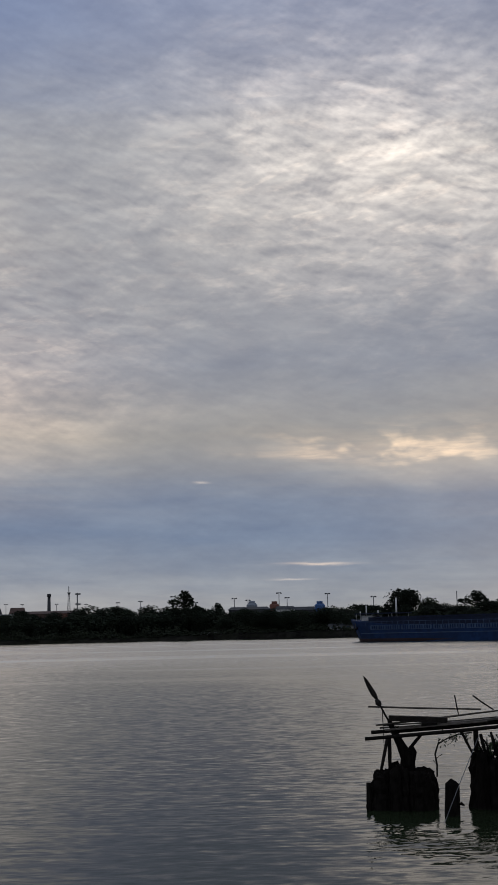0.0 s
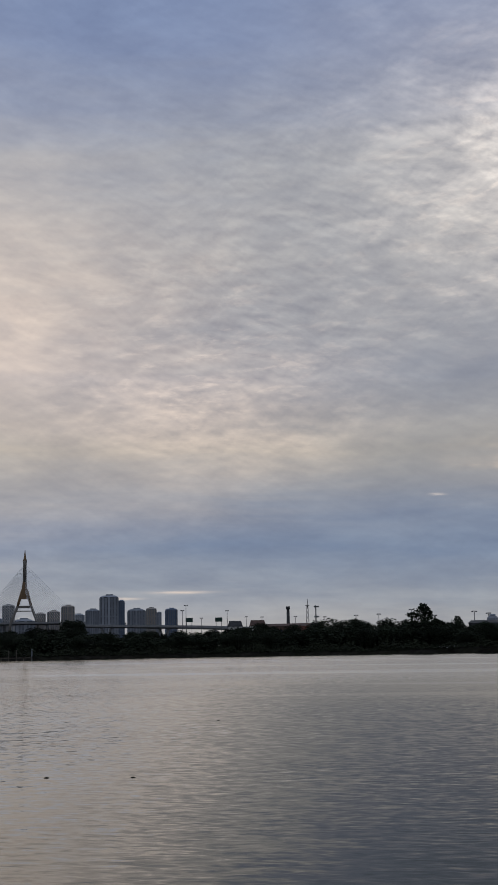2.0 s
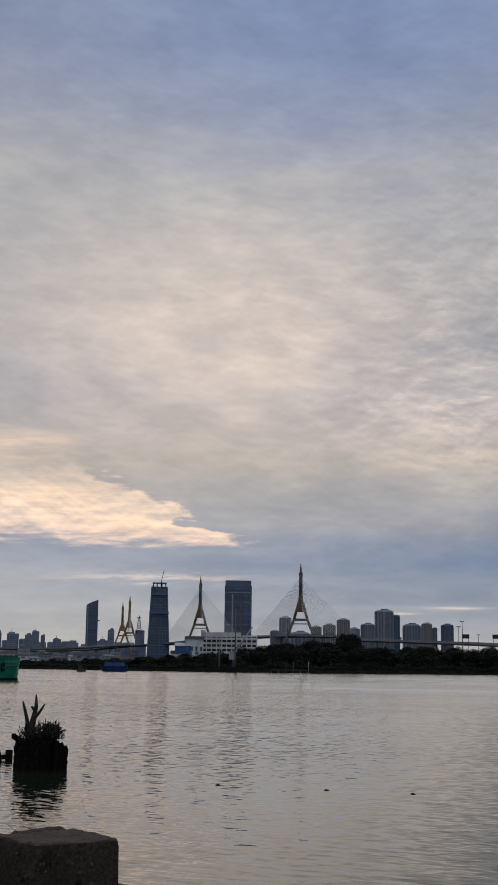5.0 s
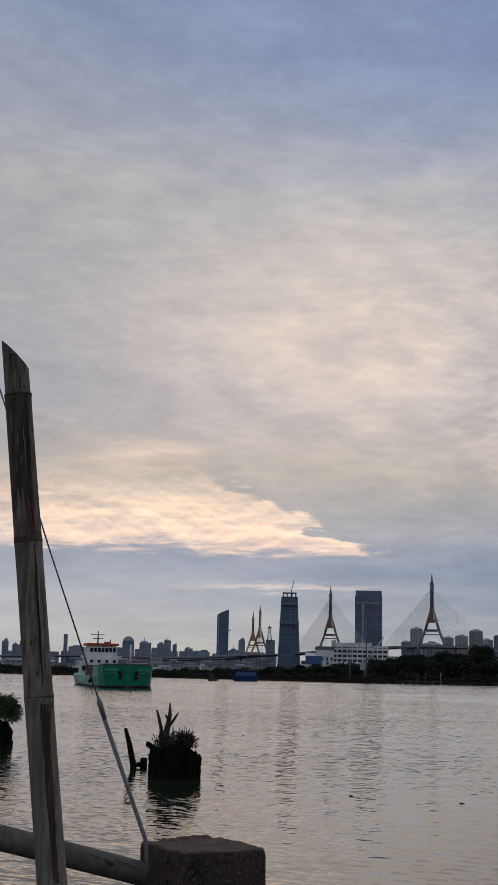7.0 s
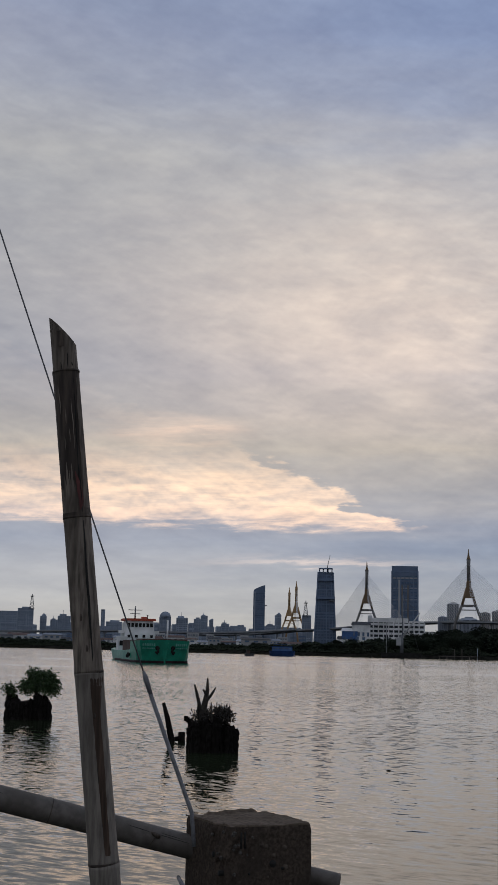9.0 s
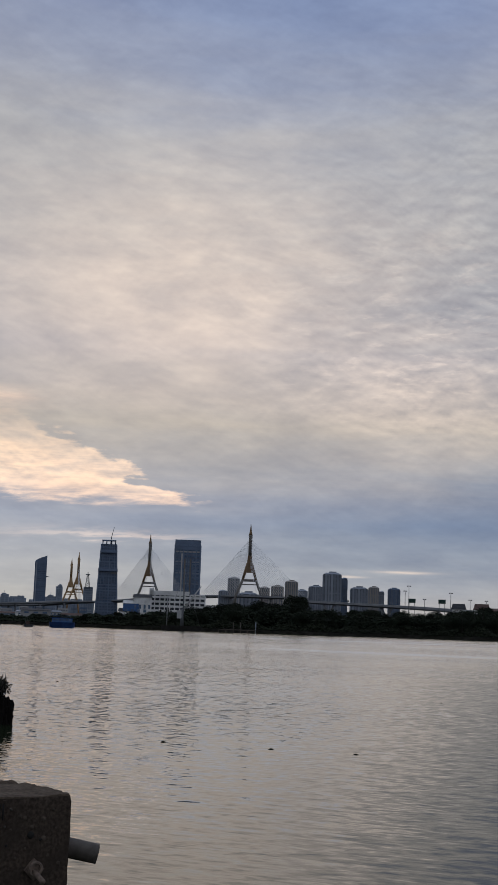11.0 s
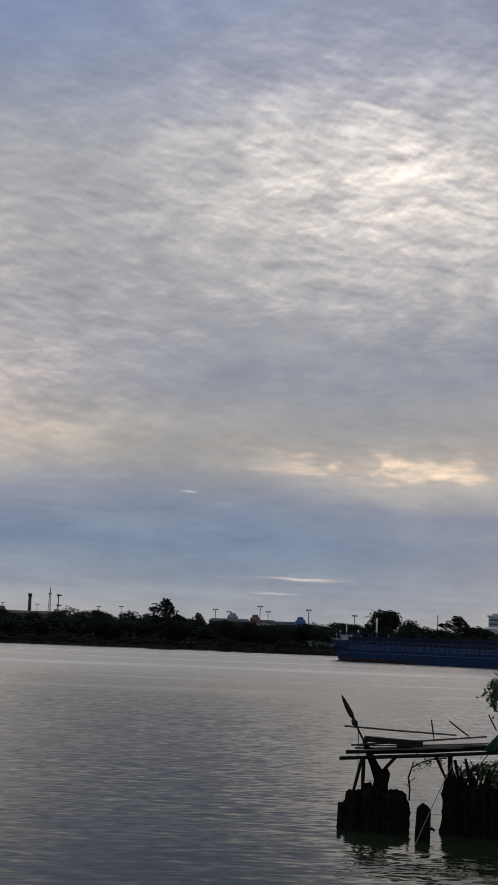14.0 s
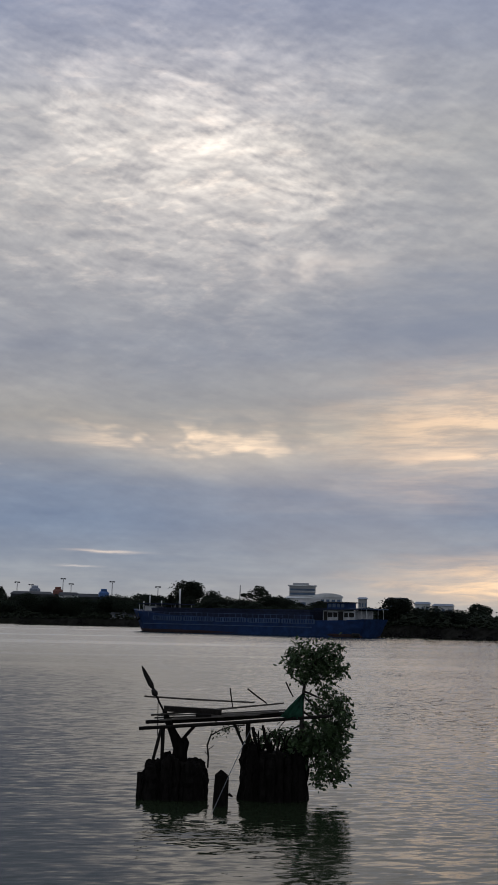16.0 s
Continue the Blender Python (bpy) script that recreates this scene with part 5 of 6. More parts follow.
root = thing("phone_mast", facing(7.79, 800, 1.5), "slim steel mast with two aerial platforms", "mast", "masts")
tube_part("pole", [(0, 0, 0), (0, 0, 27)], [0.6, 0.35], M_STEEL, root, sides=6)
for z in (20, 26.2):
    box_part("aerial_platform", (0.4, 0, z), (3.2, 1.6, 0.9), M_STEEL, root)
root = thing("radio_mast", facing(-9.07, 600, 1.5), "slim steel radio mast", "mast", "masts")
tube_part("pole", [(0, 0, 0), (0, 0, 17.4)], [0.3, 0.2], M_STEEL, root, sides=6)
for az in (12.13, 13.45):
    root = thing("road_sign", facing(az, 1180, 1.5), "small green gantry road sign above the elevated road", "road sign", "road signs")
    box_part("panel", (0, 0, 27.6), (6.6, 0.5, 3.8), M_SIGN, root)
    for x in (-2.4, 2.4):
        tube_part("post", [(x, 0.6, 0), (x, 0.6, 29)], 0.22, M_STEEL, root, sides=6)


def house(az, d, w, el_eave, el_ridge, wall, roof, label, category="house", windows=3):
    e0, e1 = 1.5 + d * math.tan(radians(el_eave)), 1.5 + d * math.tan(radians(el_ridge))
    root = thing("house" if category == "house" else category.replace(" ", "_"), facing(az, d, 1.5), label, category, "buildings on the far bank")
    dep = min(w * 0.7, 14)
    box_part("wall", (0, dep / 2, e0 / 2), (w, dep, e0), wall, root)
    bm = bmesh.new()
    o = 0.5
    prism(bm, [(-w / 2 - o, -o), (w / 2 + o, -o), (w / 2 + o, dep + o), (-w / 2 - o, dep + o)], e0, max(e1, e0 + 0.3), [(-w / 2 + w * 0.06, dep / 2), (w / 2 - w * 0.06, dep / 2), (w / 2 - w * 0.06, dep / 2 + 0.3), (-w / 2 + w * 0.06, dep / 2 + 0.3)])
    part("roof", bm, roof, root)
    for i in range(windows):
        x = ((i + 0.5) / windows - 0.5) * w * 0.9
        box_part("window", (x, -0.03, e0 * 0.78), (w / windows * 0.45, 0.25, min(1.4, e0 * 0.16)), M_WINDOW, root)
    return root


for az, d, w, e0, e1, wall, roof, lab, cat in (
        (0.15, 620, 20, 0.92, 1.05, M_ROOF_DARK, M_ROOF_DARK, "long low dark-roofed warehouse behind the trees", "warehouse"),
        (-1.45, 600, 9, 0.9, 1.04, M_WHITE, M_ROOF_DARK, "small white house with dark eaves", "house"),
        (-2.3, 620, 11, 0.85, 1.0, M_ROOF_DARK, M_ROOF_DARK, "dark low shed roof among trees", "shed"),
        (9.4, 760, 17, 0.93, 1.05, M_ROOF, M_ROOF, "brown-roofed factory shed behind the trees", "shed"),
        (8.2, 760, 20, 0.93, 1.06, M_BRICKRED, M_ROOF, "brown-roofed factory shed behind the trees", "shed"),
        (10.4, 760, 9, 0.95, 1.22, M_WHITE, M_ROOF, "gabled works building with pale front", "house"),
        (11.4, 760, 8, 0.95, 1.2, M_WHITE, M_ROOF_DARK, "small gabled works building", "house")):
    house(az, d, w, e0, e1, wall, roof, lab, cat)
for az, d, w, e0, e1, wall, roof, lab, cat in (
        (-11.9, 515, 14, 1.0, 1.1, M_WHITE, M_WHITE, "white lower wing of the hall", "hall"),
        (-14.55, 500, 3.4, 1.02, 1.1, M_PALEWALL, M_GREYWALL, "pale roof hut over the trees", "hut"),
        (-17.2, 470, 5.5, 0.85, 0.95, M_WHITE, M_GREYWALL, "white flat-roofed works building", "building"),
        (-18.1, 470, 7.5, 0.78, 0.88, M_WHITE, M_GREYWALL, "white flat-roofed works building", "building"),
        (-3.9, 432, 8.5, 0.12, 0.22, M_PALEWALL, M_ROOF_DARK, "low pale boathouse at the sea wall", "boathouse"),
        (-16.1, 330, 5.5, 0.98, 1.12, M_GREYWALL, M_ROOF_DARK, "small roof house over the trees", "hut")):
    house(az, d, w, e0, e1, wall, roof, lab, cat)
# the white office block with window bands, and the hall with a bowed roof beside it
d, z1 = 520, 1.5 + 520 * math.tan(radians(1.55))
root = thing("office_block", facing(-11.86, d, 1.5), "white flat-roofed office block with dark window bands", "office building", "buildings on the far bank")
box_part("wall", (0, 5, z1 / 2), (10.6, 10, z1), M_PALEWALL, root)
for z in (z1 - 1.5, z1 - 3.2, z1 - 4.9):
    box_part("window_band", (0, -0.05, z), (9.9, 0.3, 0.75), M_WINDOW, root)
    box_part("sun_ledge", (0, -0.35, z - 0.65), (10.9, 1.0, 0.2), M_WHITE, root)
box_part("roof_slab", (0, 5, z1 + 0.15), (11.6, 11.2, 0.35), M_WHITE, root)
box_part("roof_house", (-0.6, 5, z1 + 0.75), (6.5, 5, 0.9), M_PALEWALL, root)
z1 = 1.5 + 520 * math.tan(radians(1.06))
root = thing("sports_hall", facing(-13.0, 516, 1.5), "white hall with a low bowed roof", "hall", "buildings on the far bank")
box_part("wall", (0, 7, z1 / 2), (11.5, 14, z1), M_WHITE, root)
bm = bmesh.new()
arch = [(-6.2, z1)] + [(6.2 * math.cos(radians(a)), z1 + 1.6 * math.sin(radians(a))) for a in range(165, 0, -15)] + [(6.2, z1)]
front, back = [bm.verts.new((x, -0.4, z)) for x, z in arch], [bm.verts.new((x, 14.4, z)) for x, z in arch]
for i in range(len(arch)):
    j = (i + 1) % len(arch)
    bm.faces.new((front[i], front[j], back[j], back[i]))
bm.faces.new(front)
bm.faces.new(back[::-1])
part("bowed_roof", bm, M_WHITE, root)
for i in range(5):
    box_part("window", (-4.4 + i * 2.2, -0.06, z1 - 1.4), (1.3, 0.3, 1.0), M_WINDOW, root)
rng = random.Random(41)
for i in range(24):
    a = 28.6 + i * 0.66 + rng.uniform(-0.2, 0.2)
    d = shore(a) + rng.uniform(45, 130)
    e0 = rng.uniform(0.08, 0.30)
    wall, roof = rng.choice(((M_WHITE, M_GREYWALL), (M_PALEWALL, M_ROOF_DARK), (M_GREYWALL, M_ROOF), (M_WHITE, M_ROOF), (M_PALEWALL, M_GREYWALL)))
    house(a, d, rng.uniform(5, 12), e0, e0 + rng.uniform(0.06, 0.12), wall, roof, "small pale waterside house among the trees", "house")
for az, d, el, r, mt, lab in ((0.03, 650, 1.30, 2.6, M_GREYWALL, "grey water tank on a roof"), (-0.98, 640, 1.26, 2.4, M_BRICKRED, "red-brown domed water tower"), (-3.0, 620, 1.22, 2.5, M_BLUE, "blue painted water tank")):
    tall = 1.5 + d * math.tan(radians(el))
    root = thing("water_tank", facing(az, d, 1.5), lab, "water tank", "water tanks")
    bm = bmesh.new()
    sides = 6 if mt is M_BLUE else 10
    tube(bm, [(0, 0, tall - 6.5), (0, 0, tall - 2.0), (0, 0, tall - 1.2)], [r * 1.05, r * 1.05, r * 0.8], sides)
    tank = part("tank", bm, mt, root)
    tube_part("tank_cap", [(0, 0, tall - 1.3), (0, 0, tall - 0.1), (0, 0, tall)], [r * 0.62, r * 0.6, r * 0.4], mt, tank, sides=sides)
    tube_part("band", [(0, 0, tall - 4.4), (0, 0, tall - 4.0)], r * 1.09, M_ROOF_DARK, tank, "dark hoop", sides)
    for x, y in ((1, 1), (1, -1), (-1, 1), (-1, -1)):
        tube_part("leg", [(x * r * 0.6, y * r * 0.6, 0), (x * r * 0.6, y * r * 0.6, tall - 6.4)], 0.3, M_GREYWALL, root, sides=5)

# ---- vessels ----
def berth(bow, stern):
    """A ship's frame: origin at the bow on the water, x towards the stern."""
    d = (stern - bow).normalized()
    return Matrix.Translation(bow) @ Matrix(((d.x, -d.y, 0), (d.y, d.x, 0), (0, 0, 1))).to_4x4(), (stern - bow).length


def hull(stations):
    """A hull lofted through stations (x at water, x at deck, half breadth at water, half breadth at deck, deck height)."""
    bm = bmesh.new()
    rings = []
    for xw, xd, bw, bd, z in stations:
        xm = (xw + xd) / 2
        pts = [(xw, 0, -0.9), (xw, bw * 0.9, -0.9), (xw, bw, 0.0), (xm, (bw + bd) / 2 + 0.05, z * 0.5), (xd, bd, z)]
        rings.append([bm.verts.new(p) for p in pts] + [bm.verts.new((p[0], -p[1], p[2])) for p in pts[:0:-1]])
    n = len(rings[0])
    for a, b in zip(rings, rings[1:]):
        for j in range(n):
            bm.faces.new((a[j], a[(j + 1) % n], b[(j + 1) % n], b[j]))
    bm.faces.new(rings[0])
    bm.faces.new(rings[-1][::-1])
    return bm


# the long blue river freighter
m, L = berth(polar(-4.42, 292), polar(-15.16, 258))
ship = thing("river_freighter", m, "long low faded blue cargo barge with closed hatches", "ship")
HB = 5.4
part("hull", hull([(2.6, 0.0, 0.1, 0.5, 4.9), (3.4, 1.6, 1.4, 2.6, 4.75), (5.5, 4.2, 3.4, 4.4, 4.5), (9, 8.5, 4.9, 5.2, 4.15), (13, 13, HB, HB, 3.75), (L * 0.5, L * 0.5, HB, HB, 3.35), (L * 0.82, L * 0.82, HB, HB, 3.15), (L * 0.93, L * 0.93, 5.1, HB, 3.3), (L - 1.5, L, 4.2, 5.0, 3.6)]), M_HULL_BLUE, ship)
part("boot_stripe", hull([(2.55, 2.5, 0.14, 0.2, 0.62), (3.3, 3.1, 1.48, 1.7, 0.62), (5.4, 5.3, 3.48, 3.65, 0.62), (9, 9, 4.98, 5.08, 0.62), (13, 13, HB + 0.06, HB + 0.06, 0.62), (L * 0.93, L * 0.93, 5.2, 5.25, 0.62), (L - 1.4, L - 1.3, 4.3, 4.45, 0.62)]), M_BOOT, ship, "dark red underwater paint")
coaming = box_part("hatch_coaming", (L * 0.46, 0, 4.1), (L * 0.66, 8.6, 1.6), M_HATCH, ship, "navy hatch coaming")
n = 22
for i in range(n):
    x = L * (0.13 + 0.66 * (i + 0.5) / n)
    box_part("hatch_cover", (x, 0, 5.05 + 0.06 * (i % 2)), (L * 0.66 / n - 0.12, 8.9, 0.34), M_HATCH, coaming)
for g in range(5):
    x0 = L * (0.155 + 0.135 * g)
    wide = L * 0.122
    for z in (3.42, 2.55):
        box_part("panel_rail", (x0 + wide / 2, -HB - 0.06, z - 0.02 * g), (wide, 0.14, 0.12), M_TRIM_BLUE, ship)
    for i in range(13):
        box_part("panel_bar", (x0 + wide * i / 12, -HB - 0.06, 2.98 - 0.02 * g), (0.2 if i % 3 else 0.42, 0.13, 0.8), M_TRIM_BLUE, ship)
box_part("rubbing_strake", (L * 0.46, -HB - 0.05, 1.75), (L * 0.7, 0.2, 0.18), M_TRIM_BLUE, ship)
# fore end: windlass house, rail, bollards, foremast
box_part("foredeck_house", (5.6, 0, 5.1), (3.0, 3.6, 1.1), M_WHITE, ship, "small white bow locker")
box_part("bow_awning", (8.8, 0, 6.05), (11, 6.4, 0.22), M_HATCH, ship)
for x in (3.6, 8, 13.5):
    for y in (-3, 3):
        tube_part("awning_post", [(x, y, 4.2), (x, y, 6.05)], 0.07, M_WHITE, ship, sides=5)
tube_part("foremast", [(12.5, 0, 4), (12.5, 0, 9.4)], [0.24, 0.16], M_WHITE, ship, sides=6)
for x, z in ((3.2, 6.6), (4.9, 7.9), (8.2, 6.8)):
    tube_part("deck_pole", [(x, -1, 4.7), (x, -1, z)], 0.13, M_WHITE, ship, sides=6)
tube_part("anchor", [(4.4, -4.2, 4.1), (4.3, -4.35, 3.0), (4.6, -4.4, 2.8)], [0.12, 0.14, 0.5], M_ROOF_DARK, ship, sides=6)
# stern house
# the white is darkened to paint in the shade beneath the awning
deckhouse = box_part("deckhouse", (L * 0.895, 0, 4.2), (L * 0.12, 7.6, 2.0), M_SHADED_WHITE, ship, "dull white stern deckhouse")
for i, (x, w) in enumerate(((0.845, 0.8), (0.862, 1.1), (0.882, 0.9), (0.902, 1.1), (0.922, 0.8), (0.942, 1.1))):
    box_part("window" if i % 3 else "cabin_door", (L * x, -3.83, 4.35 if i % 3 else 4.1), (w, 0.12, 0.9 if i % 3 else 1.8), M_HOLE, deckhouse)
box_part("deckhouse_roof", (L * 0.89, 0, 5.45), (L * 0.17, 9.4, 0.24), M_HATCH, ship)
wheelhouse = box_part("wheelhouse", (L * 0.87, 0, 6.1), (4.2, 4.4, 1.3), M_HULL_BLUE, ship)
box_part("wheelhouse_roof", (L * 0.87, 0, 6.85), (5.4, 5.4, 0.2), M_ROOF_DARK, ship)
for i in range(4):
    box_part("window", (L * 0.87 - 1.5 + i, -2.23, 6.2), (0.7, 0.1, 0.7), M_WINDOW, wheelhouse)
box_part("stern_awning", (L * 0.975, 0, 5.6), (4.6, 8, 0.18), M_TRIM_BLUE, ship)
for x in (0.95, 0.975, 0.995):
    for y in (-3.6, 3.6):
        tube_part("awning_post", [(L * x, y, 3.2), (L * x, y, 5.6)], 0.07, M_WHITE, ship, sides=5)
for i in range(30):
    x = L * (0.13 + 0.68 * i / 29)
    tube_part("rail_post", [(x, -HB + 0.1, 3.2), (x, -HB + 0.1, 4.25)], 0.045, M_TRIM_BLUE, ship, sides=4)
tube_part("hand_rail", [(L * 0.13, -HB + 0.1, 4.3), (L * 0.81, -HB + 0.1, 4.1)], 0.05, M_TRIM_BLUE, ship, sides=4)
tube_part("tyre_fender", [(L * 0.96, -5.3, 0.5), (L * 0.97, -5.6, 0.45), (L * 0.985, -5.3, 0.4)], 0.35, M_HOLE, ship)

# the green coaster, bow towards the pier
m, L = berth(polar(34.12, 205), polar(35.62, 252))
ship = thing("coaster", m, "green cargo ship with white wheelhouse and orange-red roof", "ship")
B = 4.55
bow = part("hull", hull([(1.0, 0.0, 0.15, 0.5, 3.6), (1.5, 0.5, 1.9, 2.9, 3.55), (2.3, 1.4, 3.3, 4.0, 3.5), (4.2, 3.4, 4.1, 4.4, 3.45), (7, 6.6, 4.4, B, 3.4), (10, 9.8, 4.5, B, 3.4)]), M_HULL_GREEN, ship, "bright green bow")
part("after_hull", hull([(9.9, 9.7, 4.5, B, 2.0), (20, 20, 4.5, B, 1.75), (34, 34, 4.5, B, 1.75), (L - 4, L - 4, 4.0, 4.4, 1.9), (L - 1, L, 2.8, 3.4, 2.1)]), M_HULL_LIGHT, ship, "pale green weathered side")
part("boot_stripe", hull([(0.95, 0.9, 0.2, 0.25, 0.32), (1.45, 1.3, 2.0, 2.1, 0.32), (2.2, 2.1, 3.4, 3.5, 0.32), (4.2, 4.1, 4.2, 4.25, 0.32), (10, 10, 4.6, 4.62, 0.32), (34, 34, 4.6, 4.62, 0.32), (L - 1, L - 1, 2.9, 2.95, 0.32)]), M_BOOT, ship, "dark waterline paint")
box_part("hold_coaming", (20, 0, 2.6), (19, 7.4, 1.9), M_BROWN, ship, "rust-brown hold coaming")
box_part("forecastle_deck", (5.2, 0, 3.62), (8.6, 7.2, 0.3), M_BROWN, ship)
for s in (-1, 1):
    tube_part("hawse_pipe", [(1.2, s * 1.2, 2.6), (0.42, s * 1.25, 2.3)], 0.36, M_HOLE, ship, sides=10)
    tube_part("anchor", [(0.38, s * 1.2, 2.4), (0.48, s * 1.1, 1.75), (0.55, s * 1.45, 1.5)], [0.14, 0.18, 0.34], M_HOLE, ship, "black stowed anchor")
    # the name on each bow, too small to read
    for i in range(6):
        yb = 1.75 + 0.33 * i
        xb = float(np.interp(yb, (0.45, 2.7, 3.86), (0.2, 0.7, 1.58)))
        turn = Matrix.Rotation(radians(s * (-13 if yb < 2.7 else -37)), 3, "Z")
        box_part("name_bar", (xb - 0.02, s * yb, 2.85), (0.3, 0.22, 0.36 if i % 3 else 0.45), M_HULL_LIGHT, bow, "", turn)
        box_part("name_bar", (xb + 0.12, s * yb, 2.28), (0.3, 0.26, 0.15), M_HULL_LIGHT, bow, "", turn)
tube_part("foremast", [(8.5, -1.4, 3.4), (8.5, -1.4, 6.9)], [0.17, 0.13], M_WHITE, ship, sides=8)
for s in (-1, 1):
    tube_part("tyre_fender", [(9.6, s * 4.75, 1.3), (9.9, s * 4.95, 0.9), (10.3, s * 4.75, 1.3)], 0.3, M_HOLE, ship)
hx = L - 9
block = box_part("accommodation", (hx, 0, 3.4), (8, 5.6, 3.2), M_WHITE, ship, "white accommodation block")
bridge = box_part("bridge_deck", (hx, 0, 5.9), (7, 5.2, 1.9), M_WHITE, ship)
box_part("bridge_wing", (hx - 1, 0, 5.1), (3.0, 7.4, 0.5), M_WHITE, ship)
box_part("bridge_roof", (hx, 0, 7.35), (7.6, 5.8, 0.42), M_ORANGE, ship, "orange-red bridge roof")
box_part("bridge_top", (hx, 0, 7.0), (6.4, 4.8, 0.5), M_WHITE, ship)
for i in range(7):
    box_part("bridge_window", (hx - 3.55, -2.1 + i * 0.7, 6.35), (0.12, 0.5, 0.72), M_HOLE, bridge)
for i in range(4):
    box_part("porthole", (hx - 4.05, -2.1 + i * 1.4, 4.3), (0.12, 0.5, 0.5), M_HOLE, block)
mast = tube_part("signal_mast", [(hx, 0.6, 7.3), (hx, 0.6, 9.9)], [0.16, 0.1], M_STEEL, ship, sides=6)
for z, w in ((9.2, 2.6), (8.5, 1.9)):
    tube_part("yard", [(hx, 0.6 - w / 2, z), (hx, 0.6 + w / 2, z)], 0.07, M_STEEL, mast, sides=5)
tube_part("radar", [(hx - 1, -1.6, 7.4), (hx - 1, -1.6, 8.2), (hx - 1, -1.6, 8.3)], [0.1, 0.1, 0.4], M_STEEL, ship)
house = box_part("side_house", (hx - 4.4, 3.4, 2.9), (2.6, 1.8, 2.6), M_WHITE, ship)
box_part("side_window", (hx - 5.75, 3.4, 3.0), (0.1, 1.1, 0.9), M_HOLE, house)
tube_part("funnel", [(hx + 3, -1.5, 5), (hx + 3, -1.5, 8)], [0.7, 0.6], M_ORANGE, ship)

# a blue ferry and a tug further up
ship = thing("ferry", facing(28.96, 412, 0), "small blue passenger ferry with open upper deck", "boat", "small boats")
bm = bmesh.new()
prism(bm, [(-3.6, -1.5), (3.6, -1.5), (4.0, 0), (3.6, 1.5), (-3.6, 1.5), (-3.8, 0)], -0.4, 1.6, [(-3.8, -1.7), (3.8, -1.7), (4.3, 0), (3.8, 1.7), (-3.8, 1.7), (-4.0, 0)])
part("hull", bm, M_HULL_BLUE, ship)
cabin = box_part("cabin", (0.1, 0, 2.2), (6.4, 2.6, 1.2), M_BLUE, ship)
for i in range(6):
    box_part("window", (-2.5 + i, -1.33, 2.35), (0.7, 0.08, 0.5), M_WINDOW, cabin)
box_part("roof", (0, 0, 2.95), (7, 3.0, 0.2), M_HULL_BLUE, ship)
for x in (-2.6, 0, 2.6):
    tube_part("roof_post", [(x, -1.2, 2.9), (x, -1.2, 3.5)], 0.06, M_STEEL, ship, sides=4)
box_part("awning", (0, 0, 3.55), (5.6, 2.6, 0.14), M_TRIM_BLUE, ship)
ship = thing("tugboat", facing(30.43, 385, 0), "small dark tugboat on the river", "boat", "small boats")
bm = bmesh.new()
prism(bm, [(-1.2, -0.7), (1.2, -0.7), (1.5, 0), (1.2, 0.7), (-1.2, 0.7)], -0.3, 0.7, [(-1.3, -0.8), (1.3, -0.8), (1.8, 0), (1.3, 0.8), (-1.3, 0.8)])
part("hull", bm, M_ROOF_DARK, ship)
box_part("wheelhouse", (-0.1, 0, 1.15), (1.1, 1.0, 0.9), M_BROWN, ship)
tube_part("funnel", [(-0.7, 0, 0.7), (-0.7, 0, 1.8)], 0.14, M_ROOF_DARK, ship, sides=6)

# moored white crane barge at the far bank, and the landing stage beside it
ship = thing("crane_barge", facing(23.7, 424, 0), "white crane barge moored at the far bank", "boat")
bm = bmesh.new()
prism(bm, [(-6, -1.8), (6.2, -1.8), (6.2, 1.8), (-6, 1.8)], -0.4, 1.7, [(-6.6, -1.9), (7, -1.9), (7, 1.9), (-6.6, 1.9)])
part("hull", bm, M_BARGE, ship, "black rusty hull")
tube_part("mast", [(0.6, 0, 1.6), (0.6, 0, 20.4)], [0.3, 0.16], M_STEEL, ship, sides=6)
tube_part("derrick", [(0.8, 0, 7.2), (6.2, 0, 14.8)], [0.34, 0.2], M_PALEWALL, ship, sides=6)
tube_part("topping_wire", [(0.6, 0, 19.5), (6.2, 0, 14.8)], 0.06, M_WIRE, ship, sides=4)
box_part("winch_house", (-0.7, 0, 5.4), (1.5, 1.5, 2.6), M_PALEWALL, ship)
tube_part("crane_column", [(0.2, 0, 1.6), (0.2, 0, 7.4)], 0.55, M_STEEL, ship, sides=8)
tube_part("aft_pole", [(-4.7, 0, 1.6), (-4.7, 0, 11.5)], 0.13, M_PALEWALL, ship, sides=5)
for s in (-1, 1):
    tube_part("stay", [(0.6, 0, 19.8), (0.6 + s * 5.2, 0, 2.6)], 0.06, M_WIRE, ship, sides=4)
root = thing("landing_stage", facing(21.2, 424, 0), "low timber landing stage with tall posts", "jetty")
box_part("deck", (0, 0, 0.95), (12.6, 2.6, 0.22), M_PLANK, root)
for x in (-6, -3.6, -1.2, 1.2, 3.6, 6):
    tube_part("pile", [(x, -1.1, -1), (x, -1.1, 1.0 if abs(x) != 1.2 else 3.4)], 0.13, M_PLANK, root, sides=6)
tube_part("tall_post", [(6.2, 0, -1), (6.2, 0, 3.6)], 0.13, M_GREYWALL, root, sides=6)
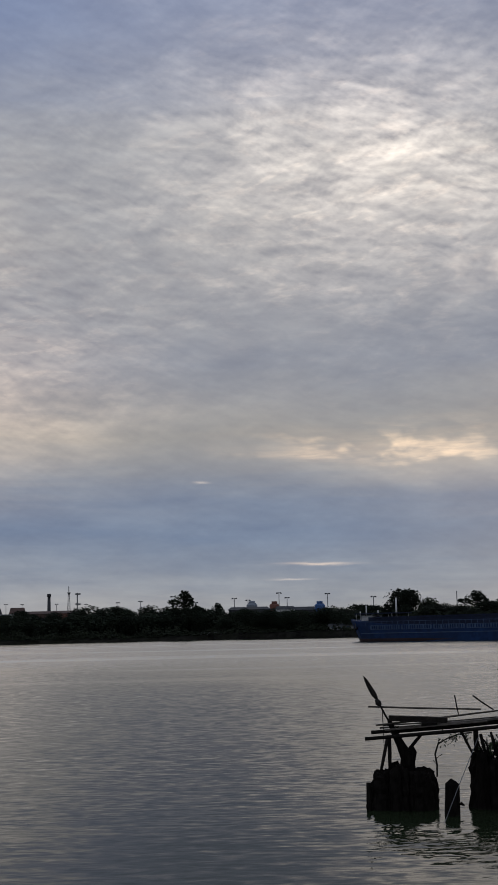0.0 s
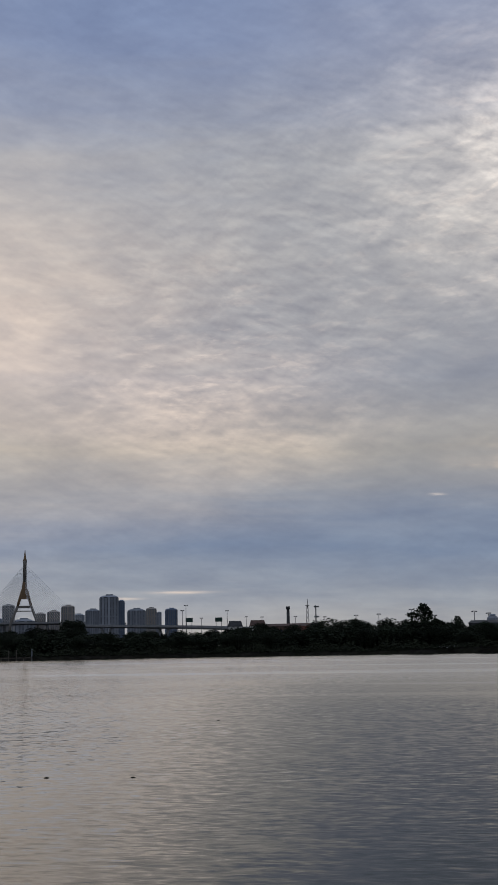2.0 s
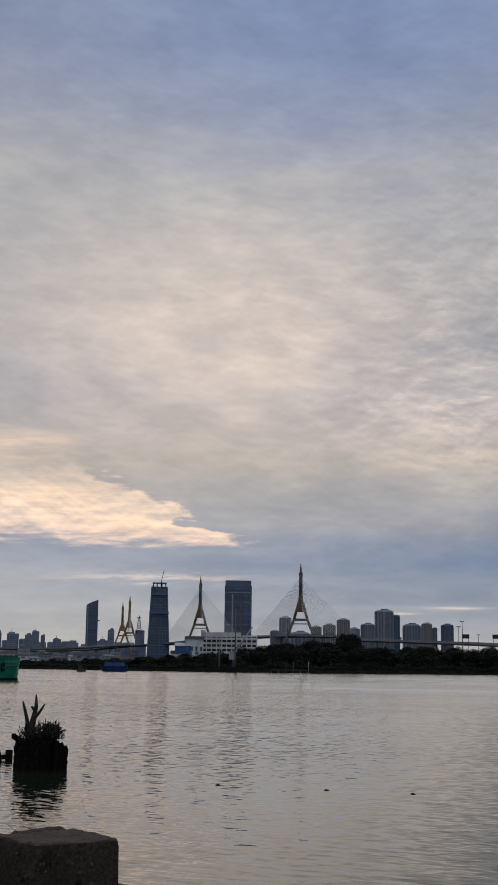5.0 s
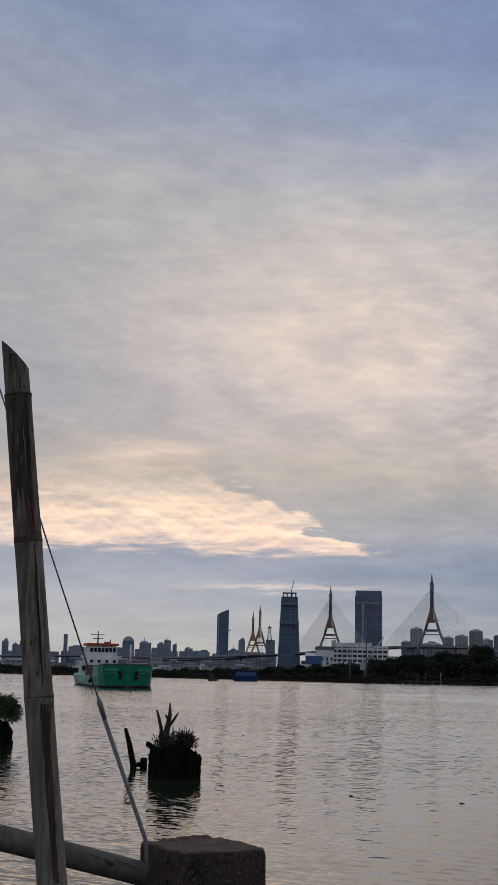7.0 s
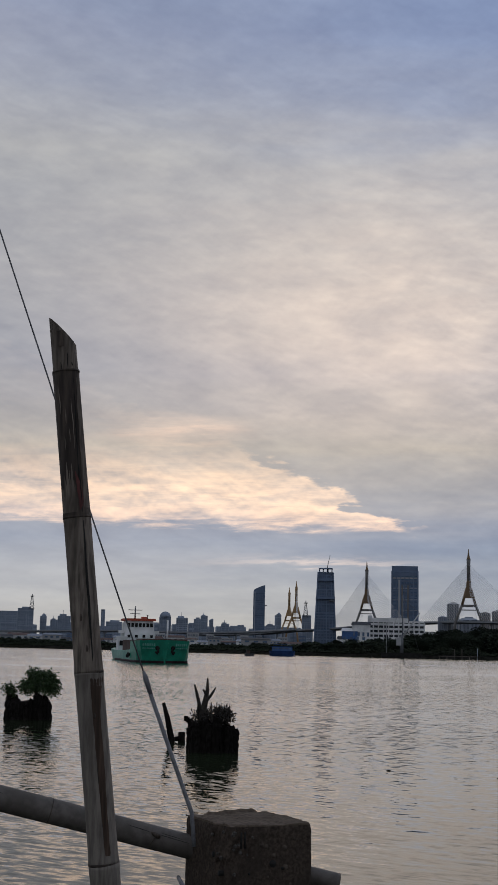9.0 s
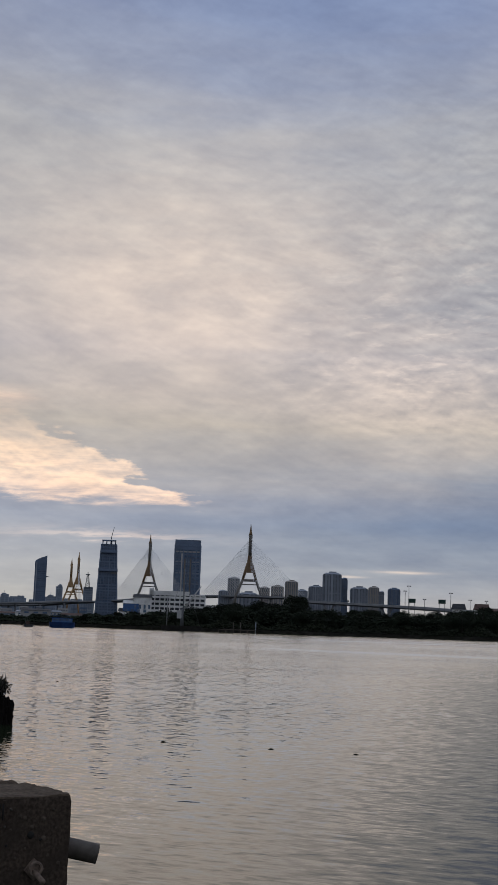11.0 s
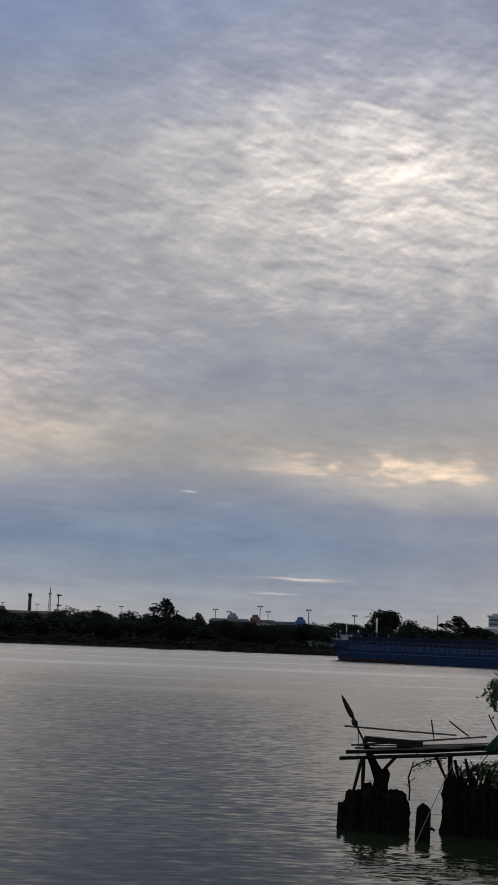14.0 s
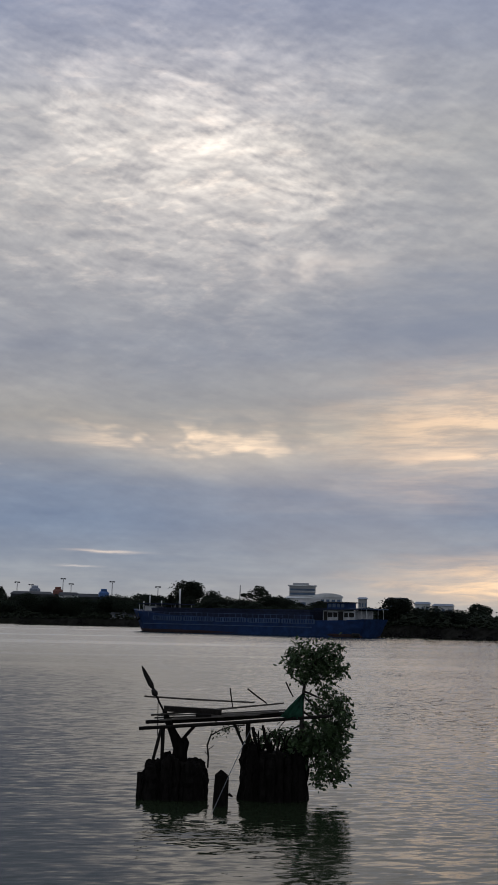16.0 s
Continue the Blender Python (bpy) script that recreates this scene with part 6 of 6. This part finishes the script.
# pale skiff drawn up on the bank
root = thing("rowing_boat", facing(2.0, shore(2.0) + 5, 2.1, 8), "pale upturned skiff on the far bank", "boat", "small boats")
bm = bmesh.new()
prism(bm, [(-4, -0.3), (-2, -0.8), (2, -0.8), (4, -0.2), (2, 0.8), (-2, 0.8)], -0.2, 0.45, [(-3, -0.1), (-1.5, -0.35), (1.5, -0.35), (3, -0.1), (1.5, 0.35), (-1.5, 0.35)])
part("planking", bm, M_PALEWALL, root)


# ---- old pile clusters in the river ----
def piles(root, centre, wide, deep, top, count, seed, thick=0.11, lean=0.03):
    """Rotten upright timbers packed in an oval; top(x): the height of the ragged edge."""
    rng = random.Random(seed)
    spots = []
    for i in range(count):
        a = 2 * math.pi * i / count
        spots.append((math.cos(a) * (wide / 2 - thick * 1.35), math.sin(a) * (deep / 2 - thick * 1.35)))
    spots += [(x * (wide / 2 - thick), y) for x, y in ((-0.6, 0.02), (-0.2, -0.05), (0.25, 0.05), (0.62, -0.03))]
    for x, y in spots:
        z = top(x) * rng.uniform(0.76, 1.06)
        r = thick * rng.choice((0.7, 0.9, 1.1, 1.3, 1.5)) * rng.uniform(0.9, 1.1)
        bm = bmesh.new()
        lx, ly = rng.uniform(-lean, lean), rng.uniform(-lean, lean)
        fs = (0.0, 0.15, 0.3, 0.45, 0.6, 0.72, 0.83, 0.92, 1.0)
        rr = [r * w * rng.uniform(0.86, 1.12) for w in (1.04, 1.0, 1.0, 0.98, 0.97, 0.95, 0.9, 0.8, 0.55)]
        tube(bm, [(x, y, -1.2)] + [(x + lx * f, y + ly * f, 0.03 + (z - 0.03) * f) for f in fs], [r * 1.05] + rr, 10)
        for vt in bm.verts:
            w = noise.noise_vector(vt.co * 6 + Vector((seed, 0, 0))) * 0.032 + noise.noise_vector(vt.co * 19 + Vector((0, seed, 0))) * 0.022
            vt.co += Vector((w.x, w.y, 0)) + (Vector((0, 0, w.z * 2.6)) if vt.co.z > z * 0.8 else Vector())
        bmesh.ops.translate(bm, verts=bm.verts[:], vec=centre)
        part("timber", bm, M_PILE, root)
    # soil and rot packed between the timbers
    bm = bmesh.new()
    grid = []
    for i in range(9):
        f = i / 8
        ring = []
        for j in range(28):
            a = 2 * math.pi * j / 28
            shrink = 0.97 - 0.22 * f ** 3
            x, y = math.cos(a) * (wide / 2 - thick * 1.1) * shrink, math.sin(a) * (deep / 2 - thick * 1.1) * shrink
            p = Vector((x, y, -0.6 + (top(x) * 0.86 + 0.6) * f))
            p += noise.noise_vector(p * 5 + Vector((seed, 2, 0))) * 0.05
            ring.append(bm.verts.new(p + Vector(centre)))
        grid.append(ring)
    for a, b in zip(grid, grid[1:]):
        for j in range(28):
            bm.faces.new((a[j], a[(j + 1) % 28], b[(j + 1) % 28], b[j]))
    bm.faces.new(grid[-1])
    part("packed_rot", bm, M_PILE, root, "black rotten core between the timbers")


def leaves(name, rng, lobes, count, length, parent, droop=0.3, label=""):
    """Small pointed leaves, each a folded blade, scattered in bunches through the lobes."""
    verts, faces = [], []
    tot = sum(w for _, _, w in lobes)
    for c, r, w in lobes:
        bunches = max(3, int(count * w / tot / 9))
        for _ in range(bunches):
            d = np.array([rng.gauss(0, 1) for _ in range(3)])
            d /= np.linalg.norm(d)
            b = np.array(c) + d * np.array(r) * rng.uniform(0.35, 1.0) ** 0.6
            for _ in range(9):
                p = b + np.array([rng.gauss(0, 1) for _ in range(3)]) * length * 0.6
                dirn = np.array([rng.gauss(0, 1), rng.gauss(0, 1), rng.gauss(-droop, 0.8)])
                dirn /= np.linalg.norm(dirn)
                side = np.cross(dirn, np.array([rng.gauss(0, 1), rng.gauss(0, 1), rng.gauss(0, 1)]))
                side /= np.linalg.norm(side) + 1e-6
                nrm = np.cross(dirn, side)
                ll = length * rng.uniform(0.7, 1.3)
                i = len(verts)
                verts += [tuple(p), tuple(p + dirn * ll * 0.45 + side * ll * 0.23 + nrm * ll * 0.05), tuple(p + dirn * ll - nrm * ll * 0.1), tuple(p + dirn * ll * 0.45 - side * ll * 0.23 + nrm * ll * 0.05)]
                faces += [(i, i + 1, i + 2), (i, i + 2, i + 3)]
    me = bpy.data.meshes.new(name)
    me.from_pydata(verts, [], faces)
    me.materials.append(M_LEAF)
    ob = new(name, me)
    ob.parent = parent
    return tagged(ob, label)


U, UZ = 0.00430, 0.00415
M0 = Matrix.Translation(near(-8.13, 0, 22.1, STAND_RIGHT) - Vector((0, 0, 3.0))) @ pose(0, 0, 0, 0, 0, -8.13)


def at(u, v, y=0.0):
    """A place on the upright plane of the old staging: u to the right, v down, in steps of about 4 mm."""
    return Vector((u * U - 1.522, y, 2.812 - v * UZ))


def ragged(points):
    us, vs = [p[0] * U - 1.522 for p in points], [2.812 - p[1] * UZ for p in points]
    return lambda x: float(np.interp(x, us, vs))


clusters = "old pile clusters"
root = thing("pile_cluster", M0, "black rotten timber pile cluster standing in the river", "pile cluster", clusters)
c = at(197, 680)
prof = ragged([(52, 665), (68, 600), (85, 566), (115, 540), (180, 500), (225, 500), (260, 525), (300, 536), (342, 545)])
piles(root, Vector((c.x, 0, 0)), 1.26, 0.95, lambda x: prof(x + c.x), 24, 1, 0.085, 0.05)
tube_part("stub", [at(62, 720, -0.3), at(62, 570, -0.3)], [0.05, 0.035], M_PILE, root)
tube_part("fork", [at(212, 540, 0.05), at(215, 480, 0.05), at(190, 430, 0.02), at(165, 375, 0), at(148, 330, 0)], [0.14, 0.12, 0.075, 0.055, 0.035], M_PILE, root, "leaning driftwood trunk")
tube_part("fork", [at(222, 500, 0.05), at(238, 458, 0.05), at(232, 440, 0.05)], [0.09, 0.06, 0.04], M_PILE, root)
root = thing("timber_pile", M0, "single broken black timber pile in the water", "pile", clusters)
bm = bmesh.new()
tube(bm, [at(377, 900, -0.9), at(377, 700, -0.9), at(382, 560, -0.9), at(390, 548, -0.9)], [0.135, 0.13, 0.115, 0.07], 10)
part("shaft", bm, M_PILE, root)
tube_part("snag", [at(408, 630, -0.95), at(424, 640, -0.95)], [0.03, 0.012], M_PILE, root)
root = thing("pile_cluster", M0, "black rotten timber pile cluster with shrub rooted on it", "pile cluster", clusters)
c = at(590, 680)
prof = ragged([(452, 468), (490, 452), (560, 462), (640, 470), (725, 500)])
piles(root, Vector((c.x, 0.05, 0)), 1.20, 1.0, lambda x: prof(x + c.x), 22, 2, 0.09, 0.04)
for i in range(11):
    u = 500 + i * 14 + random.uniform(-5, 5)
    tube_part("root", [at(u, 480, -0.2), at(u + random.uniform(-14, 14), 440, -0.25), at(u + random.uniform(-25, 25), 395 + random.uniform(-8, 18), -0.2)], [0.018, 0.014, 0.008], M_PILE, root, sides=5)

# staging of beams and poles across both clusters
root = thing("timber_staging", M0, "makeshift platform of driftwood beams and poles", "platform")


def spar(name, a, b, r, mt, y0=0.0, y1=0.0, label="", sides=7):
    p, q = at(a[0], a[1], y0), at(b[0], b[1], y1)
    mid = p.lerp(q, 0.5) + Vector((0, 0, -0.006 + 0.01 * noise.noise(p * 3)))
    return tube_part(name, [p, mid, q], [r, r * 1.05, r * 0.85], mt, root, label, sides)


spar("beam", (56, 398), (812, 334), 0.030, M_PLANK_DARK, -0.35, -0.3)
spar("beam", (75, 381), (700, 334), 0.032, M_PLANK_DARK, 0.1, 0.1)
spar("beam", (160, 380), (640, 342), 0.045, M_PLANK_DARK, 0.35, 0.35)
for u0, v0, u1, v1, r, y in ((98, 349, 622, 292, 0.016, -0.1), (110, 362, 640, 338, 0.015, 0.05), (120, 355, 560, 330, 0.013, 0.2), (250, 352, 655, 322, 0.014, -0.25), (65, 279, 508, 297, 0.0155, 0.25)):
    spar("pole", (u0, v0), (u1, v1), r, M_PLANK, y, y + 0.08)
for u0, v0, u1, v1, r in ((408, 236, 420, 315, 0.011), (478, 238, 556, 296, 0.013), (630, 206, 661, 268, 0.012), (122, 290, 124, 435, 0.007)):
    spar("stick", (u0, v0), (u1, v1), r, M_PLANK_DARK, 0.1, 0.1)
for u0, v0, u1, v1, r in ((142, 392, 107, 545, 0.028), (148, 392, 146, 525, 0.032), (271, 388, 222, 444, 0.028), (428, 378, 466, 462, 0.022), (482, 368, 482, 465, 0.042), (500, 388, 516, 466, 0.028), (540, 380, 556, 465, 0.022), (352, 330, 356, 378, 0.014)):
    spar("strut", (u0, v0), (u1, v1), r, M_PLANK_DARK, -0.1, -0.15)
box_part("plank", at(262, 326, -0.1), (0.98, 0.2, 0.085), M_PLANK_DARK, root, "thick dark plank", Matrix.Rotation(radians(4.5), 3, "Y") @ Matrix.Rotation(radians(-2), 3, "Y"))
for i, (u, v, w) in enumerate(((330, 350, 1.7), (360, 344, 1.5), (420, 342, 1.6), (470, 336, 1.4))):
    box_part("plank", at(u, v, -0.25 + 0.17 * i), (w, 0.12, 0.02), M_PLANK, root, "pale weathered plank", Matrix.Rotation(radians(4.3), 3, "Y").transposed())
box_part("bundle", at(305, 344, -0.22), (0.26, 0.14, 0.06), M_PLANK_DARK, root, "dark rag bundle", Matrix.Rotation(radians(8), 3, "X"))
# old paddle stuck upright
root = thing("paddle", M0, "old dark wooden paddle standing blade up", "paddle")
bm = bmesh.new()
rings = tube(bm, [at(54, 152), at(62, 168), at(78, 200), at(93, 228), at(104, 246)], [0.006, 0.026, 0.042, 0.046, 0.02], 10)
for vt in bm.verts:
    vt.co.y *= 0.35
part("blade", bm, M_PLANK_DARK, root)
tube_part("shaft", [at(103, 244), at(128, 298), at(155, 350)], 0.016, M_PLANK_DARK, root)
tube_part("binding", [at(100, 246), at(109, 262), at(116, 272)], [0.03, 0.055, 0.03], M_HOLE, root, "dark rag binding")
# green sheet hung on the shrub
bm = bmesh.new()
rows = []
for i in range(9):
    f = i / 8
    lft, rgt = at(690 - 92 * f, 248 + 97 * f, -0.25), at(698 - 4 * f, 250 + 95 * f, -0.2)
    rows.append([bm.verts.new(lft.lerp(rgt, j / 8) + Vector((0, 0.05 * math.sin(j * 2.1 + i * 0.5) - 0.1 * f, 0.012 * math.sin(j * 1.7) * f))) for j in range(9)])
for a, b in zip(rows, rows[1:]):
    for j in range(8):
        bm.faces.new((a[j], a[j + 1], b[j + 1], b[j]))
bmesh.ops.solidify(bm, geom=bm.faces[:], thickness=0.006)
whole("tarpaulin", bm, M_TARP, "crumpled green tarpaulin draped at the platform's end", "tarpaulin", m=M0, smooth=True)
# the shrub
rng = random.Random(5)
root = thing("shrub", M0, "leafy green shrub growing out of the pile cluster", "shrub")
tube_part("trunk", [at(690, 500), at(695, 400), at(694, 300), at(704, 215), at(712, 180)], [0.05, 0.04, 0.034, 0.026, 0.014], M_BARK, root)
for pts in (((704, 215), (740, 170), (790, 120)), ((706, 205), (690, 150), (660, 110)), ((700, 240), (770, 270), (840, 300)), ((694, 320), (780, 380), (850, 400)), ((695, 400), (760, 470), (800, 560)), ((692, 440), (740, 520), (765, 610)), ((690, 430), (640, 450), (600, 440)), ((704, 215), (660, 190), (620, 150)), ((706, 200), (745, 120), (735, 60)), ((700, 260), (740, 300), (800, 330)), ((695, 380), (640, 410), (560, 415)), ((780, 380), (820, 470), (850, 600)), ((694, 300), (650, 340), (600, 400))):
    tube_part("branch", [at(u, v, rng.uniform(-0.15, 0.15)) for u, v in pts], [0.02, 0.013, 0.005], M_BARK, root, sides=5)
ux = lambda u, v, y=0.0: tuple(at(u, v, y))
leaves("foliage", rng, [(ux(650, 115), (.14, .22, .2), 2.4), (ux(690, 85), (.2, .25, .2), 3), (ux(740, 125), (.24, .3, .24), 5), (ux(800, 95), (.2, .25, .22), 4), (ux(835, 145), (.12, .22, .14), 1.8), (ux(700, 180), (.17, .25, .1), 1.6), (ux(775, 185), (.2, .25, .1), 1.8),
                        (ux(790, 245), (.1, .2, .09), 0.7), (ux(740, 290), (.08, .2, .1), 0.5), (ux(835, 280), (.16, .22, .14), 2.2), (ux(780, 320), (.2, .25, .14), 2), (ux(845, 335), (.17, .25, .22), 3.4),
                        (ux(838, 400), (.18, .25, .2), 3.6), (ux(760, 410), (.38, .35, .24), 9), (ux(690, 460), (.3, .3, .2), 6), (ux(800, 475), (.3, .3, .22), 6), (ux(765, 570), (.1, .15, .24), 2.4), (ux(835, 560), (.14, .15, .18), 2.8), (ux(850, 480), (.12, .2, .14), 1.6),
                        (ux(610, 425), (.3, .3, .1), 2.4), (ux(540, 440), (.2, .3, .07), 1)], 6200, 0.092, root, 0.5)
# creeper between the clusters
root = thing("creeper", M0, "bare twisting creeper hanging under the platform", "plant")
tube_part("stem", [at(470, 385, 0.1), at(415, 392, 0.1), at(372, 408, 0.1), at(335, 430, 0.1), at(322, 470, 0.1), at(328, 515, 0.1), at(326, 560, 0.1)], [0.014, 0.012, 0.011, 0.014, 0.016, 0.016, 0.014], M_BARK, root, sides=6)
for pts in (((335, 430), (345, 405)), ((322, 490), (338, 478), (350, 470)), ((326, 510), (314, 495)), ((380, 405), (385, 390))):
    tube_part("twig", [at(u, v, 0.1) for u, v in pts], 0.006, M_BARK, root, sides=5)
leaves("foliage", random.Random(8), [(ux(420, 400, 0.1), (.2, .1, .06), 3), (ux(355, 418, 0.1), (.1, .08, .06), 1)], 130, 0.05, root)
# mooring line from the platform into the water
root = thing("mooring_line", M0, "thin pale line slanting down into the water", "rope")
tube_part("line", [at(492, 388, -0.4), at(410, 550, -1.1), at(345, 680, -1.8), at(262, 820, -2.8)], 0.006, M_ROPE, root, sides=6)

# second and third cluster, further off
V = 0.0063
M1 = Matrix.Translation(near(31.95, 0, 37.0, STAND_LEFT) - Vector((0, 0, 3.0))) @ pose(0, 0, 0, 0, 0, 31.95)


def at1(u, v, y=0.0):
    return Vector(((u - 1205) * V, y, (440 - v) * V * 0.95))


root = thing("pile_cluster", M1, "black pile cluster with dead branches and reeds", "pile cluster", clusters)
piles(root, Vector((0, 0, 0)), 1.46, 1.1, lambda x: float(np.interp(x, [-0.75, -0.5, 0.1, 0.45, 0.55, 0.68], [0.84, 0.92, 0.98, 0.78, 0.72, 0.86])), 22, 3, 0.10, 0.06)
tube_part("dead_stem", [at1(1165, 300), at1(1160, 250), at1(1170, 200), at1(1178, 150), at1(1177, 95)], [0.13, 0.10, 0.08, 0.055, 0.02], M_BARK, root)
tube_part("dead_stem", [at1(1140, 290), at1(1142, 220), at1(1130, 170), at1(1119, 128)], [0.07, 0.055, 0.045, 0.025], M_BARK, root)
tube_part("dead_stem", [at1(1172, 205), at1(1195, 175), at1(1215, 140)], [0.05, 0.04, 0.02], M_BARK, root)
tube_part("dead_stem", [at1(1174, 175), at1(1158, 150)], [0.045, 0.03], M_BARK, root)
for i in range(95):
    u = random.choice((random.uniform(1190, 1285), random.uniform(1100, 1200), random.uniform(1215, 1280)))
    tube_part("reed", [at1(u, 300, random.uniform(-0.3, 0.3)), at1(u + random.uniform(-6, 6), (265 if u < 1190 else 205) + random.uniform(-10, 55))], [0.018, 0.006], M_BARK, root, sides=4)
tuft = leaves("grass_tuft", random.Random(12), [((0.12, 0, 1.0), (.32, .4, .2), 4), ((0.35, 0, 0.98), (.24, .4, .22), 3), ((-0.3, 0, 0.98), (.3, .35, .12), 2)], 1000, 0.10, root, -0.8)
tuft.data.materials[0] = M_BARK
for i in range(3):
    bm = bmesh.new()
    box(bm, at1(1085 + i * 8, 285 + i * 6, -0.2), (0.12, 0.12, 0.14))
    part("clod", bm, M_PILE, root)
root = thing("timber_pile", Matrix.Translation(near(33.95, 0, 40.0, STAND_LEFT) - Vector((0, 0, 3.0))) @ pose(0, 0, 0, 0, 0, 33.95), "leaning broken black pile with a short stub", "pile", clusters)
k1 = 40 / 37 * V
tube_part("shaft", [((965 - 985) * k1, 0, (440 - 262) * k1), ((985 - 985) * k1, 0, (440 - 330) * k1), ((1005 - 985) * k1, 0, (440 - 420) * k1), ((1012 - 985) * k1, 0, -0.6)], [0.05, 0.08, 0.10, 0.10], M_PILE, root)
root = thing("timber_pile", Matrix.Translation(near(33.3, 0, 40.5, STAND_LEFT) - Vector((0, 0, 3.0))) @ pose(0, 0, 0, 0, 0, 33.3), "short black pile stub at the waterline", "pile", clusters)
tube_part("shaft", [(0, 0, -0.6), (0, 0, 0.28), (0, 0, 0.31)], [0.11, 0.11, 0.08], M_PILE, root)
tube_part("chunk", [(-0.3, 0, 0.08), (0.02, 0, 0.12)], [0.06, 0.09], M_PILE, root)
V2 = 0.00868
M2 = Matrix.Translation(near(40.05, 0, 51.0, STAND_LEFT) - Vector((0, 0, 3.0))) @ pose(0, 0, 0, 0, 0, 40.05)
root = thing("pile_cluster", M2, "black pile cluster topped by a round green bush", "pile cluster", clusters)
piles(root, Vector((0, 0, 0)), 1.88, 1.3, lambda x: float(np.interp(x, [-0.95, -0.6, -0.1, 0.4, 0.9], [0.85, 0.92, 0.72, 0.95, 0.8])), 26, 4, 0.135, 0.05)
root = thing("shrub", M2, "round leafy green bush on the pile cluster", "shrub")
tube_part("trunk", [(0.25, 0, 0.6), (0.3, 0, 1.0), (0.35, 0, 1.4)], [0.09, 0.06, 0.03], M_BARK, root)
tube_part("trunk", [(-0.8, 0, 0.6), (-0.8, 0, 1.2)], [0.05, 0.02], M_BARK, root)
leaves("foliage", random.Random(9), [((0.4, 0, 1.42), (.55, .5, .34), 8), ((-0.05, 0, 1.3), (.35, .4, .2), 3), ((0.9, 0, 1.3), (.35, .4, .3), 4), ((0.3, 0, 1.75), (.4, .4, .16), 3), ((0.75, 0, 1.7), (.3, .3, .15), 2), ((0.5, 0, 1.05), (.6, .5, .18), 3), ((-0.75, 0, 1.2), (.22, .2, .17), 1.6), ((-0.55, 0, 1.0), (.15, .2, .1), 0.7)], 4300, 0.12, root, 0.1)

# bits of driftwood on the water
for az, d in ((24.3, 33), (19.6, 32), (15.9, 31.5), (22.9, 75), (29.0, 62), (12.2, 55)):
    bm = bmesh.new()
    tube(bm, [(-0.06, 0, 0.0), (0.0, 0.01, 0.012), (0.07, 0, 0.0)], [0.01, 0.022, 0.008], 6)
    ob = whole("driftwood", bm, M_PILE, "small dark bit of driftwood afloat", "driftwood", m=facing(az, d, 0.0, random.uniform(-30, 30)))
    tagged(ob, group="floating driftwood")
